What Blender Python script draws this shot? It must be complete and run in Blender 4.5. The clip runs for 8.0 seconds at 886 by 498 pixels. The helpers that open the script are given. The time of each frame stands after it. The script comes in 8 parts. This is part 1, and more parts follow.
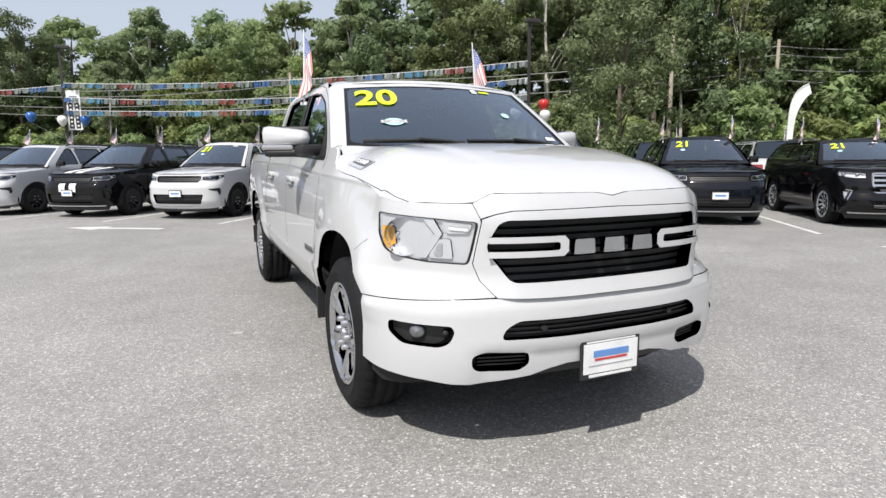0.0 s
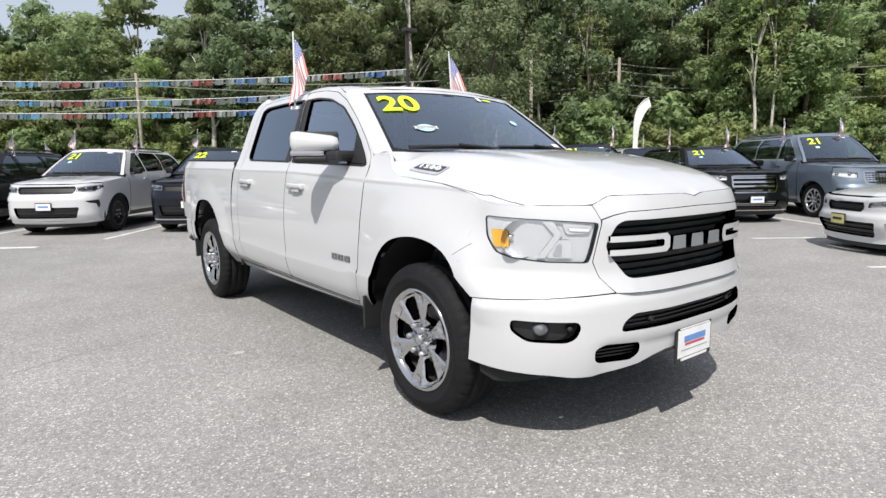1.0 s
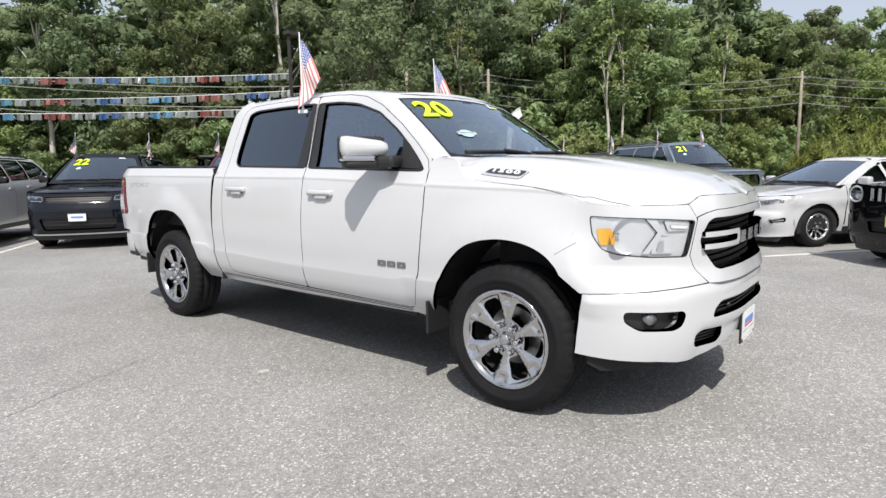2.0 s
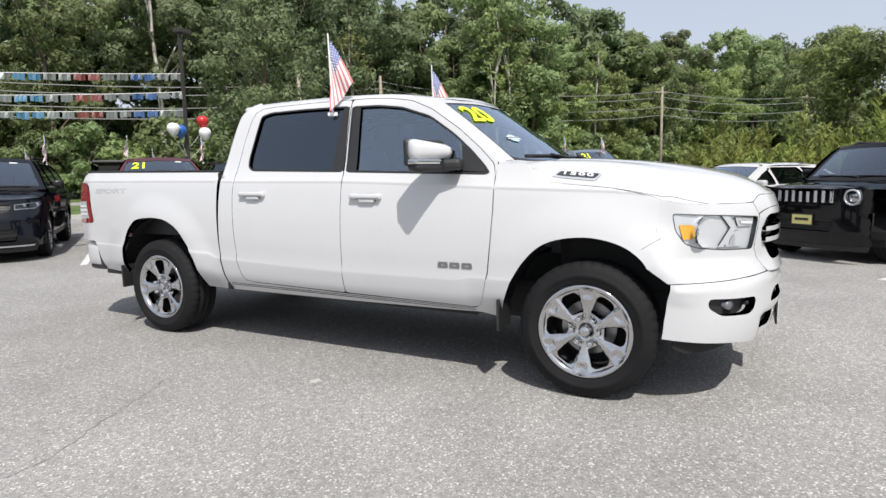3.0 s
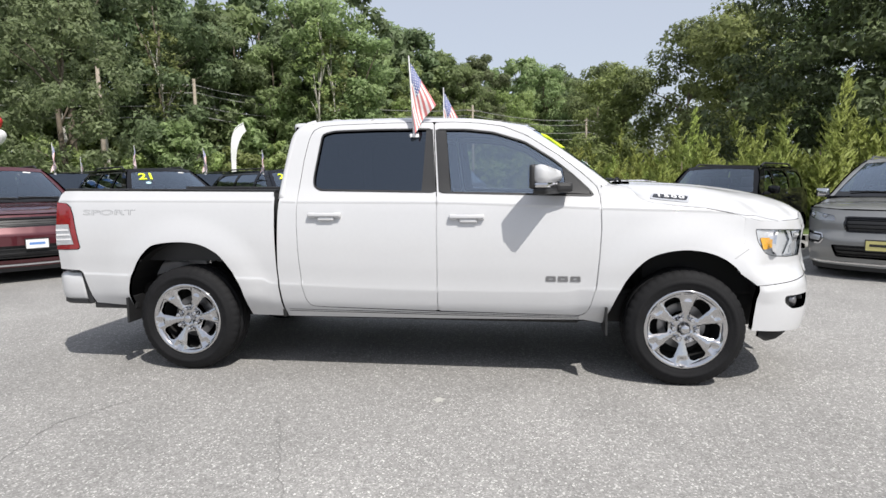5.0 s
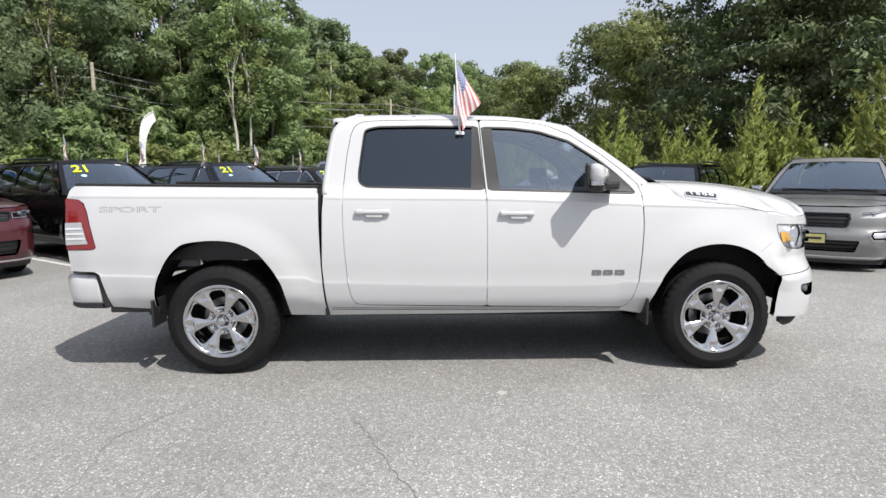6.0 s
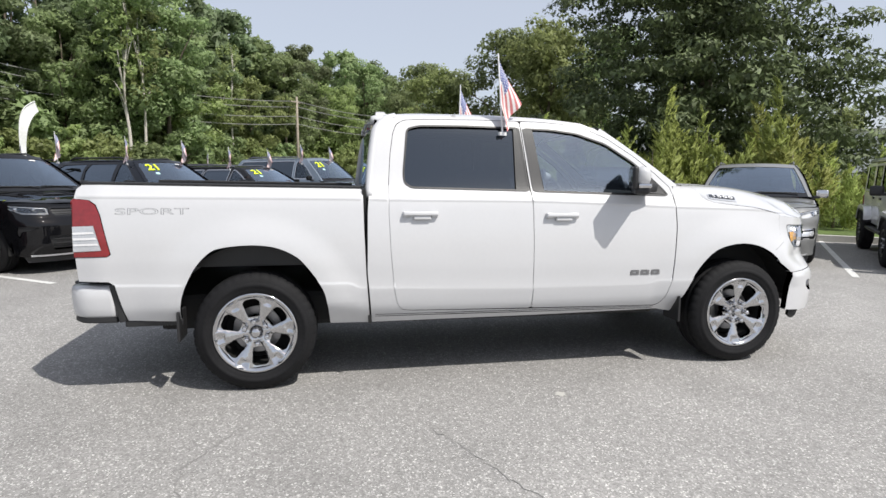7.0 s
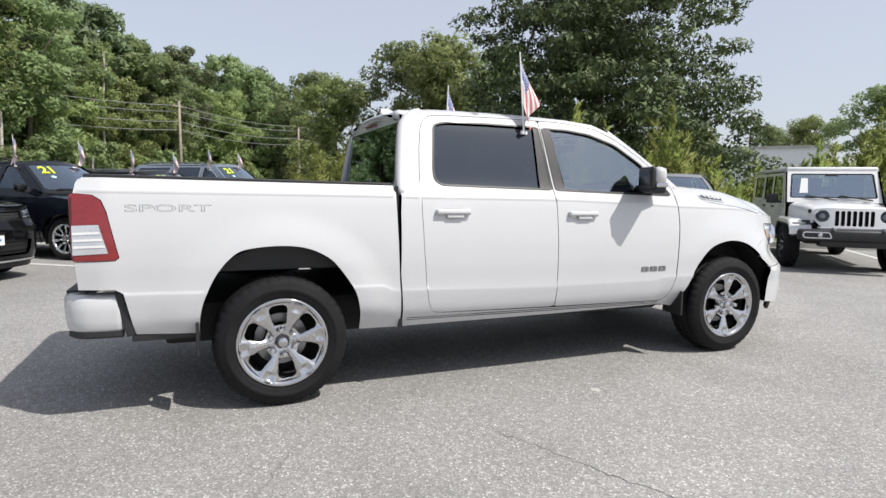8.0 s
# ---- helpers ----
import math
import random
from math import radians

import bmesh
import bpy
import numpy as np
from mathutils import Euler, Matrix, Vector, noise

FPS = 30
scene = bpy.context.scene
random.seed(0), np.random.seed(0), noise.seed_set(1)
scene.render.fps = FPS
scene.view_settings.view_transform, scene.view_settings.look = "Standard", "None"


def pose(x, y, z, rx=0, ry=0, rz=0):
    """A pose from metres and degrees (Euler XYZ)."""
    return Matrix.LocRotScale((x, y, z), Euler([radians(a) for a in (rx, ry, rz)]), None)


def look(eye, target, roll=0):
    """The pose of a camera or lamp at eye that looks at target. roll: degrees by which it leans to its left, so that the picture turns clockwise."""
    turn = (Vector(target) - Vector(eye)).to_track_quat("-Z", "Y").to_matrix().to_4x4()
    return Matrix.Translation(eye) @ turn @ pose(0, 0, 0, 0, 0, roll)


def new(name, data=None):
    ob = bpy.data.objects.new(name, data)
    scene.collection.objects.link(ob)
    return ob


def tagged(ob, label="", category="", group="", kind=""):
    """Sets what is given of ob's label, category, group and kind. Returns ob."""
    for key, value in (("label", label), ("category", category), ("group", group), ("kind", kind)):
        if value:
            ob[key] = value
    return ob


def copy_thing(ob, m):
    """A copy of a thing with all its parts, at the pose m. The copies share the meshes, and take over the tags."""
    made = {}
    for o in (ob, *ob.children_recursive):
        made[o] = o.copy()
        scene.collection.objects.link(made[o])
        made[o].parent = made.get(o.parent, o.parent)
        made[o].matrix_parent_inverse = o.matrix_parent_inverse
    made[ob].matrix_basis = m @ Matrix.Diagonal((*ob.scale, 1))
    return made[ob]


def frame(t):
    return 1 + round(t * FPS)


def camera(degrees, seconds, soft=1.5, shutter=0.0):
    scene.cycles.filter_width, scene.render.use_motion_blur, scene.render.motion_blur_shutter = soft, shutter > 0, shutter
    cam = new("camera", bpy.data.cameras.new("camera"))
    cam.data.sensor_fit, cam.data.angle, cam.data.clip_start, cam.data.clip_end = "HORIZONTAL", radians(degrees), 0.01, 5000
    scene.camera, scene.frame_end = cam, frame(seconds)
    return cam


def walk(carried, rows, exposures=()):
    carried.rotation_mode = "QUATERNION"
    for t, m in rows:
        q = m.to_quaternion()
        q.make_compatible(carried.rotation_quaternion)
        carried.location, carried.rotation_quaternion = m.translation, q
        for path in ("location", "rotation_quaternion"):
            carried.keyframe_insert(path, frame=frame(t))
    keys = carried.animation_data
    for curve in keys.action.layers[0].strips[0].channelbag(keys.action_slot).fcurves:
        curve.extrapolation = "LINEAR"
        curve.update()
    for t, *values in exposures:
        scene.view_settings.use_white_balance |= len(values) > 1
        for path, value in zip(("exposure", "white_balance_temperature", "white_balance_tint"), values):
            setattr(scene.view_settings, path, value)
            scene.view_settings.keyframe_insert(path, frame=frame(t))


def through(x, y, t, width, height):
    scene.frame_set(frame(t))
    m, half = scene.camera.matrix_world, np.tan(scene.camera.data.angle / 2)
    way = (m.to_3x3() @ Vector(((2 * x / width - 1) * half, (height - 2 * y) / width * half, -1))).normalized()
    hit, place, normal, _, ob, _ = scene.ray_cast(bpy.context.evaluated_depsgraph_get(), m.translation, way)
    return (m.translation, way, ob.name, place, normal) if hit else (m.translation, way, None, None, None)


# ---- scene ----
cam = camera(74.6, 8.0)
PATH = [
    (0, (-1.645, -2.983, 1.321), (-0.852, -1.173, 1.016), -0.4),
    (0.5, (-2.157, -2.762, 1.322), (-1.15, -1.059, 1.026), -0.4),
    (1, (-2.646, -2.458, 1.323), (-1.44, -0.889, 1.037), -0.7),
    (1.5, (-3.1, -2.095, 1.327), (-1.714, -0.68, 1.05), -0.9),
    (3, (-4.215, -0.791, 1.326), (-2.454, 0.122, 1.071), -1.1),
    (3.5, (-4.477, -0.336, 1.319), (-2.639, 0.414, 1.073), -1.1),
    (4, (-4.703, 0.113, 1.323), (-2.806, 0.702, 1.086), -0.9),
    (4.5, (-4.885, 0.599, 1.384), (-2.945, 1.03, 1.156), -0.8),
    (6, (-5.129, 2.105, 1.464), (-3.145, 2.073, 1.212), -0.3),
    (6.5, (-5.071, 2.638, 1.473), (-3.097, 2.437, 1.216), 0.1),
    (7, (-4.929, 3.153, 1.467), (-2.98, 2.779, 1.217), 0.3),
    (7.5, (-4.772, 3.64, 1.423), (-2.865, 3.084, 1.194), 0.6),
    (8, (-4.539, 4.079, 1.36), (-2.695, 3.333, 1.153), 0.7),
]
walk(cam, [(t, look(eye, target, roll)) for t, eye, target, roll in PATH])

# ---- light ----
SUN = Vector((0.54, 0.49, -1.0)).normalized()
world = bpy.data.worlds.new("sky")
scene.world = world
world.use_nodes = True
sky = world.node_tree.nodes.new("ShaderNodeTexSky")
sky.sky_type, sky.sun_disc = "NISHITA", False
sky.sun_elevation = math.asin(-SUN.z)
sky.sun_rotation = math.atan2(-SUN.x, -SUN.y)
sky.air_density, sky.dust_density, sky.ozone_density = 1.0, 2.0, 1.0
background = world.node_tree.nodes["Background"]
background.inputs["Strength"].default_value = 0.116
haze = world.node_tree.nodes.new("ShaderNodeMix")
haze.data_type = "RGBA"
haze.inputs["Factor"].default_value = 0.55
haze.inputs["B"].default_value = (7.3, 7.6, 8.45, 1.0)
world.node_tree.links.new(sky.outputs["Color"], haze.inputs["A"])
world.node_tree.links.new(haze.outputs["Result"], background.inputs["Color"])
lamp = bpy.data.lights.new("sun", "SUN")
lamp.energy, lamp.angle, lamp.color = 5.0, radians(0.6), (1.0, 0.965, 0.91)
new("sun", lamp).matrix_world = look((0, 0, 30), Vector((0, 0, 30)) + SUN)
scene.view_settings.exposure = 0.0


# ---- materials ----
def nodes_of(name):
    m = bpy.data.materials.new(name)
    m.use_nodes = True
    return m, m.node_tree, m.node_tree.nodes["Principled BSDF"]


def rgb(c):
    return (*c, 1.0) if not isinstance(c, (int, float)) else (c, c, c, 1.0)


def surface(name, base, rough=0.5, metal=0.0, coat=0.0, grain=(8.0, 0.08), fine=(90.0, 0.05), bump=0.0, spec=0.5, alter=0.0):
    """A surface with variation at two scales, and relief if bump is given."""
    m, tree, p = nodes_of(name)
    add, link = tree.nodes.new, tree.links.new
    coord = add("ShaderNodeTexCoord")
    value = None
    for scale, amount in (grain, fine):
        n = add("ShaderNodeTexNoise")
        n.inputs["Scale"].default_value, n.inputs["Detail"].default_value = scale, 4.0
        link(coord.outputs["Object"], n.inputs["Vector"])
        ramp = add("ShaderNodeMapRange")
        ramp.inputs["From Min"].default_value, ramp.inputs["From Max"].default_value = 0.3, 0.7
        ramp.inputs["To Min"].default_value, ramp.inputs["To Max"].default_value = 1.0 - amount, 1.0 + amount
        link(n.outputs["Fac"], ramp.inputs["Value"])
        if value is None:
            value = ramp.outputs["Result"]
        else:
            mul = add("ShaderNodeMath")
            mul.operation = "MULTIPLY"
            link(value, mul.inputs[0]), link(ramp.outputs["Result"], mul.inputs[1])
            value = mul.outputs["Value"]
        last = n
    if alter:
        info = add("ShaderNodeObjectInfo")
        ramp = add("ShaderNodeMapRange")
        ramp.inputs["To Min"].default_value, ramp.inputs["To Max"].default_value = 1.0 - alter, 1.0 + alter
        link(info.outputs["Random"], ramp.inputs["Value"])
        mul = add("ShaderNodeMath")
        mul.operation = "MULTIPLY"
        link(value, mul.inputs[0]), link(ramp.outputs["Result"], mul.inputs[1])
        value = mul.outputs["Value"]
    mix = add("ShaderNodeVectorMath")
    mix.operation = "SCALE"
    mix.inputs[0].default_value = rgb(base)[:3]
    link(value, mix.inputs["Scale"])
    link(mix.outputs["Vector"], p.inputs["Base Color"])
    p.inputs["Roughness"].default_value, p.inputs["Metallic"].default_value = rough, metal
    p.inputs["Coat Weight"].default_value, p.inputs["Coat Roughness"].default_value = coat, 0.03
    p.inputs["Specular IOR Level"].default_value = spec
    if bump:
        b = add("ShaderNodeBump")
        b.inputs["Strength"].default_value, b.inputs["Distance"].default_value = bump, 0.01
        link(last.outputs["Fac"], b.inputs["Height"])
        link(b.outputs["Normal"], p.inputs["Normal"])
    return m


def glass(name, tint, gloss=1.0, least=0.072, bend=3.0):
    """Thin car glass: tinted see-through, with more gloss at a slant."""
    m, tree, p = nodes_of(name)
    add, link = tree.nodes.new, tree.links.new
    tree.nodes.remove(p)
    clear, shine, mix = add("ShaderNodeBsdfTransparent"), add("ShaderNodeBsdfGlossy"), add("ShaderNodeMixShader")
    clear.inputs["Color"].default_value = rgb(tint)
    shine.inputs["Roughness"].default_value = 0.02
    shine.inputs["Color"].default_value = (0.74 * gloss, 0.86 * gloss, gloss, 1.0)
    facing, power, scale = add("ShaderNodeLayerWeight"), add("ShaderNodeMath"), add("ShaderNodeMath")
    facing.inputs["Blend"].default_value = 0.5
    power.operation, power.inputs[1].default_value = "POWER", bend
    scale.operation, scale.inputs[1].default_value, scale.inputs[2].default_value = "MULTIPLY_ADD", 0.88, least
    link(facing.outputs["Facing"], power.inputs[0]), link(power.outputs["Value"], scale.inputs[0])
    link(scale.outputs["Value"], mix.inputs["Fac"]), link(clear.outputs["BSDF"], mix.inputs[1]), link(shine.outputs["BSDF"], mix.inputs[2])
    link(mix.outputs["Shader"], tree.nodes["Material Output"].inputs["Surface"])
    return m


def asphalt(name, base):
    """Worn grey asphalt: pale and dark stones, broad stains, fine relief."""
    m, tree, p = nodes_of(name)
    add, link = tree.nodes.new, tree.links.new
    coord = add("ShaderNodeTexCoord")

    def noise_value(scale, low, high, to_low, to_high, detail=3.0):
        n = add("ShaderNodeTexNoise")
        n.inputs["Scale"].default_value, n.inputs["Detail"].default_value = scale, detail
        link(coord.outputs["Object"], n.inputs["Vector"])
        r = add("ShaderNodeMapRange")
        for key, v in zip(("From Min", "From Max", "To Min", "To Max"), (low, high, to_low, to_high)):
            r.inputs[key].default_value = v
        link(n.outputs["Fac"], r.inputs["Value"])
        return r.outputs["Result"], n

    def times(a, b):
        k = add("ShaderNodeMath")
        k.operation = "MULTIPLY"
        link(a, k.inputs[0]), link(b, k.inputs[1])
        return k.outputs["Value"]

    broad, _ = noise_value(0.22, 0.35, 0.65, 0.88, 1.1)
    patch, _ = noise_value(1.7, 0.3, 0.7, 0.93, 1.07)
    mid, _ = noise_value(22.0, 0.3, 0.7, 0.88, 1.1)
    cells = add("ShaderNodeTexVoronoi")
    cells.inputs["Scale"].default_value = 120.0
    link(coord.outputs["Object"], cells.inputs["Vector"])
    stone = add("ShaderNodeSeparateColor")
    link(cells.outputs["Color"], stone.inputs["Color"])
    ramp = add("ShaderNodeValToRGB")
    e = ramp.color_ramp.elements
    e[0].position, e[0].color = 0.0, rgb(0.66)
    e[1].position, e[1].color = 1.0, rgb(2.1)
    for pos, v in ((0.3, 0.84), (0.75, 1.0), (0.92, 1.3)):
        k = e.new(pos)
        k.color = rgb(v)
    link(stone.outputs["Red"], ramp.inputs["Fac"])
    value = times(times(broad, patch), times(mid, ramp.outputs["Color"]))
    mix = add("ShaderNodeVectorMath")
    mix.operation = "SCALE"
    mix.inputs[0].default_value = base
    link(value, mix.inputs["Scale"])
    link(mix.outputs["Vector"], p.inputs["Base Color"])
    p.inputs["Roughness"].default_value = 0.85
    p.inputs["Specular IOR Level"].default_value = 0.35
    b = add("ShaderNodeBump")
    b.inputs["Strength"].default_value, b.inputs["Distance"].default_value = 0.6, 0.004
    link(cells.outputs["Distance"], b.inputs["Height"])
    link(b.outputs["Normal"], p.inputs["Normal"])
    return m


def foliage(name, base, spread=0.35, through=0.25):
    """Leaves: each clump of its own tone, some light passing through."""
    m, tree, p = nodes_of(name)
    add, link = tree.nodes.new, tree.links.new
    geo, info = add("ShaderNodeNewGeometry"), add("ShaderNodeObjectInfo")
    hsv = add("ShaderNodeHueSaturation")
    hsv.inputs["Color"].default_value = rgb(base)
    r = add("ShaderNodeMapRange")
    r.inputs["To Min"].default_value, r.inputs["To Max"].default_value = 1.0 - spread, 1.0 + spread
    link(geo.outputs["Random Per Island"], r.inputs["Value"])
    q = add("ShaderNodeMapRange")
    q.inputs["To Min"].default_value, q.inputs["To Max"].default_value = 0.75, 1.25
    link(info.outputs["Random"], q.inputs["Value"])
    k = add("ShaderNodeMath")
    k.operation = "MULTIPLY"
    link(r.outputs["Result"], k.inputs[0]), link(q.outputs["Result"], k.inputs[1])
    link(k.outputs["Value"], hsv.inputs["Value"])
    hue = add("ShaderNodeMapRange")
    hue.inputs["To Min"].default_value, hue.inputs["To Max"].default_value = 0.485, 0.515
    link(info.outputs["Random"], hue.inputs["Value"])
    link(hue.outputs["Result"], hsv.inputs["Hue"])
    link(hsv.outputs["Color"], p.inputs["Base Color"])
    p.inputs["Roughness"].default_value = 0.55
    p.inputs["Specular IOR Level"].default_value = 0.3
    trans, mix = add("ShaderNodeBsdfTranslucent"), add("ShaderNodeMixShader")
    link(hsv.outputs["Color"], trans.inputs["Color"])
    mix.inputs["Fac"].default_value = through
    link(p.outputs["BSDF"], mix.inputs[1]), link(trans.outputs["BSDF"], mix.inputs[2])
    link(mix.outputs["Shader"], tree.nodes["Material Output"].inputs["Surface"])
    return m


WHITE = surface("white_paint", (0.542, 0.544, 0.553), 0.40, coat=1.0, grain=(1.5, 0.015), fine=(40.0, 0.01))
CHROME = surface("chrome", (0.64, 0.64, 0.65), 0.05, metal=1.0, grain=(5.0, 0.04), fine=(60.0, 0.03))
# shade of the shut lines and seams, put into this grey
GAPGREY = surface("shut_line_grey", (0.20, 0.20, 0.204), 0.7)
SATIN = surface("satin_metal", (0.30, 0.30, 0.31), 0.35, metal=0.9)
RUBBER = surface("tyre_rubber", (0.010, 0.010, 0.011), 0.75, grain=(6.0, 0.2), fine=(70.0, 0.15), bump=0.15, spec=0.22)
PLASTIC = surface("black_plastic", (0.018, 0.018, 0.019), 0.48, fine=(220.0, 0.15), bump=0.1)
GLOSSBLACK = surface("gloss_black", (0.008, 0.008, 0.009), 0.12, grain=(9.0, 0.1))
DARK = surface("dark_underbody", (0.012, 0.012, 0.012), 0.8)
CABIN = surface("cabin_cloth", (0.035, 0.035, 0.037), 0.85, fine=(160.0, 0.2), bump=0.2)
LENS = glass("clear_lens", 0.93)
WIND = glass("windscreen_glass", (0.58, 0.62, 0.63), 1.0, 0.14, 2.2)
PALEGLASS = glass("pale_windscreen_glass", (0.62, 0.68, 0.68), 1.0, 0.40, 2.0)
SIDEGLASS = glass("side_glass", (0.72, 0.77, 0.79), 1.0, 0.29)
CARGLASS = glass("car_side_glass", (0.58, 0.63, 0.65), 1.0, 0.085)
TINT = glass("tinted_glass", (0.028, 0.033, 0.044), 1.0, 0.125)
AMBER = surface("amber_plastic", (0.80, 0.40, 0.02), 0.25)
REDLENS = surface("red_lens", (0.22, 0.010, 0.012), 0.12, coat=1.0, grain=(30.0, 0.15))
YELLOW = surface("yellow_sticker", (0.72, 0.86, 0.03), 0.6)
STICKERBLUE = surface("pale_blue_sticker", (0.42, 0.62, 0.66), 0.5)
PAPER = surface("white_plastic", (0.75, 0.75, 0.75), 0.5)
DECAL = surface("dark_grey_decal", (0.17, 0.175, 0.185), 0.5)
GREY = surface("grey_print", (0.35, 0.36, 0.38), 0.5)
ASPHALT = asphalt("worn_asphalt", (0.286, 0.279, 0.268))
LINE = surface("road_paint", (0.62, 0.62, 0.60), 0.7, grain=(3.0, 0.15), fine=(60.0, 0.2))


# ---- shaping helpers ----
def thing(name, label, category, group="", at=None, kind=""):
    ob = new(name)
    ob.empty_display_size = 0.2
    if at is not None:
        ob.matrix_world = at
    return tagged(ob, label, category, group, kind)


def part(name, bm, material, parent=None, label="", smooth=False):
    """Links a bmesh or mesh as one mesh object under a thing or a part."""
    if isinstance(bm, bmesh.types.BMesh):
        me = bpy.data.meshes.new(name)
        bm.to_mesh(me)
        bm.free()
    else:
        me = bm
    if smooth:
        me.polygons.foreach_set("use_smooth", [True] * len(me.polygons))
    if material is not None and not me.materials:
        me.materials.append(material)
    ob = new(name, me)
    ob.parent = parent
    if label:
        tagged(ob, label)
    return ob


def spline(knots, x):
    """A smooth curve through the knots (pairs), read at x."""
    k = np.array(knots, float)
    x = np.asarray(x, float)
    t, v = k[:, 0], k[:, 1]
    d = np.gradient(v, t)
    i = np.clip(np.searchsorted(t, x) - 1, 0, len(t) - 2)
    h = t[i + 1] - t[i]
    s = np.clip((x - t[i]) / h, -0.5, 1.5)
    return v[i] * (1 + 2 * s) * (1 - s) ** 2 + d[i] * h * s * (1 - s) ** 2 + v[i + 1] * s * s * (3 - 2 * s) + d[i + 1] * h * s * s * (s - 1)


def firm(knots, x):
    """A curve through the knots that never overshoots them."""
    k = np.array(knots, float)
    x = np.asarray(x, float)
    t, v = k[:, 0], k[:, 1]
    h, m = np.diff(t), np.diff(v) / np.diff(t)
    d = np.zeros(len(t))
    same = m[:-1] * m[1:] > 0
    d[1:-1][same] = 2 * m[:-1][same] * m[1:][same] / (m[:-1] + m[1:])[same]
    d[0], d[-1] = m[0], m[-1]
    i = np.clip(np.searchsorted(t, x) - 1, 0, len(t) - 2)
    s = np.clip((x - t[i]) / h[i], -0.5, 1.5)
    return v[i] * (1 + 2 * s) * (1 - s) ** 2 + d[i] * h[i] * s * (1 - s) ** 2 + v[i + 1] * s * s * (3 - 2 * s) + d[i + 1] * h[i] * s * s * (s - 1)


def ease(a, b, x):
    s = np.clip((x - a) / (b - a), 0, 1)
    return s * s * (3 - 2 * s)


def dense(loop, step):
    out = []
    for i, a in enumerate(loop):
        b = loop[(i + 1) % len(loop)]
        n = max(1, int(math.ceil(math.dist(a, b) / step)))
        out += [(a[0] + (b[0] - a[0]) * j / n, a[1] + (b[1] - a[1]) * j / n) for j in range(n)]
    return out


def rounded(loop, radius, n=5):
    """The loop with its corners rounded."""
    out = []
    for i, p in enumerate(loop):
        p, a, b = np.array(p, float), np.array(loop[i - 1], float), np.array(loop[(i + 1) % len(loop)], float)
        da, db = a - p, b - p
        r = min(radius, np.linalg.norm(da) * 0.45, np.linalg.norm(db) * 0.45)
        s, e = p + da / np.linalg.norm(da) * r, p + db / np.linalg.norm(db) * r
        out += [tuple((1 - t) ** 2 * s + 2 * t * (1 - t) * p + t * t * e) for t in np.linspace(0, 1, n)]
    return out


def inside(loop, q):
    loop = np.array(loop)
    a, b = loop, np.roll(loop, -1, 0)
    hit = np.zeros(len(q), bool)
    for (x0, y0), (x1, y1) in zip(a, b):
        if y0 == y1:
            continue
        c = ((y0 > q[:, 1]) != (y1 > q[:, 1])) & (q[:, 0] < (x1 - x0) * (q[:, 1] - y0) / (y1 - y0) + x0)
        hit ^= c
    return hit


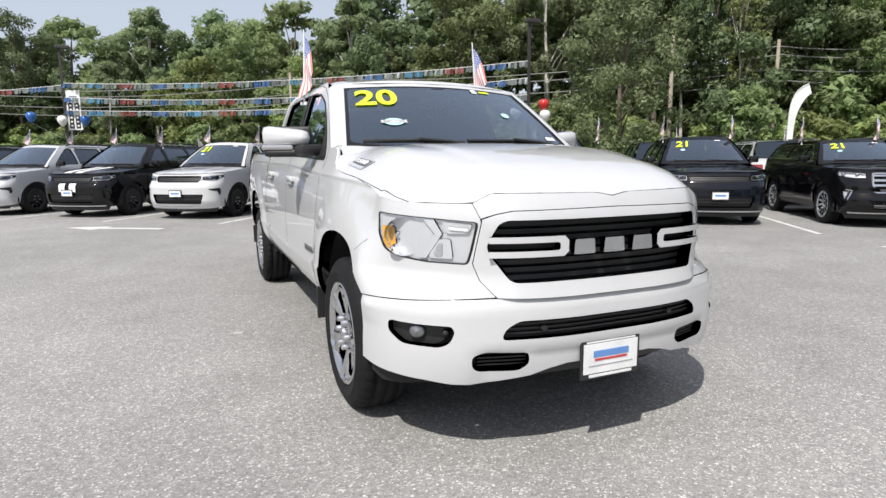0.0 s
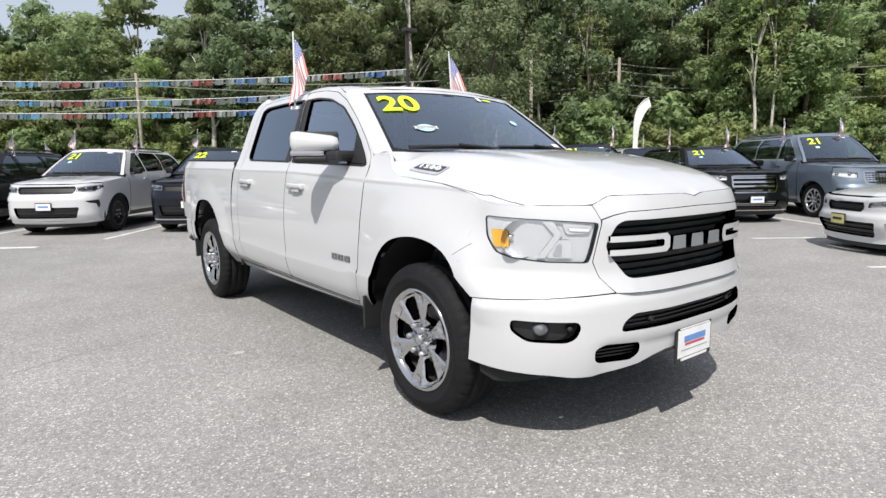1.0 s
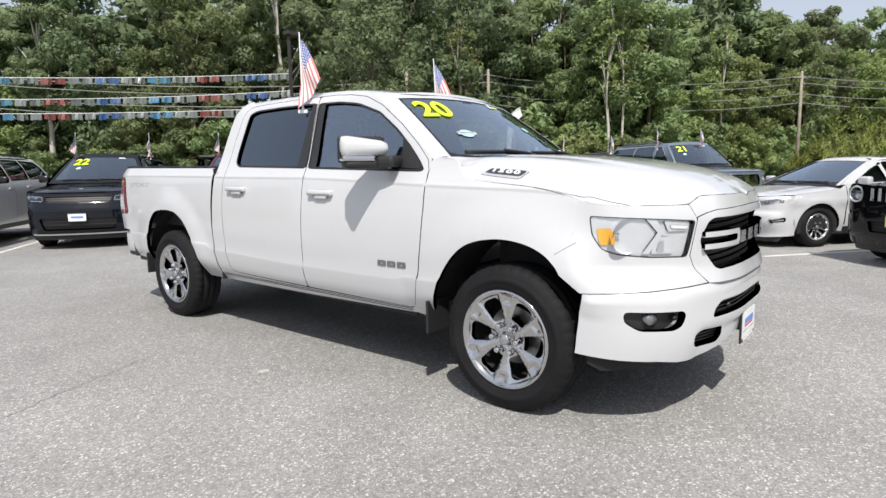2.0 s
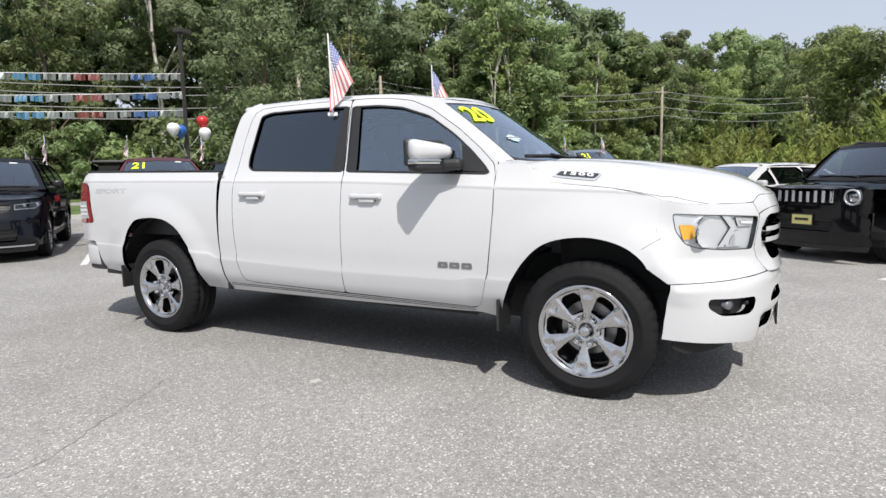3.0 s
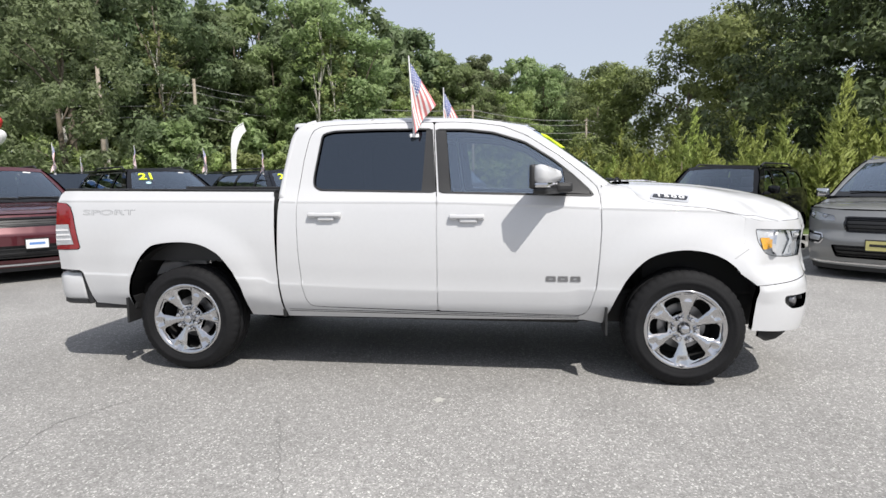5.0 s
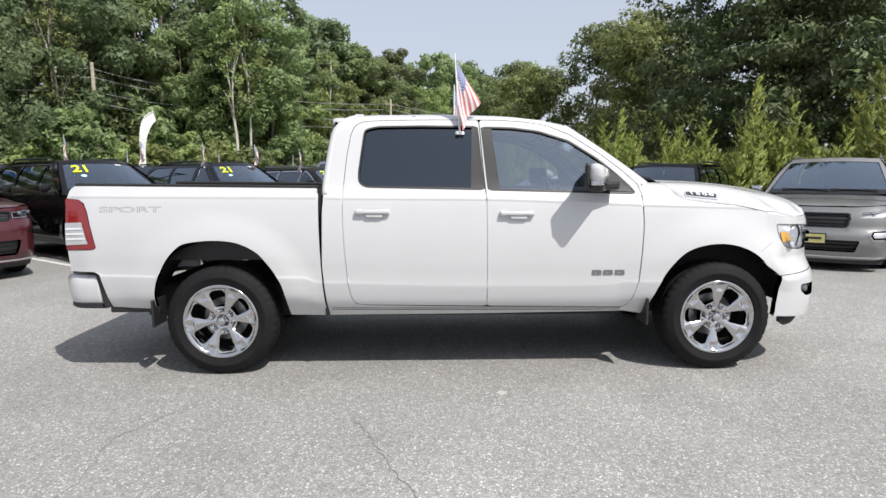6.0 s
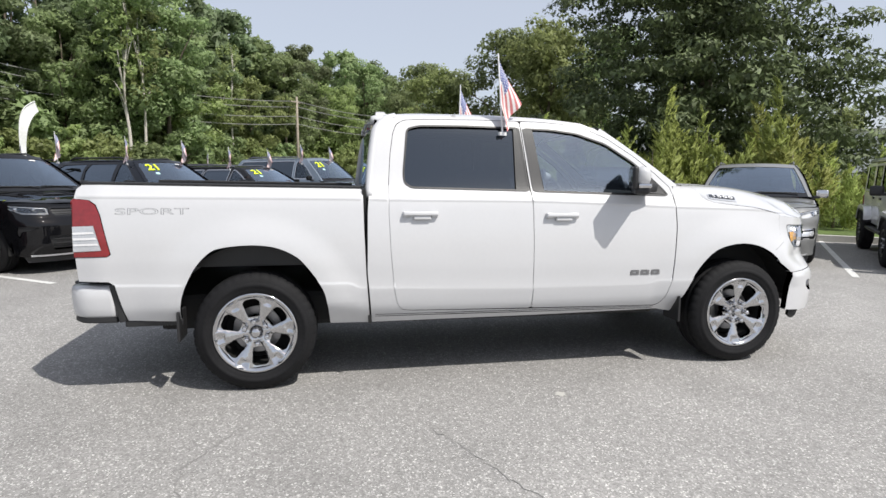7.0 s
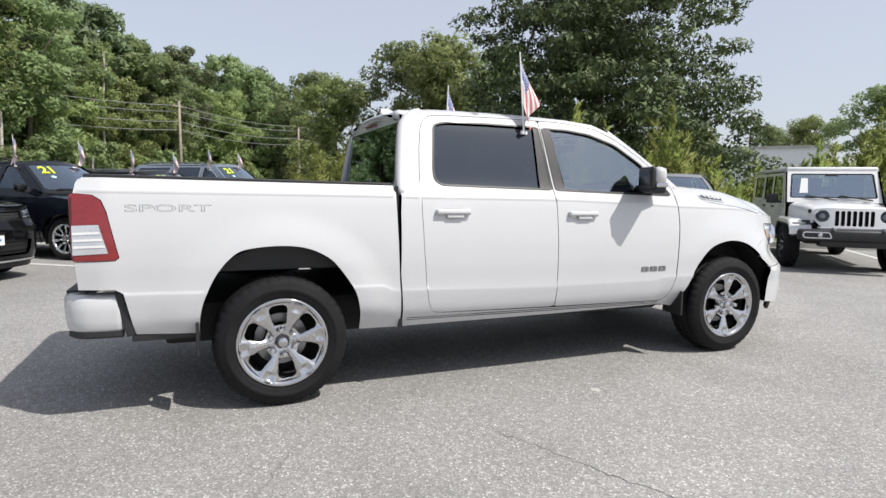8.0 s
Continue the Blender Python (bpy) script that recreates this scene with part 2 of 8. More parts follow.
def skin(loop, shape, step=0.05, holes=(), depth=0.02, out=(0, 0, 0), lines=()):
    """A mesh over the region inside loop and outside holes, bent by shape((n, 2) array) -> (n, 3), with its edges turned in by depth.
    out: a point inside the body, from which the surface faces away. lines: creases that the mesh must keep."""
    from mathutils.geometry import delaunay_2d_cdt
    loops = [dense(l, step) for l in (loop, *holes)]
    pts, edges = [], []
    for l in loops:
        n0 = len(pts)
        pts += l
        edges += [(n0 + i, n0 + (i + 1) % len(l)) for i in range(len(l))]
    ring = np.array(pts)
    lo, hi = ring.min(0), ring.max(0)
    rows = np.arange(lo[1] + step * 0.5, hi[1], step * 0.87)
    grid = np.array([(x + (j % 2) * step * 0.5, y) for j, y in enumerate(rows) for x in np.arange(lo[0], hi[0] + step, step)])
    if len(grid):
        ok = inside(loops[0], grid)
        for l in loops[1:]:
            ok &= ~inside(l, grid)
        grid = grid[ok]
        if len(grid):
            far = np.ones(len(grid), bool)
            for k in range(0, len(ring), 64):
                far &= (np.linalg.norm(grid[:, None] - ring[None, k:k + 64], axis=2) > step * 0.5).all(1)
            grid = grid[far]
        for line in lines:
            keep = np.array(line, float)
            grid = grid[(np.linalg.norm(grid[:, None] - keep[None], axis=2) > 0.026).all(1)]
        pts = pts + [tuple(g) for g in grid]
    if len(lines):
        for line in lines:
            keep = np.array(line, float)
            ok = inside(loops[0], keep)
            for l in loops[1:]:
                ok &= ~inside(l, keep)
            ok &= (np.linalg.norm(keep[:, None] - ring[None], axis=2) > 0.008).all(1)
            n0 = len(pts)
            pts = pts + [tuple(g) for g in keep[ok]]
            at = np.flatnonzero(ok)
            edges += [(n0 + i, n0 + i + 1) for i in range(len(at) - 1) if at[i + 1] == at[i] + 1]
    got = delaunay_2d_cdt([Vector(p) for p in pts], edges, [], 0, 1e-7)
    flat = np.array([tuple(v) for v in got[0]])
    tri = np.array([f for f in got[2] if len(f) == 3])
    mid = flat[tri].mean(1)
    ok = inside(loops[0], mid)
    for l in loops[1:]:
        ok &= ~inside(l, mid)
    tri = tri[ok]

    def place(q):
        e = 1e-3
        p = shape(q)
        n = np.cross(shape(q + (e, 0)) - p, shape(q + (0, e)) - p)
        return p, n / np.maximum(np.linalg.norm(n, axis=1, keepdims=True), 1e-12)

    p3, n3 = place(flat)
    sign = 1.0 if np.mean(np.einsum("ij,ij->i", p3 - np.array(out), n3)) > 0 else -1.0
    n3 = n3 * sign
    a = p3[tri]
    wrong = np.einsum("ij,ij->i", np.cross(a[:, 1] - a[:, 0], a[:, 2] - a[:, 0]), n3[tri[:, 0]]) < 0
    tri[wrong] = tri[wrong][:, ::-1]
    verts, normals, faces = [tuple(v) for v in p3], [tuple(v) for v in n3], [tuple(int(i) for i in t) for t in tri]
    if depth:
        for l in loops:
            q, n = place(np.array(l))
            n = n * sign
            side = np.cross(np.roll(q, -1, 0) - np.roll(q, 1, 0), n)
            side /= np.maximum(np.linalg.norm(side, axis=1, keepdims=True), 1e-9)
            k, m = len(verts), len(l)
            verts += [tuple(v) for v in q] + [tuple(v) for v in q - n * depth]
            normals += [tuple(v) for v in side] * 2
            faces += [(k + i, k + (i + 1) % m, k + m + (i + 1) % m, k + m + i) for i in range(m)]
    me = bpy.data.meshes.new("skin")
    me.from_pydata(verts, [], faces)
    me.polygons.foreach_set("use_smooth", [True] * len(me.polygons))
    me.normals_split_custom_set_from_vertices(normals)
    return me


def box(bm, cx, cy, cz, sx, sy, sz, m=None, bevel=0.0):
    r = bmesh.ops.create_cube(bm, size=1.0)["verts"]
    bmesh.ops.scale(bm, vec=(sx, sy, sz), verts=r)
    if bevel:
        e = list({e for v in r for e in v.link_edges})
        got = bmesh.ops.bevel(bm, geom=e, offset=bevel, segments=2, affect="EDGES", profile=0.6)
        r = list({v for f in got["faces"] for v in f.verts} | {v for v in r if v.is_valid})
    bmesh.ops.transform(bm, matrix=(m if m is not None else Matrix()) @ Matrix.Translation((cx, cy, cz)) if m is None else m @ Matrix.Translation((cx, cy, cz)), verts=r)
    return r


def boxmesh(cx, cy, cz, sx, sy, sz, bevel=0.0, m=None):
    bm = bmesh.new()
    box(bm, cx, cy, cz, sx, sy, sz, m, bevel)
    return bm


def lathe(profile, n=48, axis="x", arc=math.tau):
    """profile: pairs (along the axis, radius), turned round it."""
    bm = bmesh.new()
    rings = []
    for a, r in profile:
        ring = []
        for i in range(n):
            t = arc * i / n
            c, s = r * math.cos(t), r * math.sin(t)
            ring.append(bm.verts.new({"x": (a, c, s), "y": (c, a, s), "z": (c, s, a)}[axis]))
        rings.append(ring)
    for p, q in zip(rings, rings[1:]):
        for i in range(n):
            bm.faces.new((p[i], p[(i + 1) % n], q[(i + 1) % n], q[i]))
    bmesh.ops.recalc_face_normals(bm, faces=bm.faces)
    return bm


def tube(points, radius, n=8, close=False, ends=True):
    """A round bar along the points; radius may be a list."""
    bm = bmesh.new()
    pts = [Vector(p) for p in points]
    rad = radius if isinstance(radius, (list, tuple)) else [radius] * len(pts)
    rings = []
    for i, p in enumerate(pts):
        d = (pts[min(i + 1, len(pts) - 1)] - pts[max(i - 1, 0)]).normalized()
        side = d.orthogonal().normalized() if i == 0 else (side - d * side.dot(d)).normalized()
        up = d.cross(side)
        rings.append([bm.verts.new(p + rad[i] * (math.cos(math.tau * k / n) * side + math.sin(math.tau * k / n) * up)) for k in range(n)])
    for a, b in zip(rings, rings[1:]):
        for k in range(n):
            bm.faces.new((a[k], a[(k + 1) % n], b[(k + 1) % n], b[k]))
    if ends:
        bm.faces.new(rings[0][::-1])
        bm.faces.new(rings[-1])
    return bm


def merge(*bms):
    out = bmesh.new()
    for b in bms:
        me = bpy.data.meshes.new("tmp")
        b.to_mesh(me)
        b.free()
        out.from_mesh(me)
        bpy.data.meshes.remove(me)
    return out


def lettering(text, height, shape, thick=0.002, outline=0.0, spread=1.0):
    """A mesh of the text, lying on shape((n, 2)): its first coordinate runs along the line, centred."""
    c = bpy.data.curves.new("text", "FONT")
    c.body, c.size, c.align_x, c.align_y = text, 1.0, "CENTER", "CENTER"
    if outline:
        c.fill_mode, c.bevel_depth, c.bevel_resolution = "NONE", outline / height, 0
    else:
        c.extrude = thick / height
        c.offset = 0.022
    ob = bpy.data.objects.new("text", c)
    scene.collection.objects.link(ob)
    bpy.context.view_layer.update()
    me = bpy.data.meshes.new_from_object(ob.evaluated_get(bpy.context.evaluated_depsgraph_get()))
    bpy.data.objects.remove(ob)
    n = len(me.vertices)
    co = np.empty(n * 3)
    me.vertices.foreach_get("co", co)
    co = co.reshape(-1, 3) * height * 1.38
    q = co[:, :2] * (spread, 1.0)
    p = shape(q)
    e = 1e-3
    nn = np.cross(shape(q + (e, 0)) - p, shape(q + (0, e)) - p)
    nn /= np.linalg.norm(nn, axis=1, keepdims=True)
    me.vertices.foreach_set("co", (p + nn * (co[:, 2:] + thick)).ravel())
    me.update()
    me.materials.clear()
    return me


def curve_through(pts, n=6):
    """A smooth line through the points (open)."""
    p = [np.array(a, float) for a in pts]
    p = [2 * p[0] - p[1]] + p + [2 * p[-1] - p[-2]]
    out = []
    for i in range(1, len(p) - 2):
        for t in np.linspace(0, 1, n, endpoint=False):
            out.append(tuple(0.5 * ((2 * p[i]) + (p[i + 1] - p[i - 1]) * t + (2 * p[i - 1] - 5 * p[i] + 4 * p[i + 1] - p[i + 2]) * t ** 2 + (3 * p[i] - p[i - 1] - 3 * p[i + 1] + p[i + 2]) * t ** 3)))
    return out + [tuple(p[-2])]


def grow(loop, d):
    """The loop pushed outwards by d (inwards: minus)."""
    q = np.array(loop, float)
    area = 0.5 * np.sum(q[:, 0] * np.roll(q[:, 1], -1) - np.roll(q[:, 0], -1) * q[:, 1])
    t = np.roll(q, -1, 0) - q
    t /= np.maximum(np.linalg.norm(t, axis=1, keepdims=True), 1e-9)
    n = np.stack((t[:, 1], -t[:, 0]), 1) * np.sign(area)
    m = n + np.roll(n, 1, 0)
    m /= np.maximum(np.linalg.norm(m, axis=1, keepdims=True), 1e-9)
    c = np.maximum(np.einsum("ij,ij->i", m, n), 0.5)
    return [tuple(v) for v in q + m * (d / c)[:, None]]


def shifted(shape, d):
    """The surface pushed out along its normal by d."""
    def moved(q):
        e = 1e-3
        p = shape(q)
        n = np.cross(shape(q + (e, 0)) - p, shape(q + (0, e)) - p)
        n /= np.maximum(np.linalg.norm(n, axis=1, keepdims=True), 1e-12)
        return p + n * d
    return moved


BADGEBLACK = surface("badge_black", (0.13, 0.13, 0.14), 0.14, metal=0.85)
BRIGHT = surface("bright_metal", (0.66, 0.67, 0.69), 0.28, metal=0.55)
LAMPSILVER = surface("lamp_silver", (0.80, 0.81, 0.83), 0.18, metal=0.50, grain=(3.0, 0.02), fine=(60.0, 0.01))
LAMPCHROME = surface("lamp_chrome", (0.88, 0.88, 0.89), 0.12, metal=1.0, grain=(3.0, 0.02), fine=(60.0, 0.01))
EMBLEM = surface("emblem_metal", (0.52, 0.53, 0.55), 0.22, metal=0.65)
RIMCHROME = surface("rim_chrome", (0.58, 0.58, 0.59), 0.07, metal=1.0, grain=(5.0, 0.05), fine=(60.0, 0.03))


# ---- wheels ----
def wheel(radius, rim, width, spokes, hole, face, name="wheel", lugs=6, tread=True, nuts=CHROME):
    """A wheel that faces -x, its outer face at x = 0: tyre, rim with spokes, lug nuts, cap, brake disc."""
    w = new(name)
    r, R = rim, radius
    prof = [(0.045, r - 0.012), (0.012, r), (0.004, r + 0.012), (-0.003, r + 0.03), (-0.004, r + 0.045), (-0.008, r + 0.05), (-0.008, (r + R) / 2), (-0.003, (r + R) / 2 + 0.006), (0.000, R - 0.050), (0.006, R - 0.036), (0.014, R - 0.022), (0.026, R - 0.008), (0.045, R - 0.001),
            (0.070, R), (0.073, R - 0.009), (0.083, R - 0.009), (0.086, R), (width / 2 - 0.005, R + 0.002), (width / 2, R - 0.007), (width / 2 + 0.005, R + 0.002), (width - 0.086, R), (width - 0.083, R - 0.009), (width - 0.073, R - 0.009), (width - 0.070, R), (width - 0.03, R - 0.01), (width, (r + R) / 2), (width - 0.03, r)]
    n = 200 if tread else 34
    tyre = lathe(prof, n)
    tyre.verts.ensure_lookup_table()
    if tread:
        for j, (a, q) in enumerate(prof):
            if q > R - 0.024 and not 0.085 < a < width - 0.085:
                for i in range(n):
                    if (i + (2 if a > 0.09 else 0)) % 5 == 0:
                        v = tyre.verts[j * n + i]
                        v.co.y, v.co.z = v.co.y * (1 - 0.006 / q), v.co.z * (1 - 0.006 / q)
    part("tyre", tyre, RUBBER, w, smooth=True)
    lip = lathe([(0.03, r - 0.03), (0.008, r - 0.022), (0.001, r - 0.008), (0.001, r + 0.004), (0.012, r + 0.006), (0.03, r - 0.004), (0.16, r - 0.02)], 72 if tread else 36)
    part("rim_lip", lip, face, w, smooth=True)

    def disc(q):
        rad = np.hypot(q[:, 0], q[:, 1])
        th = np.arctan2(q[:, 1], q[:, 0])
        k = np.abs(((th - math.pi / 2) / math.tau * spokes + 0.5) % 1.0 - 0.5) * 2
        x = 0.012 + 0.030 * (1 - np.clip(rad / r, 0, 1) ** 2) - 0.022 * (1 - k) * np.clip(rad / r, 0, 1) + 0.012 * ease(0.30, 0.55, k) * ease(0.2 * r, 0.4 * r, rad) + 0.02 * np.clip(1 - rad / 0.05, 0, 1)
        x = x + 0.018 * (1 - ease(0.0, 0.42, k)) * ease(0.70 * r, 0.80 * r, rad) * (1 - ease(0.90 * r, 0.97 * r, rad))
        return np.stack((x, q[:, 0], q[:, 1]), 1)

    holes = []
    r0, r1, a0, a1 = hole
    for i in range(spokes):
        mid = math.pi / 2 + math.tau * (i + 0.5) / spokes
        poly = [(r0 * r, -a0), (r1 * r * 0.96, -a1), (r1 * r * 1.03, -a1 * 0.55), (r1 * r * 1.03, a1 * 0.55), (r1 * r * 0.96, a1), (r0 * r, a0)]
        pts = [(q * math.cos(mid + b), q * math.sin(mid + b)) for q, b in poly]
        holes.append(rounded(pts, 0.014, 4))
    circle = [((r - 0.012) * math.cos(math.tau * i / 60), (r - 0.012) * math.sin(math.tau * i / 60)) for i in range(60)]
    part("rim", skin(circle, disc, 0.014 if tread else 0.042, holes, 0.045, (0.5, 0, 0)), face, w)
    for i in range(lugs):
        a = math.tau * (i + 0.5) / lugs + math.pi / 2
        n = lathe([(0.040, 0.0), (0.0, 0.0001), (-0.003, 0.009), (0.0, 0.0150), (0.040, 0.0165)], 12)
        bmesh.ops.translate(n, vec=(-0.004, 0.078 * math.cos(a), 0.078 * math.sin(a)), verts=n.verts)
        part("lug_nut", n, nuts, w, smooth=True)
    part("centre_cap", lathe([(0.03, 0.031), (0.008, 0.030), (0.003, 0.024), (0.001, 0.0001)], 24), face, w, smooth=True)
    part("brake_disc", lathe([(0.12, 0.0001), (0.12, 0.6 * r), (0.135, 0.6 * r), (0.135, 0.0001)], 32), SATIN, w, smooth=False)
    part("wheel_barrel", lathe([(0.03, r - 0.02), (0.17, r - 0.045), (0.2, r - 0.05), (0.2, 0.0001)], 40), DARK, w)
    return w


def fit_wheels(owner, first, spots, k=1.0):
    """Puts the wheel, and copies of it, under the owner; a wheel on the +x side is turned round."""
    for i, (x, y, z, turn) in enumerate(spots):
        w = first if i == 0 else copy_thing(first, Matrix())
        w.parent = owner
        w.matrix_basis = (pose(x, y, z, turn, 0, 0) if x < 0 else pose(x, y, z, turn, 0, 180)) @ Matrix.Diagonal((1, k, k, 1))
    return first


# ---- the white pickup ----
HALF = lambda pairs: [(z, (w + 0.045) / 1.043) for z, w in pairs]
LOWER = HALF([(0.36, 0.80), (0.42, 0.838), (0.46, 0.866), (0.50, 0.893), (0.56, 0.921), (0.64, 0.938), (0.692, 0.946), (0.706, 0.938), (0.74, 0.9385), (0.85, 0.943), (0.95, 0.941), (1.05, 0.934), (1.17, 0.918), (1.254, 0.902), (1.263, 0.8985), (1.270, 0.8995), (1.28, 0.893), (1.30, 0.882), (1.37, 0.848), (1.42, 0.828)])
UPPER = HALF([(1.33, 0.866), (1.37, 0.848), (1.42, 0.829), (1.60, 0.770), (1.76, 0.716), (1.82, 0.693), (1.87, 0.663), (1.905, 0.617), (1.925, 0.56)])
# heights of the lower crease and of the shoulder crease along the body
CREASE_LOW = [(-0.6, 0.700), (0.66, 0.696), (0.73, 0.692), (0.80, 0.674), (0.90, 0.671), (1.70, 0.672), (2.76, 0.701), (2.96, 0.707), (2.985, 0.714), (3.04, 0.740), (3.08, 0.743), (4.9, 0.768)]
CREASE_TOP = [(-0.6, 1.155), (-0.485, 1.171), (-0.167, 1.208), (0.575, 1.236), (1.15, 1.264), (1.71, 1.284), (2.76, 1.297), (3.0, 1.303), (4.9, 1.322)]


def half_width(y, z):
    lc, uc = firm(CREASE_LOW, y), firm(CREASE_TOP, y)
    zr = np.where(z < lc, 0.36 + (z - 0.36) * 0.34 / (lc - 0.36), np.where(z < uc, 0.70 + (z - lc) * 0.566 / (uc - lc), 1.266 + (z - uc) * 0.664 / (1.93 - uc)))
    x = np.where(zr < 1.37, firm(LOWER, zr), firm(UPPER, zr))
    top = ease(0.75, 1.05, z)
    nose = 1 - (0.012 + 0.062 * top) * ease(0.35, -0.55, y) ** 1.3 - 0.035 * ease(-0.35, -0.75, y)
    tail = 1 - 0.010 * ease(4.2, 4.55, y) - 0.035 * ease(4.58, 4.82, y)
    flare = 0
    for hub in (0.0, 3.672):
        r = np.hypot(y - hub, (z - 0.42) * 0.97)
        flare = flare + 0.022 * (1 - ease(0.55, 0.78, r)) * ease(0.40, 0.62, z)
    return x * nose * tail + flare * (zr < 1.25)


def side_of(s):
    return lambda q: np.stack((s * half_width(q[:, 0], q[:, 1]), q[:, 0], q[:, 1]), 1)


NOSE_LOW = ([(0, 0), (0.25, 0.25), (0.4, 0.40), (0.57, 0.567), (0.75, 0.737), (0.87, 0.838), (0.97, 0.900), (1.07, 0.931), (1.2, 0.948), (1.35, 0.953)],
            [(0, -1.005), (0.25, -0.998), (0.4, -0.973), (0.57, -0.920), (0.75, -0.828), (0.87, -0.728), (0.97, -0.615), (1.07, -0.49), (1.2, -0.345), (1.35, -0.19)])
NOSE_TOP = ([(0, 0), (0.25, 0.25), (0.4, 0.40), (0.57, 0.560), (0.75, 0.700), (0.87, 0.787), (0.97, 0.842), (1.07, 0.880), (1.2, 0.905), (1.35, 0.92)],
            [(0, -0.970), (0.25, -0.960), (0.4, -0.938), (0.57, -0.876), (0.75, -0.750), (0.87, -0.643), (0.97, -0.533), (1.07, -0.42), (1.2, -0.28), (1.35, -0.13)])


def nose(q):
    u, z = np.abs(q[:, 0]), q[:, 1]
    w = ease(0.68, 0.86, z)
    x = spline(NOSE_LOW[0], u) * (1 - w) + spline(NOSE_TOP[0], u) * w
    y = spline(NOSE_LOW[1], u) * (1 - w) + spline(NOSE_TOP[1], u) * w
    x = x + (half_width(y, np.maximum(z, 0.60)) - x) * ease(0.92, 1.12, u)
    y = y + 0.9 * np.clip(z - 1.06, 0, 1) ** 1.5 * ease(1.1, 0.9, u) + 0.8 * np.clip(0.56 - z, 0, 1) ** 2
    y = y + 0.018 * ease(0.55, 0.50, z) * ease(0.66, 0.54, u)
    return np.stack((np.sign(q[:, 0]) * x, y, z), 1)


SURROUND_TOP = [(0.0, 1.160), (0.06, 1.172), (0.10, 1.176), (0.46, 1.180), (0.525, 1.178), (0.565, 1.160), (0.605, 1.140)]
PANEL_TOP = [(0.608, 1.139), (0.64, 1.138), (0.80, 1.138), (0.862, 1.140), (0.95, 1.148), (1.06, 1.159), (1.10, 1.169)]
FENDER_TOP = [(-0.40, 1.166), (-0.30, 1.196), (-0.12, 1.231), (0.10, 1.253), (0.25, 1.272), (0.325, 1.305), (0.372, 1.370)]


def surround(q):
    p = nose(q)
    p[:, 1] -= 0.022 * (1 - ease(0.44, 0.56, np.abs(q[:, 0])))
    return p


_rim = np.concatenate((surround(np.array(curve_through(SURROUND_TOP, 10))), nose(np.array(curve_through(PANEL_TOP[1:6], 10))), side_of(1)(np.array(curve_through(FENDER_TOP, 12)))))
HOOD_RIM, HOOD_RIM_Z = _rim[:, :2] + (-0.002, 0.0025), _rim[:, 2] + 0.0015


def hood_z(q):
    x, y = np.abs(q[:, 0]), q[:, 1]

    def form(x, y):
        back = spline([(0.0, 0.0), (0.25, 0.012), (0.42, 0.045), (0.50, 0.09), (0.60, 0.20), (0.70, 0.32), (0.78, 0.42), (0.90, 0.55)], x)
        k = y - back * (1 - ease(-0.55, 0.05, y))
        zc = spline([(-1.05, 1.140), (-1.0, 1.158), (-0.95, 1.186), (-0.88, 1.232), (-0.75, 1.290), (-0.6, 1.330), (-0.3, 1.380), (0.0, 1.407), (0.35, 1.422)], k)
        return zc - 0.110 * ease(0.58, 0.90, x) - 0.0075 * (x / 0.5) ** 2 - 0.010 * ease(0.40, 0.47, x) * ease(-0.75, -0.4, y)

    d = np.linalg.norm(np.stack((x, y), 1)[:, None] - HOOD_RIM[None], axis=2)
    w = 1 / (d + 0.02) ** 3
    lack = (w * (form(HOOD_RIM[:, 0], HOOD_RIM[:, 1]) - HOOD_RIM_Z)[None]).sum(1) / w.sum(1)
    return np.stack((q[:, 0], y, form(x, y) - lack * (1 - ease(0.0, 0.20, d.min(1)))), 1)


# the bonnet's shut line leaves the crease of the wing and crosses to the top of the headlamp panel
RIM_A = int(np.argmin(np.hypot(HOOD_RIM[:, 0] - 0.781, HOOD_RIM[:, 1] + 0.625)))
RIM_B = int(np.argmin(np.hypot(HOOD_RIM[:, 0] - 0.867, HOOD_RIM[:, 1] + 0.12)))
SHUT = curve_through([tuple(HOOD_RIM[RIM_A]), (0.806, -0.536), (0.828, -0.40), (0.850, -0.27), tuple(HOOD_RIM[RIM_B])], 6)
HOOD_FRONT = [tuple(v) for v in HOOD_RIM[:RIM_A]] + SHUT + [tuple(v) for v in HOOD_RIM[RIM_B + 1:]]
HOOD = HOOD_FRONT + [(0.80, 0.392), (0.72, 0.370), (0.60, 0.335), (0.30, 0.285), (0.0, 0.27)]
WING_TOP = [tuple(v) for v in _rim[RIM_A:RIM_B + 1, :2] + (0.001, -0.001)] + [(x + 0.0035, y - 0.0015) for x, y in SHUT[-2:0:-1]]


def windscreen(q):
    a, b = q[:, 0], q[:, 1]
    x = a * (0.788 - 0.154 * b)
    y = 0.324 + 0.69 * b + a * a * (0.11 - 0.04 * b)
    z = 1.3464 + 0.5085 * b + 0.05 * b * (1 - b) - a * a * 0.03 * b
    return np.stack((x, y, z), 1)


def roof_z(q):
    x, y = q[:, 0], q[:, 1]
    zc = spline([(0.95, 1.842), (1.1, 1.880), (1.25, 1.906), (1.45, 1.934), (1.8, 1.953), (2.3, 1.958), (2.65, 1.950), (2.80, 1.930), (2.88, 1.895)], y)
    return np.stack((x, y, zc - 0.038 * (x / 0.62) ** 2 - 0.05 * np.clip((np.abs(x) - 0.56) / 0.1, 0, 1) ** 2), 1)


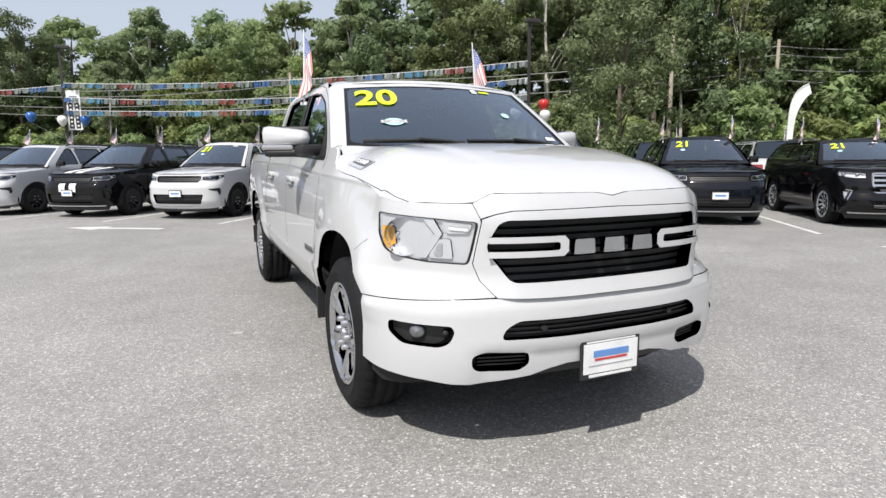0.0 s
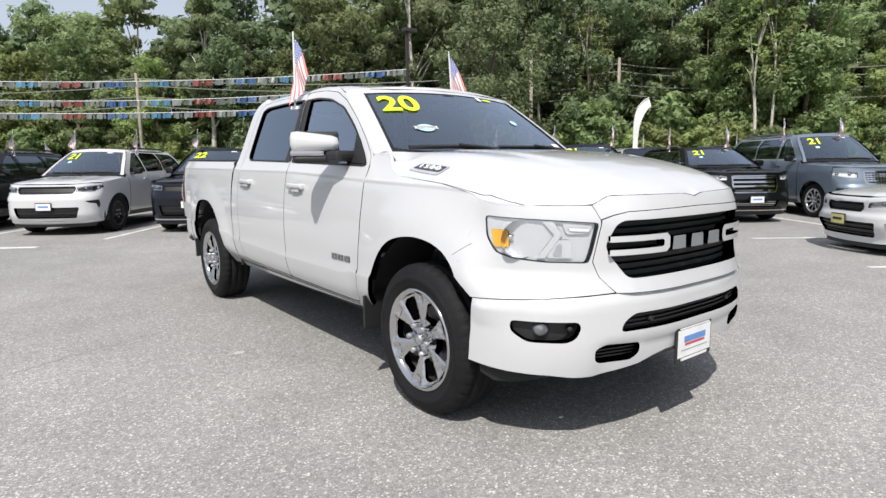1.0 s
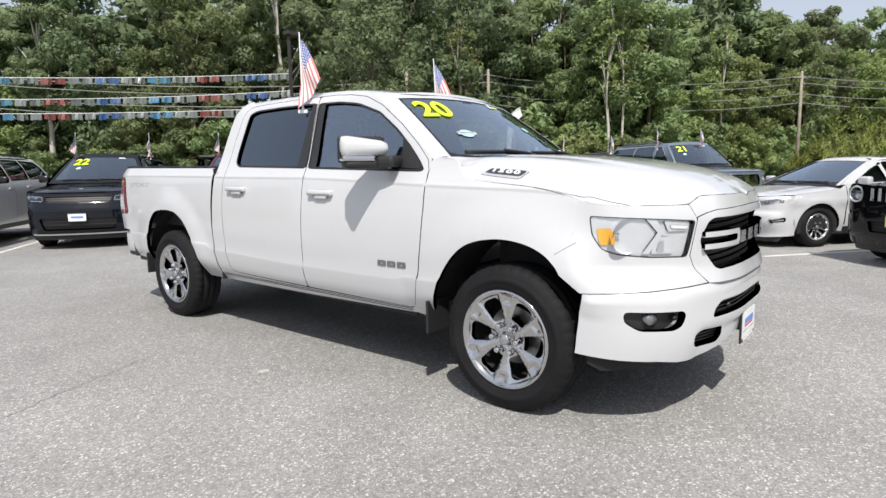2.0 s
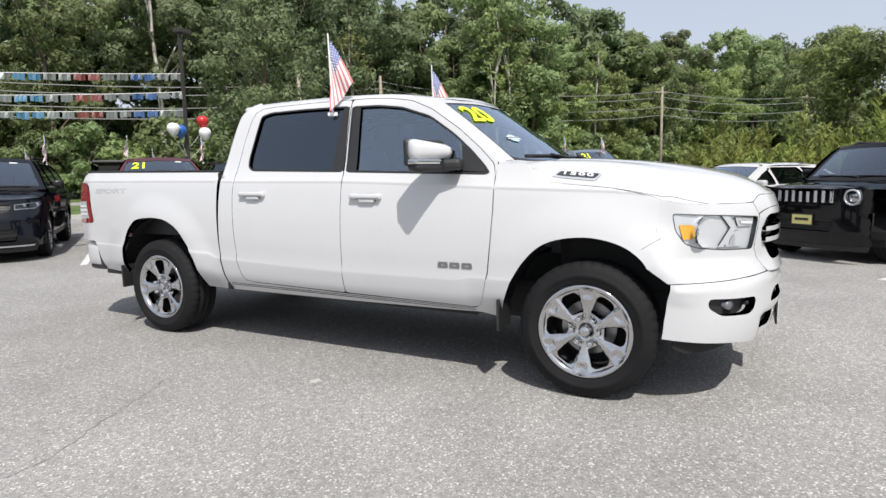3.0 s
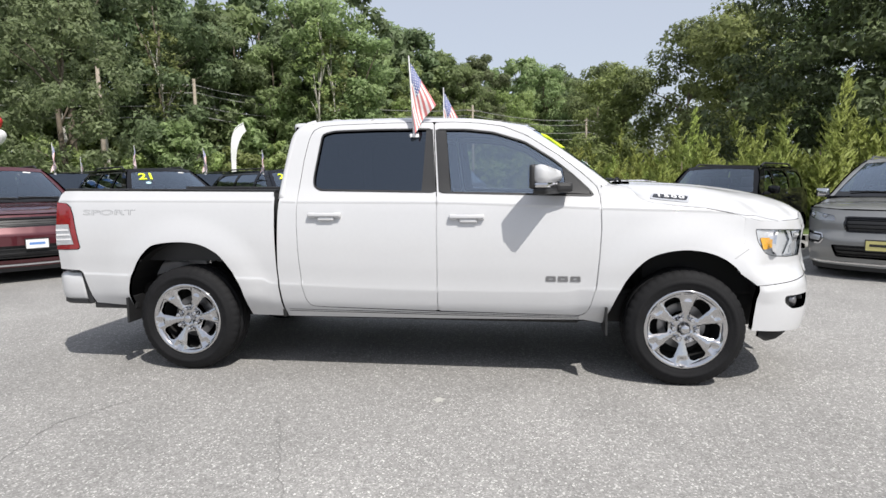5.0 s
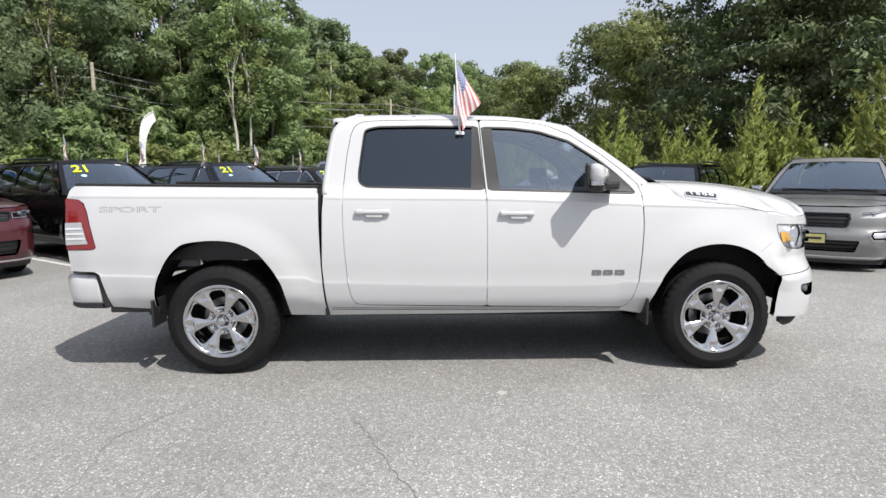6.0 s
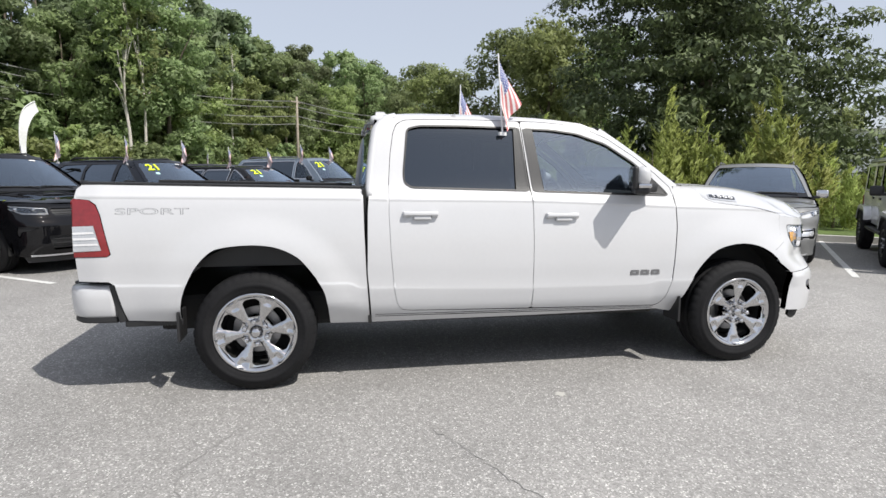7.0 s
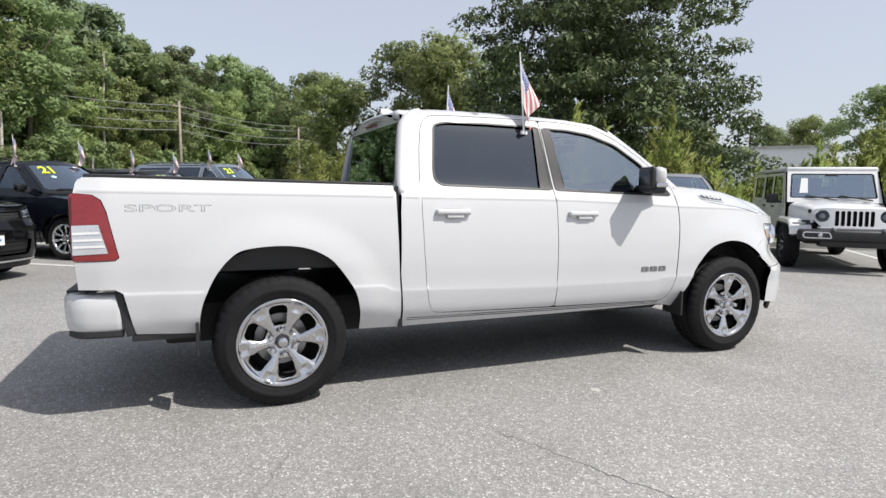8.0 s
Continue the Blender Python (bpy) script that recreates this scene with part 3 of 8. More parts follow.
def cab_back(q):
    return np.stack((q[:, 0], 2.892 - 0.10 * (q[:, 1] - 1.38) - 0.004 * (q[:, 0] / 0.8) ** 2, q[:, 1]), 1)


ARCH_R = curve_through([(4.145, 0.50), (4.133, 0.626), (4.102, 0.729), (4.044, 0.846), (3.968, 0.938), (3.884, 0.987), (3.695, 1.006), (3.529, 0.989), (3.400, 0.930), (3.322, 0.853), (3.228, 0.712), (3.192, 0.590), (3.174, 0.432)], 5)
ARCH_F = curve_through([(-0.446, 0.424), (-0.430, 0.58), (-0.405, 0.70), (-0.348, 0.795), (-0.255, 0.882), (-0.140, 0.934), (0.005, 0.956), (0.155, 0.939), (0.268, 0.892), (0.366, 0.796), (0.440, 0.680), (0.500, 0.54), (0.545, 0.418)], 5)

CREASES = [[(y, float(firm(CREASE_LOW, y)) + d) for y in np.arange(-0.4, 4.74, 0.03)] for d in (-0.022, -0.008, 0.006, 0.022)] + [[(y, float(firm(CREASE_TOP, y)) + d) for y in np.arange(-0.4, 4.74, 0.03)] for d in (-0.014, -0.003, 0.004, 0.014, 0.030)]

DOOR_F = [(0.585, 0.90), (0.602, 0.709), (0.634, 0.578), (0.660, 0.512), (0.700, 0.482), (1.711, 0.500), (1.711, 0.90), (1.713, 1.285), (1.735, 1.55), (1.757, 1.872), (1.60, 1.870), (1.42, 1.856), (1.25, 1.828), (1.08, 1.756), (0.86, 1.613), (0.70, 1.485), (0.595, 1.385), (0.576, 1.31), (0.572, 1.10)]
DOOR_R = [(1.718, 0.500), (2.60, 0.517), (2.675, 0.526), (2.708, 0.575), (2.730, 0.68), (2.752, 0.95), (2.762, 1.20), (2.756, 1.42), (2.738, 1.62), (2.712, 1.77), (2.685, 1.832), (2.63, 1.862), (2.50, 1.871), (2.10, 1.876), (1.764, 1.873), (1.742, 1.55), (1.720, 1.285), (1.718, 0.90)]
WIN_F = [(1.706, 1.352), (1.747, 1.824), (1.52, 1.818), (1.32, 1.792), (1.09, 1.717), (0.89, 1.588), (0.76, 1.482), (0.648, 1.375), (0.612, 1.330), (0.640, 1.319)]
WIN_R = [(1.726, 1.354), (1.768, 1.828), (2.20, 1.834), (2.52, 1.830), (2.618, 1.806), (2.658, 1.48), (2.652, 1.41), (2.600, 1.377)]


def mirror_cap(s):
    """The painted shell of a door mirror: tall at the outer end, falling towards the door."""
    bm = boxmesh(0, -0.012, 0, 0.29, 0.115, 0.134, 0.044)
    for v in bm.verts:
        k = (v.co.x + 0.145) / 0.29
        front = max(0.0, -v.co.y / 0.075)
        v.co.z = v.co.z * (1.0 - 0.10 * (1 - k)) - (0.018 * (1 - k) if v.co.z > 0 else 0) * 1.6 - 0.012 * front * (v.co.z > 0)
        v.co.y = v.co.y * (1.0 - 0.22 * k ** 2 * (v.co.y < 0))
        v.co.x *= s
    if s < 0:
        bmesh.ops.reverse_faces(bm, faces=bm.faces)
    bmesh.ops.transform(bm, matrix=MIRROR(s, 0, 0, 0.013), verts=bm.verts)
    return bm


def MIRROR(s, x, y, z):
    return Matrix.Translation((s * 1.028, 0.948, 1.466)) @ Matrix.Rotation(s * 0.42, 4, "Z") @ Matrix.Translation((s * x, y, z))


truck = thing("pickup_truck", "white crew-cab pickup truck with chrome wheels parked on asphalt", "pickup truck")
for s in (-1, 1):
    SIDE = side_of(s)
    IN = (0, 1.8, 0.9)
    fender = [(-0.40, 1.166), (-0.385, 1.10), (-0.375, 1.00), (-0.352, 0.90), (-0.334, 0.806)] + [p for p in ARCH_F if p[0] > -0.33] + [(0.575, 0.425), (0.690, 0.447), (0.660, 0.51), (0.628, 0.578), (0.594, 0.709), (0.577, 0.90), (0.564, 1.10), (0.568, 1.31), (0.570, 1.365), (0.5605, 1.392), (0.50, 1.394), (0.44, 1.391), (0.40, 1.384), (0.372, 1.370), (0.325, 1.305), (0.25, 1.272), (0.10, 1.253), (-0.12, 1.231), (-0.30, 1.196)]
    part("front_fender", skin(fender, SIDE, 0.04, (), 0.03, IN, CREASES), WHITE, truck)
    bedside = [(2.900, 0.428), (2.926, 0.80), (2.936, 1.10), (2.940, 1.358), (2.955, 1.374), (4.60, 1.398), (4.715, 1.397), (4.745, 1.370), (4.755, 1.312), (4.660, 1.303), (4.618, 1.275), (4.592, 1.21), (4.537, 0.958), (4.556, 0.942), (4.755, 0.937), (4.745, 0.785), (4.565, 0.780), (4.525, 0.757), (4.506, 0.66), (4.475, 0.512), (4.150, 0.496)] + ARCH_R
    part("bed_side", skin(bedside, SIDE, 0.045, (), 0.03, IN, CREASES), WHITE, truck)
    pillar = [(windscreen(np.array([[1.0, b]]))[0][1] + 0.055, windscreen(np.array([[1.0, b]]))[0][2] - 0.012) for b in np.linspace(0.0, 1.0, 9)]
    roof_edge = [(1.27, 1.868), (1.5, 1.896), (1.8, 1.911), (2.12, 1.919), (2.5, 1.918), (2.66, 1.908), (2.752, 1.886), (2.812, 1.842), (2.842, 1.77), (2.868, 1.60), (2.891, 1.42), (2.899, 1.34), (2.910, 1.20), (2.916, 0.80), (2.884, 0.428)]
    whole = [(0.62, 0.445)] + [(0.605, 0.66), (0.585, 0.90), (0.572, 1.10), (0.574, 1.31), (0.566, 1.372)] + pillar[1:] + roof_edge + [(1.7, 0.432)]
    doors = grow(rounded(DOOR_F[:5] + [(1.715, 0.496)] + DOOR_R[1:15] + DOOR_F[10:], 0.01, 2), 0.004)
    part("cab_frame", skin(whole, shifted(SIDE, 0.0), 0.045, (doors,), 0.03, IN, CREASES), WHITE, truck)
    for name, loop, window, glassy in (("front_door", DOOR_F, WIN_F, SIDEGLASS), ("rear_door", DOOR_R, WIN_R, TINT)):
        win = rounded(window, 0.035, 4)
        door = part(name, skin(rounded(loop, 0.02, 3), SIDE, 0.04, (win,), 0.03, IN, CREASES), WHITE, truck)
        part("window_seal", skin(grow(win, -0.001), shifted(SIDE, 0.004 * s), 0.04, (grow(win, -0.013),), 0.02, IN), PLASTIC, door, "matt black window trim")
        lo = [(1.706, 1.360), (1.747, 1.816), (1.668, 1.816), (1.618, 1.360)] if name == "front_door" else [(1.726, 1.362), (1.768, 1.820), (1.815, 1.822), (1.832, 1.364)]
        part("pillar_cover", skin(lo, shifted(SIDE, 0.002 * s), 0.05, (), 0.015, IN), PLASTIC, door, "satin black pillar cover")
        part("window_pane", skin(grow(win, -0.012), shifted(SIDE, -0.012 * s), 0.06, (), 0.0, IN), glassy, door)
        if name == "front_door":
            part("mirror_sail", skin([(0.640, 1.335), (0.80, 1.345), (0.83, 1.520), (0.77, 1.472), (0.66, 1.372)], shifted(SIDE, 0.003 * s), 0.05, (), 0.015, IN), PLASTIC, door)
        hy = 1.50 if name == "front_door" else 2.545
        hz = 1.172 if name == "front_door" else 1.190
        hx = float(half_width(np.array([hy]), np.array([hz]))[0])
        lean = Matrix.Translation((s * hx, hy, hz)) @ Matrix.Rotation(s * -0.13, 4, "Y")
        grip = boxmesh(s * 0.026, 0, 0.012, 0.020, 0.245, 0.030, 0.009, lean)
        for e in (-1, 1):
            box(grip, s * 0.010, e * 0.098, 0.010, 0.042, 0.052, 0.040, lean, 0.010)
        part("door_handle", grip, WHITE, door, smooth=True)
        part("handle_flap", boxmesh(s * 0.014, -0.012, -0.014, 0.022, 0.125, 0.034, 0.009, lean), WHITE, door, smooth=True)
    for z in (0.452, 0.466):
        part("sill_rib", skin([(0.72, z), (2.86, z + 0.020), (2.86, z + 0.026), (0.71, z + 0.006)], shifted(SIDE, 0.004 * s), 0.06, (), 0.006, IN), WHITE, truck)
    part("sill_strip", skin([(0.72, 0.412), (2.86, 0.420), (2.86, 0.436), (0.70, 0.434)], shifted(SIDE, -0.004 * s), 0.06, (), 0.02, IN), DARK, truck)
    # seam behind the cab
    part("bed_gap", boxmesh(0, 0, 0, 0.10, 0.024, 0.94, 0, Matrix.Translation((s * 0.84, 2.916, 0.90)) @ Matrix.Rotation(-0.036, 4, "X")), DARK, truck)
    # wheel wells
    for hub, r in ((0.0, 0.56), (3.672, 0.585)):
        well = lathe([(0.0, r), (0.36, r), (0.36, 0.0001)] if s < 0 else [(0.36, r), (0.0, r), (0.0, 0.0001)], 40, "x")
        bmesh.ops.transform(well, matrix=Matrix.Translation((-0.885 if s < 0 else 0.525, hub, 0.42)), verts=well.verts)
        bmesh.ops.delete(well, geom=[v for v in well.verts if v.co.z < 0.50], context="VERTS")
        part("wheel_well", well, DARK, truck)
        flap_y = 0.52 if hub == 0 else 4.145
        part("mud_flap", boxmesh(s * 0.86, flap_y + 0.01, 0.455 if hub == 0 else 0.47, 0.20, 0.018, 0.20 if hub == 0 else 0.20, 0.006), PLASTIC, truck)
    # tail lamp
    lampbase = [(4.760, 1.309), (4.662, 1.300), (4.622, 1.272), (4.596, 1.21), (4.541, 0.962), (4.558, 0.946), (4.760, 0.941)]
    tl = part("tail_lamp", skin(lampbase, shifted(SIDE, 0.004 * s), 0.03, (), 0.03, IN), REDLENS, truck, "red tail lamp with a clear reversing lens")
    back = boxmesh(s * 0.785, 4.758, 1.126, 0.15, 0.05, 0.355, 0.012)
    part("lamp_back", back, REDLENS, tl)
    part("reversing_lens", skin([(4.762, 1.135), (4.632, 1.140), (4.590, 0.985), (4.762, 0.975)], shifted(SIDE, 0.007 * s), 0.03, (), 0.008, IN), BRIGHT, tl, "clear ribbed lens")
    for k in range(3):
        part("lens_rib", skin([(4.758, 1.098 - 0.036 * k), (4.628 - 0.012 * k, 1.103 - 0.036 * k), (4.624 - 0.012 * k, 1.090 - 0.036 * k), (4.758, 1.084 - 0.036 * k)], shifted(SIDE, 0.010 * s), 0.03, (), 0.006, IN), PAPER, tl)
    # rail cap
    capmesh = boxmesh(0, 0, 0, 0.085, 1.76, 0.026, 0.008, Matrix.Translation((s * 0.800, 3.83, 1.393)) @ Matrix.Rotation(0.0145, 4, "X"))
    part("bed_rail_cap", capmesh, PLASTIC, truck)
    part("bed_inner_wall", boxmesh(s * 0.77, 3.82, 1.11, 0.03, 1.76, 0.52), PLASTIC, truck)

    # mirror
    mirror = part("side_mirror", mirror_cap(s), WHITE, truck, "white mirror cap on a black arm", smooth=True)
    part("mirror_base", boxmesh(0, 0, 0, 0.285, 0.105, 0.056, 0.025, MIRROR(s, -0.01, -0.004, -0.096)), PLASTIC, mirror, smooth=True)
    part("turn_signal", boxmesh(0, 0, 0, 0.20, 0.090, 0.036, 0.015, MIRROR(s, 0.046, -0.018, -0.062)), CHROME, mirror)
    part("mirror_arm", boxmesh(0, 0, 0, 0.17, 0.12, 0.070, 0.025, Matrix.Translation((s * 0.905, 0.845, 1.385)) @ Matrix.Rotation(s * -0.30, 4, "Z")), PLASTIC, mirror)
    part("mirror_bezel", boxmesh(0, 0, 0, 0.292, 0.040, 0.162, 0.019, MIRROR(s, 0.0, 0.048, -0.006)), PLASTIC, mirror, "black mirror bezel", smooth=True)
    part("mirror_glass", boxmesh(0, 0, 0, 0.25, 0.012, 0.122, 0.004, MIRROR(s, 0.0, 0.064, -0.006)), GLOSSBLACK, mirror, "mirror glass")

# bonnet, roof, cab back
hood = HOOD
hood = hood + [(-x, y) for x, y in hood[-2:0:-1]]
bonnet = part("bonnet", skin(hood, hood_z, 0.04, (), 0.03, (0, 0, 0.5)), WHITE, truck)
for s in (-1, 1):
    # added tube below the bonnet's edge, coloured like the shade in the gap
    line = np.array([p for p in HOOD_FRONT[::3] if p[1] < 0.22])
    part("bonnet_seal", tube([(s * (x - 0.008), y + 0.010 * (y < -0.55), z - 0.022) for x, y, z in hood_z(line)], 0.010, 6), GAPGREY, truck, "grey tube standing in for the shade in the bonnet's shut line", smooth=True)
    part("wing_top", skin([(s * x, y) for x, y in WING_TOP], hood_z, 0.035, (), 0.02, (0, 0, 0.5)), WHITE, truck)
    seam = side_of(s)(np.array([(-0.302, 0.897), (-0.35, 0.928), (-0.40, 0.959)]))
    flange = side_of(s)(np.array([(0.22, 1.266), (0.29, 1.287), (0.325, 1.305), (0.35, 1.337), (0.372, 1.368), (0.40, 1.382), (0.44, 1.389), (0.50, 1.392)]))
    part("wing_flange", tube([(x - s * 0.009, y, z - 0.007) for x, y, z in flange], 0.0115, 8), WHITE, truck, smooth=True)
    part("roof_corner", boxmesh(s * 0.606, 2.795, 1.864, 0.105, 0.145, 0.070, 0.032), WHITE, truck, smooth=True)
    # thin grey tube on the wing draws the shaded panel gap
    part("wing_seam", tube([tuple(p) for p in seam], 0.0016, 5), GAPGREY, truck)
part("roof_panel", skin([(-0.632, 2.86), (-0.648, 2.74), (-0.645, 1.30), (-0.66, 1.10), (-0.40, 1.03), (0, 1.00), (0.40, 1.03), (0.66, 1.10), (0.645, 1.30), (0.648, 2.74), (0.632, 2.86)], roof_z, 0.06, (), 0.02, (0, 2, 1)), WHITE, truck)
part("roof_rear_edge", tube([(x, 2.845 - 0.03 * (x / 0.6) ** 2, 1.890 - 0.034 * (x / 0.62) ** 2) for x in np.linspace(-0.64, 0.64, 13)], 0.026, 10), WHITE, truck, smooth=True)
rear_hole = rounded([(-0.795, 1.39), (-0.685, 1.812), (0.685, 1.812), (0.795, 1.39)], 0.04)
back = part("cab_back_panel", skin([(-0.875, 1.30), (-0.832, 1.42), (-0.715, 1.78), (-0.64, 1.895), (0.64, 1.895), (0.715, 1.78), (0.832, 1.42), (0.875, 1.30)], cab_back, 0.06, (rear_hole,), 0.02, (0, 1.5, 1.4)), WHITE, truck)
part("rear_window", skin(grow(rear_hole, -0.002), shifted(cab_back, 0.0), 0.1, (), 0.0, (0, 1.5, 1.4)), TINT, back)
part("brake_light", boxmesh(0, 2.852, 1.842, 0.28, 0.02, 0.022, 0.006), REDLENS, back)
fin = boxmesh(0.0, 2.70, 1.965, 0.06, 0.17, 0.055, 0.012)
for v in fin.verts:
    if v.co.z > 1.967:
        v.co.x *= 0.35
        v.co.y = 2.74 + (v.co.y - 2.70) * 0.45

part("roof_aerial", fin, WHITE, truck)
part("cab_back_lower", boxmesh(0, 2.90, 0.90, 1.70, 0.03, 0.85), DARK, truck)
part("bed_floor", boxmesh(0, 3.82, 0.86, 1.56, 1.76, 0.04), PLASTIC, truck)
part("tailgate", boxmesh(0, 4.735, 1.09, 1.50, 0.05, 0.60, 0.015), WHITE, truck)
part("chassis", boxmesh(0, 1.9, 0.50, 1.30, 4.9, 0.26, 0.04), DARK, truck)
part("engine_bay", boxmesh(0, -0.25, 0.82, 1.30, 1.0, 0.56, 0.08), DARK, truck)
part("grille_backing", skin([(-0.60, 0.56), (-0.60, 1.10), (0.60, 1.10), (0.60, 0.56)], lambda q: nose(q) + (0, 0.10, 0), 0.1, (), 0.0), DARK, truck)
axle = tube([(-0.75, 3.672, 0.40), (0.75, 3.672, 0.40)], 0.05, 12)
part("rear_axle", merge(axle, boxmesh(0, 3.67, 0.40, 0.26, 0.30, 0.28, 0.09)), DARK, truck)
part("exhaust_pipe", tube([(0.45, 1.0, 0.40), (0.45, 3.0, 0.42), (0.62, 3.9, 0.52), (0.70, 4.5, 0.46)], 0.04, 10), SATIN, truck)

# windscreen
edge = [(-0.99, 0.085), (-0.99, 0.955), (0.99, 0.955), (0.99, 0.085), (0.75, 0.035), (0.4, 0.0), (-0.4, 0.0), (-0.75, 0.035)]
ws = part("windscreen", skin(edge, windscreen, 0.09, (), 0.0, (0, 1.5, 1.2)), WIND, truck)
part("screen_border", skin(edge, shifted(windscreen, 0.002), 0.07, (rounded([(-0.955, 0.15), (-0.950, 0.935), (0.950, 0.935), (0.955, 0.15), (0.7, 0.115), (-0.7, 0.115)], 0.04),), 0.0, (0, 1.5, 1.2)), GLOSSBLACK, ws)
part("cowl", skin([(-0.60, 0.32), (-0.3, 0.27), (0, 0.25), (0.3, 0.27), (0.60, 0.32), (0.66, 0.43), (0.4, 0.37), (0, 0.34), (-0.4, 0.37), (-0.66, 0.43)], lambda q: np.stack((q[:, 0], q[:, 1], 1.362 + 0.0 * q[:, 0]), 1), 0.06, (), 0.02), PLASTIC, truck)
header = [(-1.04, 0.945), (1.04, 0.945), (1.04, 1.03), (0.6, 1.05), (-0.6, 1.05), (-1.04, 1.03)]
part("roof_header", skin(header, shifted(windscreen, 0.004), 0.05, (), 0.0, (0, 1.5, 1.2)), WHITE, truck)
HOOD_BACK = [(0.0, 0.27), (0.30, 0.285), (0.60, 0.335), (0.72, 0.370), (0.80, 0.392), (0.905, 0.40)]
for s in (-1, 1):
    def cowl_side(q):
        a, v = q[:, 0], q[:, 1][:, None]
        x = np.abs(a) * 0.845
        low = hood_z(np.stack((x, np.interp(x, *np.array(HOOD_BACK).T) - 0.035), 1)) + (0, 0, -0.004)
        high = windscreen(np.stack((np.abs(a), 0.10 + 0 * a), 1)) + (0, -0.004, 0.006)
        return (low * (1 - v) + high * v) * np.stack((np.sign(a), 1 + 0 * a, 1 + 0 * a), 1)
    part("cowl_side", skin([(s * 0.62, 0.0), (s * 1.0, 0.0), (s * 1.0, 1.0), (s * 0.985, 1.0), (s * 0.90, 0.98), (s * 0.80, 0.82), (s * 0.66, 0.36)], cowl_side, 0.06, (), 0.0, (0, 1.0, 1.0)), WHITE, truck)
    WING_EDGE = [(0.372, 1.371), (0.40, 1.385), (0.44, 1.392), (0.50, 1.395), (0.5605, 1.393)]

    def wing_corner(q, s=s):
        k, v = q[:, 0], q[:, 1][:, None]
        inner = cowl_side(np.stack((0 * k + s, k), 1))
        y = np.interp(k, np.linspace(0, 1, 5), [p[0] for p in WING_EDGE])
        z = np.interp(k, np.linspace(0, 1, 5), [p[1] for p in WING_EDGE])
        outer = np.stack((s * half_width(y, z), y, z), 1)
        return inner * (1 - v) + outer * v + np.sin(math.pi * v) * np.array((0, 0, 0.006))
    part("wing_corner", skin([(0.0, 0.0), (1.0, 0.0), (1.0, 1.0), (0.0, 1.0)], wing_corner, 0.12, (), 0.0, (0, 1.0, 1.0)), WHITE, truck)
    corner = [(2.70, 1.892), (2.76, 1.872), (2.82, 1.822), (2.850, 1.76), (2.876, 1.60), (2.898, 1.42), (2.902, 1.32)]
    part("cab_corner", tube([(s * (float(half_width(np.array([y]), np.array([z]))[0]) - 0.030), y - 0.012, z - 0.004) for y, z in curve_through(corner, 3)], 0.033, 10), WHITE, truck, smooth=True)

    def pillar_face(q, s=s):
        v, b = q[:, 0][:, None], q[:, 1]
        w = windscreen(np.stack((0 * b + 0.985, b), 1)) + (0, -0.004, 0.006)
        e = windscreen(np.stack((0 * b + 1.0, b), 1)) + (0, 0.055, -0.012)
        e[:, 0] = half_width(e[:, 1], e[:, 2])
        p = w * (1 - v) + e * v + np.sin(math.pi * v) * np.array((0.010, -0.004, 0.012))
        return p * (s, 1, 1)
    part("screen_pillar", skin([(0.0, 0.095), (1.0, 0.095), (1.0, 1.0), (0.0, 1.0)], pillar_face, 0.09, (), 0.0, (0, 1.5, 1.2)), WHITE, truck)
    # white strips behind the shut lines of the doors
    jamb = [[(0.552, 1.34), (0.550, 1.10), (0.565, 0.90), (0.585, 0.709), (0.615, 0.578), (0.645, 0.485), (0.70, 0.475), (0.650, 0.578), (0.618, 0.709), (0.600, 0.90), (0.588, 1.10), (0.590, 1.34)], [(1.70, 0.505), (1.735, 0.505), (1.735, 1.33), (1.70, 1.33)],
            [(2.60, 0.525), (2.66, 0.538), (2.690, 0.59), (2.712, 0.69), (2.735, 0.95), (2.744, 1.20), (2.740, 1.40), (2.775, 1.40), (2.780, 1.20), (2.770, 0.95), (2.748, 0.68), (2.725, 0.565), (2.68, 0.510), (2.60, 0.503)]]
    for loop in jamb:
        part("door_jamb", skin(loop, shifted(side_of(s), -0.0035 * s), 0.05, (), 0.0, (0, 1.8, 0.9)), WHITE, truck)
for x0, x1 in ((-0.74, -0.08), (-0.05, 0.62)):
    a = [windscreen(np.array([[x, b]]))[0] + (0, -0.022, 0.034) for x, b in ((x0 / 0.85, 0.095), ((x0 + x1) / 1.7, 0.10), (x1 / 0.85, 0.075))]
    wp = part("wiper", tube(a, 0.013, 6), PLASTIC, truck)
    part("wiper_arm", tube([a[1] + (0.02, -0.01, 0.01), (a[1] + a[2]) / 2 + (0.05, -0.04, 0.0), a[2] + (0.10, -0.07, -0.035)], 0.011, 6), PLASTIC, wp)

# front: grille surround, headlamp panels, bumper
GR = rounded([(-0.485, 1.072), (0.485, 1.072), (0.515, 1.055), (0.560, 0.962), (0.545, 0.925), (0.475, 0.822), (0.45, 0.812), (-0.45, 0.812), (-0.475, 0.822), (-0.545, 0.925), (-0.560, 0.962), (-0.515, 1.055)], 0.02, 3)
sur = [(0.0, 1.114), (0.46, 1.108), (0.52, 1.094), (0.575, 1.074), (0.577, 1.06), (0.600, 0.95), (0.612, 0.89), (0.585, 0.82), (0.525, 0.752), (0.30, 0.748), (0.0, 0.748)]
sur = sur + [(-x, z) for x, z in sur[-2:0:-1]]
NIN = (0, 0.5, 0.8)
grille = part("grille_surround", skin(sur, surround, 0.035, (GR,), 0.055, NIN), WHITE, truck)
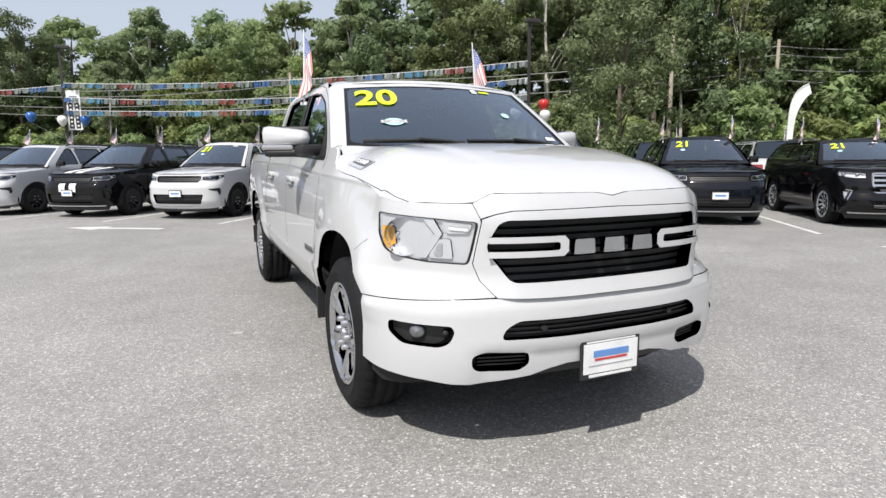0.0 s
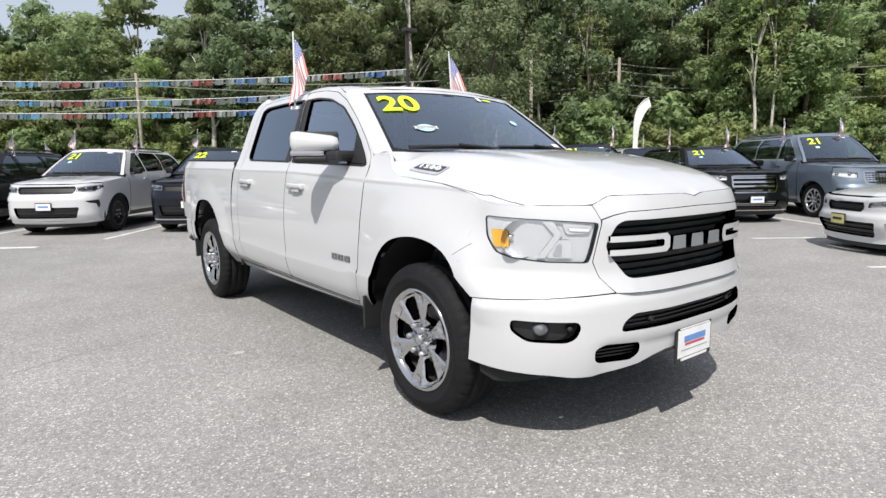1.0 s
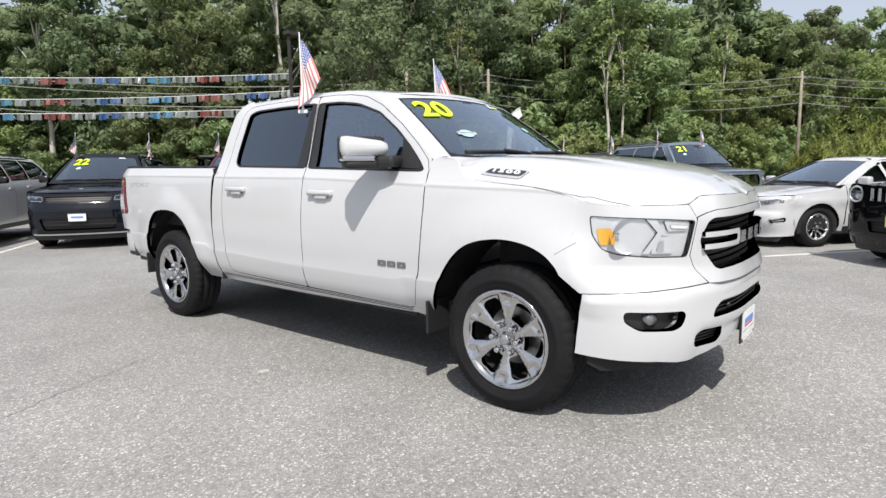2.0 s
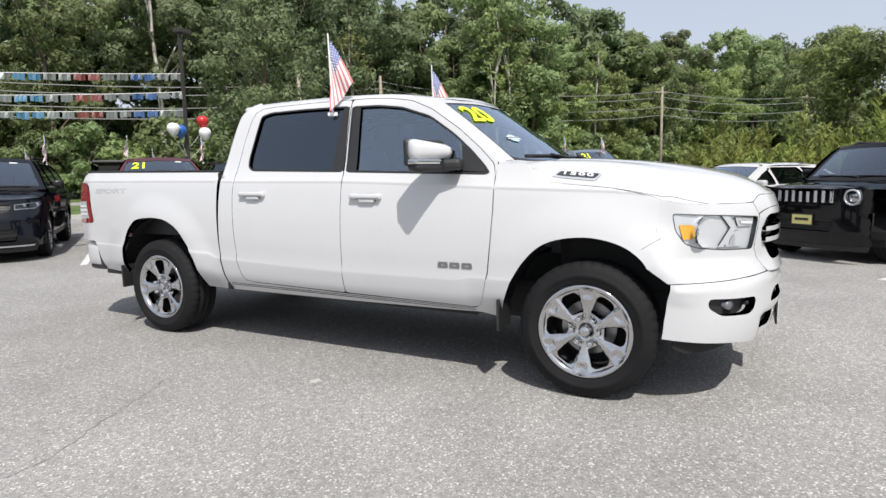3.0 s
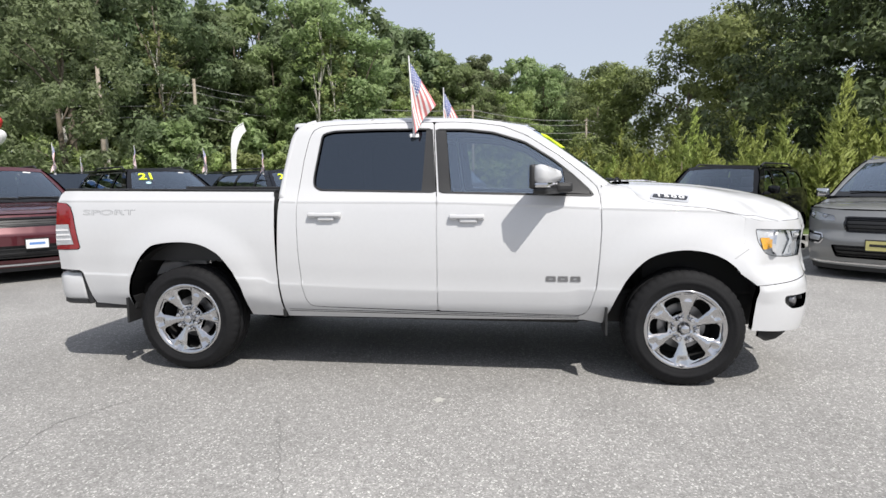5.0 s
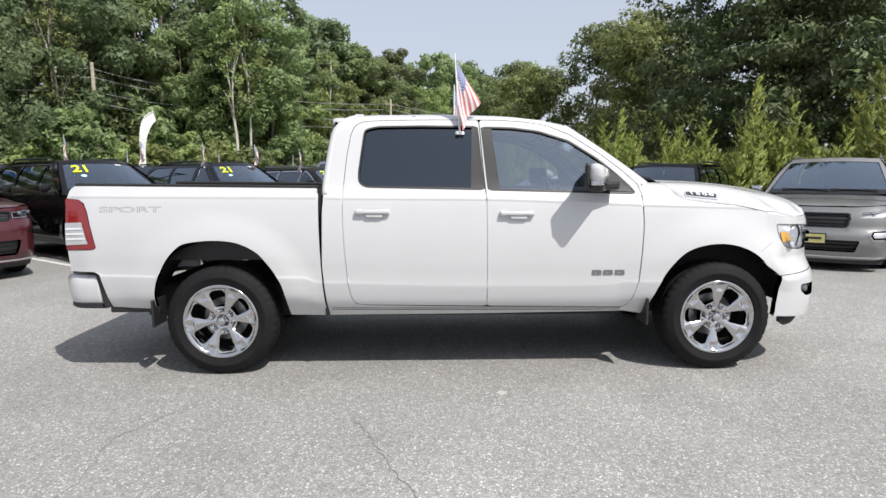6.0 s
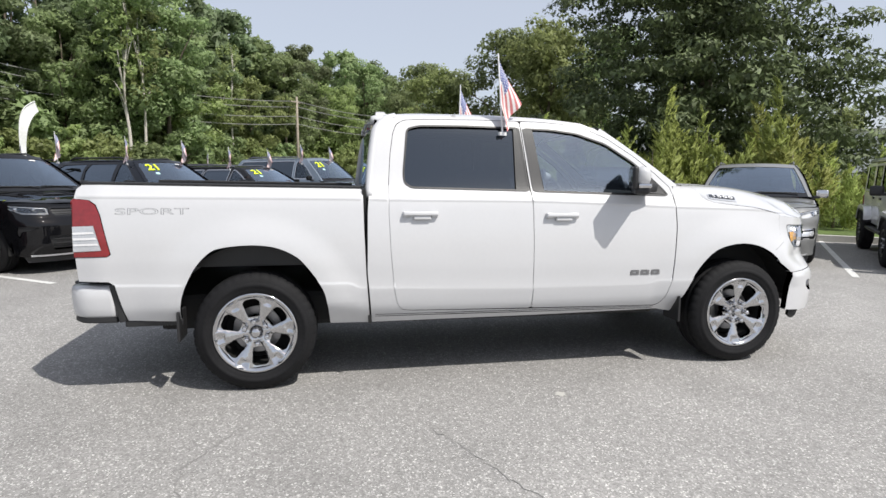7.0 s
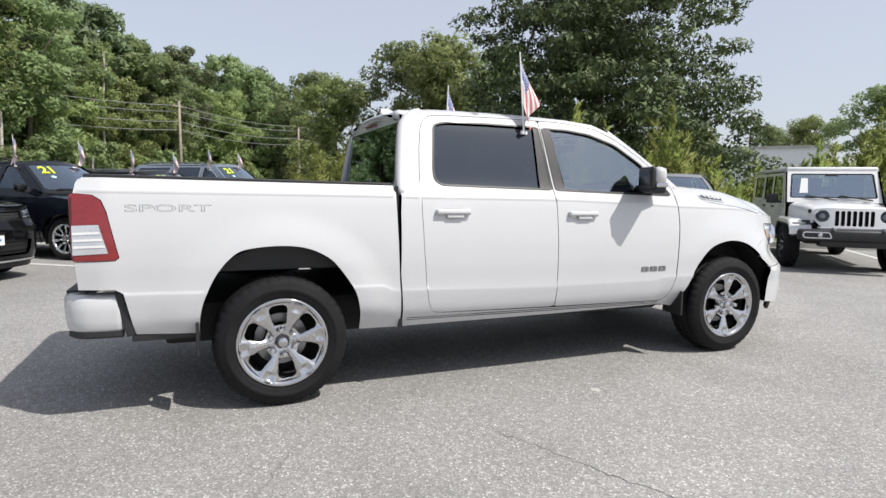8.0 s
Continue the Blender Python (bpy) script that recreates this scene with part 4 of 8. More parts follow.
header = SURROUND_TOP + [(0.581, 1.078), (0.522, 1.098), (0.462, 1.1115), (0.0, 1.1175)]
part("grille_header", skin(header + [(-x, z) for x, z in header[-2:0:-1]], surround, 0.035, (), 0.04, NIN), WHITE, truck)
gx = lambda d: (lambda q: nose(q) + (0, d, 0))
for k in range(8):
    z = 1.052 - 0.0325 * k
    w = 0.475 + (0.075 * (1.07 - z) / 0.11 if z > 0.96 else 0.075 - 0.10 * (0.96 - z) / 0.145)
    part("grille_bar", skin([(-w, z - 0.010), (w, z - 0.010), (w, z + 0.010), (-w, z + 0.010)], gx(0.045), 0.08, (), 0.03, NIN), PLASTIC, grille)
for s in (-1, 1):
    bar = [(s * 0.562, 0.918), (s * 0.562, 0.944), (s * 0.275, 0.944), (s * 0.268, 0.952), (s * 0.268, 0.970), (s * 0.275, 0.978), (s * 0.562, 0.978), (s * 0.562, 1.004), (s * 0.25, 1.004), (s * 0.230, 0.985), (s * 0.230, 0.937), (s * 0.25, 0.918)]
    part("grille_bow", skin(bar, gx(-0.028), 0.03, (), 0.045, NIN), WHITE, grille)
# maker's emblem as plain chrome blocks
for c, w in ((-0.150, 0.104), (-0.002, 0.108), (0.150, 0.112)):
    part("emblem_block", skin(rounded([(c - w / 2, 0.920), (c + w / 2, 0.920), (c + w / 2 - 0.006, 0.984), (c - w / 2 + 0.006, 0.984)], 0.006, 3), gx(-0.022), 0.03, (), 0.03, NIN), EMBLEM, grille, "bright metal emblem block")
for s in (-1, 1):
    lampl = rounded([(s * 1.045, 1.092), (s * 0.80, 1.078), (s * 0.588, 1.064), (s * 0.612, 0.95), (s * 0.630, 0.884), (s * 0.80, 0.886), (s * 0.93, 0.900), (s * 0.985, 0.925), (s * 1.03, 1.0)], 0.018, 3)
    panel = [(s * u, z) for u, z in PANEL_TOP] + [ (s * 1.105, 1.10), (s * 1.11, 1.0), (s * 1.135, 0.90), (s * 1.165, 0.80), (s * 1.10, 0.718), (s * 0.95, 0.728), (s * 0.75, 0.742), (s * 0.530, 0.754), (s * 0.588, 0.82), (s * 0.616, 0.89), (s * 0.604, 0.95), (s * 0.581, 1.06), (s * 0.583, 1.076)]
    hp = part("headlamp_panel", skin(panel, nose, 0.035, (lampl,), 0.04, NIN), WHITE, truck)
    hl = part("headlamp", skin(lampl, shifted(nose, 0.0), 0.05, (), 0.0, NIN), LENS, truck, "clear headlamp with chrome reflectors and an amber marker")
    hl.visible_shadow = False
    part("lamp_housing", skin(lampl, gx(0.024), 0.04, (), 0.0, NIN), LAMPSILVER, hl)
    bowl = lathe([(-0.004, 0.086), (0.02, 0.080), (0.045, 0.066), (0.068, 0.040), (0.08, 0.0001)], 16, "y")
    c = nose(np.array([[s * 0.90, 0.99]]))[0]
    bmesh.ops.transform(bowl, matrix=Matrix.Translation((c[0], c[1] - 0.006, c[2])) @ Matrix.Rotation(s * 0.55, 4, "Z"), verts=bowl.verts)
    part("reflector", bowl, LAMPCHROME, hl, "faceted bright reflector")
    bulb = lathe([(0, 0.0001), (-0.02, 0.012), (-0.02, 0.02), (0.03, 0.022)], 16, "y")
    bmesh.ops.transform(bulb, matrix=Matrix.Translation((c[0], c[1] + 0.05, c[2])), verts=bulb.verts)
    part("bulb_shield", bulb, CHROME, hl, smooth=True)
    part("lamp_divider", skin([(s * 0.815, 1.075), (s * 0.770, 1.072), (s * 0.735, 1.010), (s * 0.800, 0.905), (s * 0.830, 0.905), (s * 0.765, 1.008)], gx(0.006), 0.04, (), 0.05, NIN), LAMPSILVER, hl)
    part("upper_lamp", skin(rounded([(s * 0.735, 1.065), (s * 0.610, 1.055), (s * 0.625, 1.015), (s * 0.715, 1.012)], 0.012), gx(0.010), 0.03, (), 0.03, NIN), LAMPSILVER, hl)
    part("lamp_bar", skin(rounded([(s * 0.712, 1.043), (s * 0.628, 1.037), (s * 0.632, 1.024), (s * 0.708, 1.028)], 0.004), gx(0.002), 0.03, (), 0.01, NIN), PAPER, hl)
    part("lower_lamp", skin(rounded([(s * 0.765, 0.985), (s * 0.700, 0.990), (s * 0.690, 0.905), (s * 0.790, 0.905)], 0.012), gx(0.010), 0.03, (), 0.03, NIN), LAMPSILVER, hl)
    part("dark_baffle", skin(rounded([(s * 0.755, 0.965), (s * 0.735, 0.97), (s * 0.735, 0.915), (s * 0.77, 0.915)], 0.008), gx(0.006), 0.03, (), 0.01, NIN), GREY, hl)
    part("side_marker", skin(rounded([(s * 1.008, 1.030), (s * 0.938, 1.027), (s * 0.932, 0.952), (s * 0.988, 0.950)], 0.008), gx(0.006), 0.03, (), 0.03, NIN), AMBER, hl, "amber side marker")
    part("lamp_edge", skin(grow(lampl, -0.0005), shifted(nose, 0.001), 0.04, (grow(lampl, -0.004),), 0.01, NIN), PLASTIC, hl)
fogs, vents = [], []
for s in (-1, 1):
    fogs.append(rounded([(s * 0.950, 0.640), (s * 0.705, 0.636), (s * 0.692, 0.612), (s * 0.710, 0.563), (s * 0.750, 0.542), (s * 0.895, 0.546), (s * 0.950, 0.590)], 0.018, 3))
    vents.append(rounded([(s * 0.395, 0.512), (s * 0.575, 0.522), (s * 0.628, 0.502), (s * 0.622, 0.450), (s * 0.595, 0.434), (s * 0.43, 0.430), (s * 0.388, 0.460)], 0.018, 3))
INTAKE = rounded([(-0.515, 0.575), (-0.500, 0.620), (-0.445, 0.655), (0.445, 0.655), (0.500, 0.620), (0.515, 0.575)], 0.02, 3)
bump = [(0.0, 0.744), (0.30, 0.744), (0.528, 0.748), (0.75, 0.7385), (0.95, 0.7245), (1.095, 0.7150), (1.115, 0.62), (1.125, 0.50), (1.120, 0.412), (0.95, 0.398), (0.80, 0.390), (0.70, 0.376), (0.62, 0.374), (0.50, 0.386), (0.38, 0.402), (0.30, 0.428), (0.22, 0.444), (0.0, 0.448)]
bump = bump + [(-x, z) for x, z in bump[-2:0:-1]]
bumper = part("front_bumper", skin(bump, lambda q: nose(q) - np.stack((0 * q[:, 0], 0.008 * ease(0.76, 0.70, q[:, 1]), 0 * q[:, 0]), 1), 0.035, (INTAKE, *fogs, *vents), 0.05, NIN), WHITE, truck)
part("lower_intake", skin(INTAKE, gx(0.035), 0.08, (), 0.0, NIN), PLASTIC, bumper)
for k in range(3):
    part("intake_slat", skin([(-0.49, 0.592 + 0.020 * k), (0.49, 0.592 + 0.020 * k), (0.49, 0.600 + 0.020 * k), (-0.49, 0.600 + 0.020 * k)], gx(0.02), 0.1, (), 0.02, NIN), PLASTIC, bumper)
for s in (-1, 1):
    part("parking_sensor", lathe([(-0.012, 0.0001), (-0.012, 0.013), (0.0, 0.016)], 16, "y"), PLASTIC, bumper).location = tuple(nose(np.array([[s * 0.33, 0.612]]))[0] + (0, 0.02, 0))
    fog = part("fog_lamp", skin(fogs[0 if s < 0 else 1], gx(0.05), 0.05, (), 0.0, NIN), PLASTIC, bumper, "round fog lamp in a black recess")
    c = nose(np.array([[s * 0.820, 0.597]]))[0]
    ball = lathe([(-0.012, 0.0001), (-0.006, 0.024), (0.0, 0.034), (0.05, 0.040)], 24, "y")
    bmesh.ops.transform(ball, matrix=Matrix.Translation((c[0], c[1] + 0.028, c[2])) @ Matrix.Rotation(s * 0.6, 4, "Z"), verts=ball.verts)
    part("fog_lens", ball, SATIN, fog, smooth=True)
    c = nose(np.array([[s * 0.715, 0.600]]))[0]
    ball = lathe([(-0.008, 0.0001), (-0.008, 0.011), (0.0, 0.015), (0.04, 0.015)], 16, "y")
    bmesh.ops.transform(ball, matrix=Matrix.Translation((c[0], c[1] + 0.025, c[2])) @ Matrix.Rotation(s * 0.5, 4, "Z"), verts=ball.verts)
    part("corner_sensor", ball, PLASTIC, fog, smooth=True)
    vent = part("bumper_vent", skin(vents[0 if s < 0 else 1], gx(0.045), 0.05, (), 0.0, NIN), PLASTIC, bumper)
    for k in range(3):
        part("vent_slat", skin([(s * 0.39, 0.452 + 0.016 * k), (s * 0.59, 0.452 + 0.016 * k), (s * 0.59, 0.459 + 0.016 * k), (s * 0.39, 0.459 + 0.016 * k)], gx(0.02), 0.08, (), 0.02, NIN), PLASTIC, vent)
    part("air_dam", skin([(s * 0.64, 0.46), (s * 1.02, 0.47), (s * 1.00, 0.36), (s * 0.94, 0.325), (s * 0.86, 0.330), (s * 0.70, 0.37)], gx(0.07), 0.06, (), 0.02, NIN), DARK, truck)
part("lower_valance", skin([(-0.68, 0.46), (0.68, 0.46), (0.66, 0.375), (0.3, 0.37), (-0.3, 0.37), (-0.66, 0.375)], gx(0.07), 0.08, (), 0.02, NIN), PLASTIC, truck)

# front plate of the dealer, its writing as bars
PX, PZ, PY = -0.012, 0.450, -1.000
plate = part("dealer_plate", boxmesh(PX, PY, PZ, 0.312, 0.012, 0.186, 0.008), PLASTIC, truck, "white dealer plate in a black frame with white bars of print")
part("plate_face", boxmesh(PX, PY - 0.007, PZ + 0.002, 0.284, 0.003, 0.136, 0.001), PAPER, plate)
BLUE, RED = surface("blue_print", (0.12, 0.25, 0.55), 0.5), surface("red_print", (0.5, 0.05, 0.06), 0.5)
part("print_bar", boxmesh(PX, PY - 0.0095, PZ + 0.022, 0.185, 0.002, 0.030), BLUE, plate)
part("print_bar", boxmesh(PX, PY - 0.0095, PZ - 0.004, 0.170, 0.002, 0.010), RED, plate)
part("print_bar", boxmesh(PX, PY - 0.0095, PZ - 0.030, 0.230, 0.002, 0.005), GREY, plate)
part("frame_bar", boxmesh(PX, PY - 0.0075, PZ - 0.077, 0.225, 0.003, 0.012), PAPER, plate)
part("frame_bar", boxmesh(PX, PY - 0.0075, PZ + 0.077, 0.255, 0.003, 0.006), PAPER, plate)
part("plate_bracket", boxmesh(PX, PY + 0.030, PZ + 0.02, 0.20, 0.05, 0.10, 0.01), PLASTIC, plate)

# rear bumper: a bar that wraps round the bed's corners, with a black step pad, underside and end gaps
plan = [(-0.908, 4.545), (-0.905, 4.66), (-0.890, 4.745), (-0.845, 4.810), (-0.76, 4.845), (-0.40, 4.870), (0.0, 4.876)]
plan = curve_through(plan + [(-x, y) for x, y in plan[-2::-1]], 4)


def wrapped(profile):
    """The profile (pairs: inwards, height) drawn along the bumper's plan."""
    bm, rows = bmesh.new(), []
    for i, (x, y) in enumerate(plan):
        a, b = plan[max(i - 1, 0)], plan[min(i + 1, len(plan) - 1)]
        t = Vector((b[0] - a[0], b[1] - a[1])).normalized()
        rows.append([bm.verts.new((x + t.y * d, y - t.x * d, z)) for d, z in profile])
    for p, q in zip(rows, rows[1:]):
        for k in range(len(profile)):
            bm.faces.new((p[k], q[k], q[(k + 1) % len(profile)], p[(k + 1) % len(profile)]))
    bm.faces.new(rows[0]), bm.faces.new(rows[-1][::-1])
    bmesh.ops.recalc_face_normals(bm, faces=bm.faces)
    return bm


rb = part("rear_bumper", wrapped([(0.10, 0.748), (0.030, 0.748), (0.012, 0.741), (0.002, 0.724), (0.0, 0.66), (0.004, 0.60), (0.012, 0.555), (0.022, 0.538), (0.10, 0.538)]), WHITE, truck, smooth=True)
part("step_pad", boxmesh(0, 4.76, 0.752, 1.50, 0.15, 0.018, 0.006), PLASTIC, rb)
part("bumper_under", wrapped([(0.10, 0.540), (0.018, 0.540), (0.016, 0.512), (0.035, 0.498), (0.10, 0.498)]), PLASTIC, rb)
for s in (-1, 1):
    part("bumper_gap", boxmesh(0, 0, 0, 0.04, 0.040, 0.255, 0.008, Matrix.Translation((s * 0.890, 4.528, 0.632)) @ Matrix.Rotation(-0.21, 4, "X")), PLASTIC, rb)
    part("bed_lower_trim", boxmesh(s * 0.855, 4.32, 0.488, 0.05, 0.36, 0.045, 0.01), PLASTIC, truck)

# wheels
big = wheel(0.405, 0.271, 0.275, 6, (0.41, 0.84, 0.33, 0.27), RIMCHROME)
fit_wheels(truck, big, [(-0.945, 0.0, 0.405, 4), (-0.945, 3.672, 0.405, 23), (0.945, 0.0, 0.405, 0), (0.945, 3.672, 0.405, 0)])

# badges
def on_side(s, y, z, d=0.004):
    f = shifted(side_of(s), d * s * -1 if s > 0 else d)
    return lambda q: f(np.stack((y - q[:, 0] * 1.0 if s < 0 else y + q[:, 0], z + q[:, 1]), 1))
for k, c in enumerate((-0.083, 0.0, 0.086)):
    mid = 0.828 - c
    part("door_emblem", skin(rounded([(mid - 0.036, 0.732), (mid + 0.036, 0.732), (mid + 0.033, 0.768), (mid - 0.033, 0.768)], 0.005), shifted(side_of(-1), -0.004), 0.03, (rounded([(mid - 0.016, 0.744), (mid + 0.016, 0.744), (mid + 0.012, 0.755), (mid - 0.012, 0.755)], 0.003),), 0.006, (0, 1.8, 0.9)), SATIN, truck, "dark chrome emblem block")
for s in (-1, 1):
    # badge plate on the bonnet's flank
    flank = lambda q: hood_z(np.stack((q[:, 0], q[:, 1]), 1)) + (0, 0, 0.004)
    bd = part("bonnet_badge", skin(rounded([(s * 0.752, 0.205), (s * 0.822, 0.236), (s * 0.822, -0.020), (s * 0.752, -0.052)], 0.018), flank, 0.03, (), 0.004, (0, 0, 0.5)), BRIGHT, truck, "chrome badge reading 1500 on black")
    part("badge_field", skin(rounded([(s * 0.759, 0.196), (s * 0.803, 0.214), (s * 0.803, -0.014), (s * 0.759, -0.036)], 0.012), lambda q: flank(q) + (0, 0, 0.002), 0.03, (), 0.002, (0, 0, 0.5)), BADGEBLACK, bd)
    for i, digit in enumerate("1500"):
        part("badge_digit", lettering(digit, 0.026, lambda q, s=s, i=i: flank(np.stack((s * (0.782 - q[:, 1]), 0.090 + s * (q[:, 0] + 0.050 * (i - 1.5))), 1)) + (0, 0, 0.003), 0.002, spread=2.2), PAPER, bd)
    part("sport_decal", lettering("SPORT", 0.041, on_side(s, 4.285, 1.228), 0.001, outline=0.0028, spread=2.65), DECAL, truck, "grey outlined decal reading SPORT")

# writing on the windscreen
def on_screen(a, b):
    f = shifted(windscreen, 0.006)
    return lambda q: f(np.stack((a + q[:, 0] / 0.72, b + q[:, 1] / 1.02), 1))
part("year_sticker", lettering("20", 0.235, on_screen(-0.69, 0.742), 0.002, spread=0.90), YELLOW, ws, "bright yellow-green year sticker reading 20")
part("seal_sticker", skin([(0.062 * math.cos(math.tau * i / 28), 0.048 * math.sin(math.tau * i / 28)) for i in range(28)], on_screen(-0.585, 0.40), 0.03, (), 0.0, (0, 1.5, 1.2)), STICKERBLUE, ws)
part("seal_ribbon", skin([(-0.085, -0.016), (0.085, -0.016), (0.07, 0.0), (0.085, 0.016), (-0.085, 0.016), (-0.07, 0.0)], lambda q: on_screen(-0.585, 0.40)(q) + (0, -0.002, 0.002), 0.03, (), 0.0, (0, 1.5, 1.2)), PAPER, ws)
part("seal_letters", lettering("CERTIFIED", 0.018, lambda q: on_screen(-0.585, 0.40)(q) + (0, -0.003, 0.003), 0.001, spread=1.2), GREY, ws)
part("round_sticker", skin([(0.030 * math.cos(math.tau * i / 20), 0.036 * math.sin(math.tau * i / 20)) for i in range(20)], on_screen(0.56, 0.52), 0.03, (), 0.0, (0, 1.5, 1.2)), STICKERBLUE, ws)
part("price_sticker", skin([(-0.045, -0.014), (0.045, -0.014), (0.045, 0.014), (-0.045, 0.014)], on_screen(0.55, 0.90), 0.05, (), 0.0, (0, 1.5, 1.2)), YELLOW, ws)
part("paper_sticker", skin([(-0.022, -0.03), (0.022, -0.03), (0.022, 0.03), (-0.022, 0.03)], on_screen(0.42, 0.90), 0.05, (), 0.0, (0, 1.5, 1.2)), PAPER, ws)
part("dash_sticker", skin([(-0.035, -0.022), (0.035, -0.022), (0.035, 0.022), (-0.035, 0.022)], on_screen(0.86, 0.20), 0.05, (), 0.0, (0, 1.5, 1.2)), PAPER, ws)

# cabin
part("dashboard", boxmesh(0, 0.62, 1.20, 1.50, 0.55, 0.28, 0.08), CABIN, truck, smooth=True)
part("cabin_floor", boxmesh(0, 1.8, 0.62, 1.66, 2.1, 0.06), CABIN, truck)
for x in (-0.42, 0.42):
    for y in (1.55, 2.45):
        seat = part("seat", boxmesh(x, y - 0.02, 0.92, 0.54, 0.52, 0.18, 0.06), CABIN, truck, smooth=True)
        part("seat_back", boxmesh(0, 0, 0, 0.52, 0.15, 0.66, 0.06, Matrix.Translation((x, y + 0.28, 1.20)) @ Matrix.Rotation(-0.22, 4, "X")), CABIN, seat, smooth=True)
        part("headrest", boxmesh(x, y + 0.36, 1.60, 0.27, 0.11, 0.17, 0.045), CABIN, seat, smooth=True)
wheel_ring = lathe([(0.016 * math.cos(a), 0.18 + 0.016 * math.sin(a)) for a in np.linspace(0, math.tau, 9)], 32, "y")
bmesh.ops.transform(wheel_ring, matrix=Matrix.Translation((0.42, 0.98, 1.27)) @ Matrix.Rotation(-0.4, 4, "X"), verts=wheel_ring.verts)
part("steering_wheel", merge(wheel_ring, boxmesh(0.42, 0.98, 1.27, 0.33, 0.03, 0.05), boxmesh(0.42, 0.97, 1.26, 0.14, 0.05, 0.12, 0.02)), PLASTIC, truck, smooth=True)
part("inner_mirror", boxmesh(0, 1.02, 1.735, 0.23, 0.03, 0.06, 0.015), PLASTIC, truck)
part("sensor_box", boxmesh(0, 0.985, 1.80, 0.11, 0.07, 0.04, 0.012), PLASTIC, truck)

truck.matrix_world = Matrix.Translation((0.045, 0, 0)) @ Matrix.Diagonal((1.043, 1, 1, 1))


# ---- parked cars ----
TX = [(0, 0), (0.35, 0.35), (0.6, 0.60), (0.78, 0.775), (0.9, 0.875), (1.0, 0.938), (1.12, 0.975), (1.25, 0.992), (1.4, 1.0)]
TY = [(0, 0), (0.35, 0.018), (0.6, 0.06), (0.78, 0.135), (0.9, 0.23), (1.0, 0.33), (1.12, 0.46), (1.25, 0.60), (1.4, 0.76)]
YX = [(-0.2, 0.70), (0.06, 0.78), (0.135, 0.84), (0.23, 0.885), (0.33, 0.938), (0.46, 0.975), (0.60, 0.992), (0.76, 1.0), (1.0, 1.0)]


def paint(name, base, metal=0.0):
    return surface(name, base, 0.40, metal, 1.0 if metal or base[1] > 0.1 else 0.8, (2.0, 0.03), (300.0, 0.05 if metal else 0.01), spec=0.5 if metal else (0.2 if base[1] > 0.1 else 0.0))


BLACK = paint("black_paint", (0.005, 0.005, 0.006))
NAVY = paint("dark_blue_black_paint", (0.006, 0.0075, 0.012))
MAROON = paint("maroon_paint", (0.075, 0.008, 0.014), 0.3)
SILVER = paint("silver_paint", (0.60, 0.61, 0.63), 0.35)
SLATE = paint("slate_blue_paint", (0.16, 0.20, 0.25), 0.4)
CLEANWHITE = paint("bright_white_paint", (0.72, 0.72, 0.72))
CERAMIC = paint("grey_paint", (0.23, 0.233, 0.230), 0.3)
BLACKWHEEL = surface("black_wheel", (0.012, 0.012, 0.013), 0.3)
SILVERWHEEL = surface("silver_wheel", (0.55, 0.56, 0.58), 0.25, metal=0.8)
PLATEYELLOW = surface("plate_yellow", (0.62, 0.56, 0.22), 0.5)


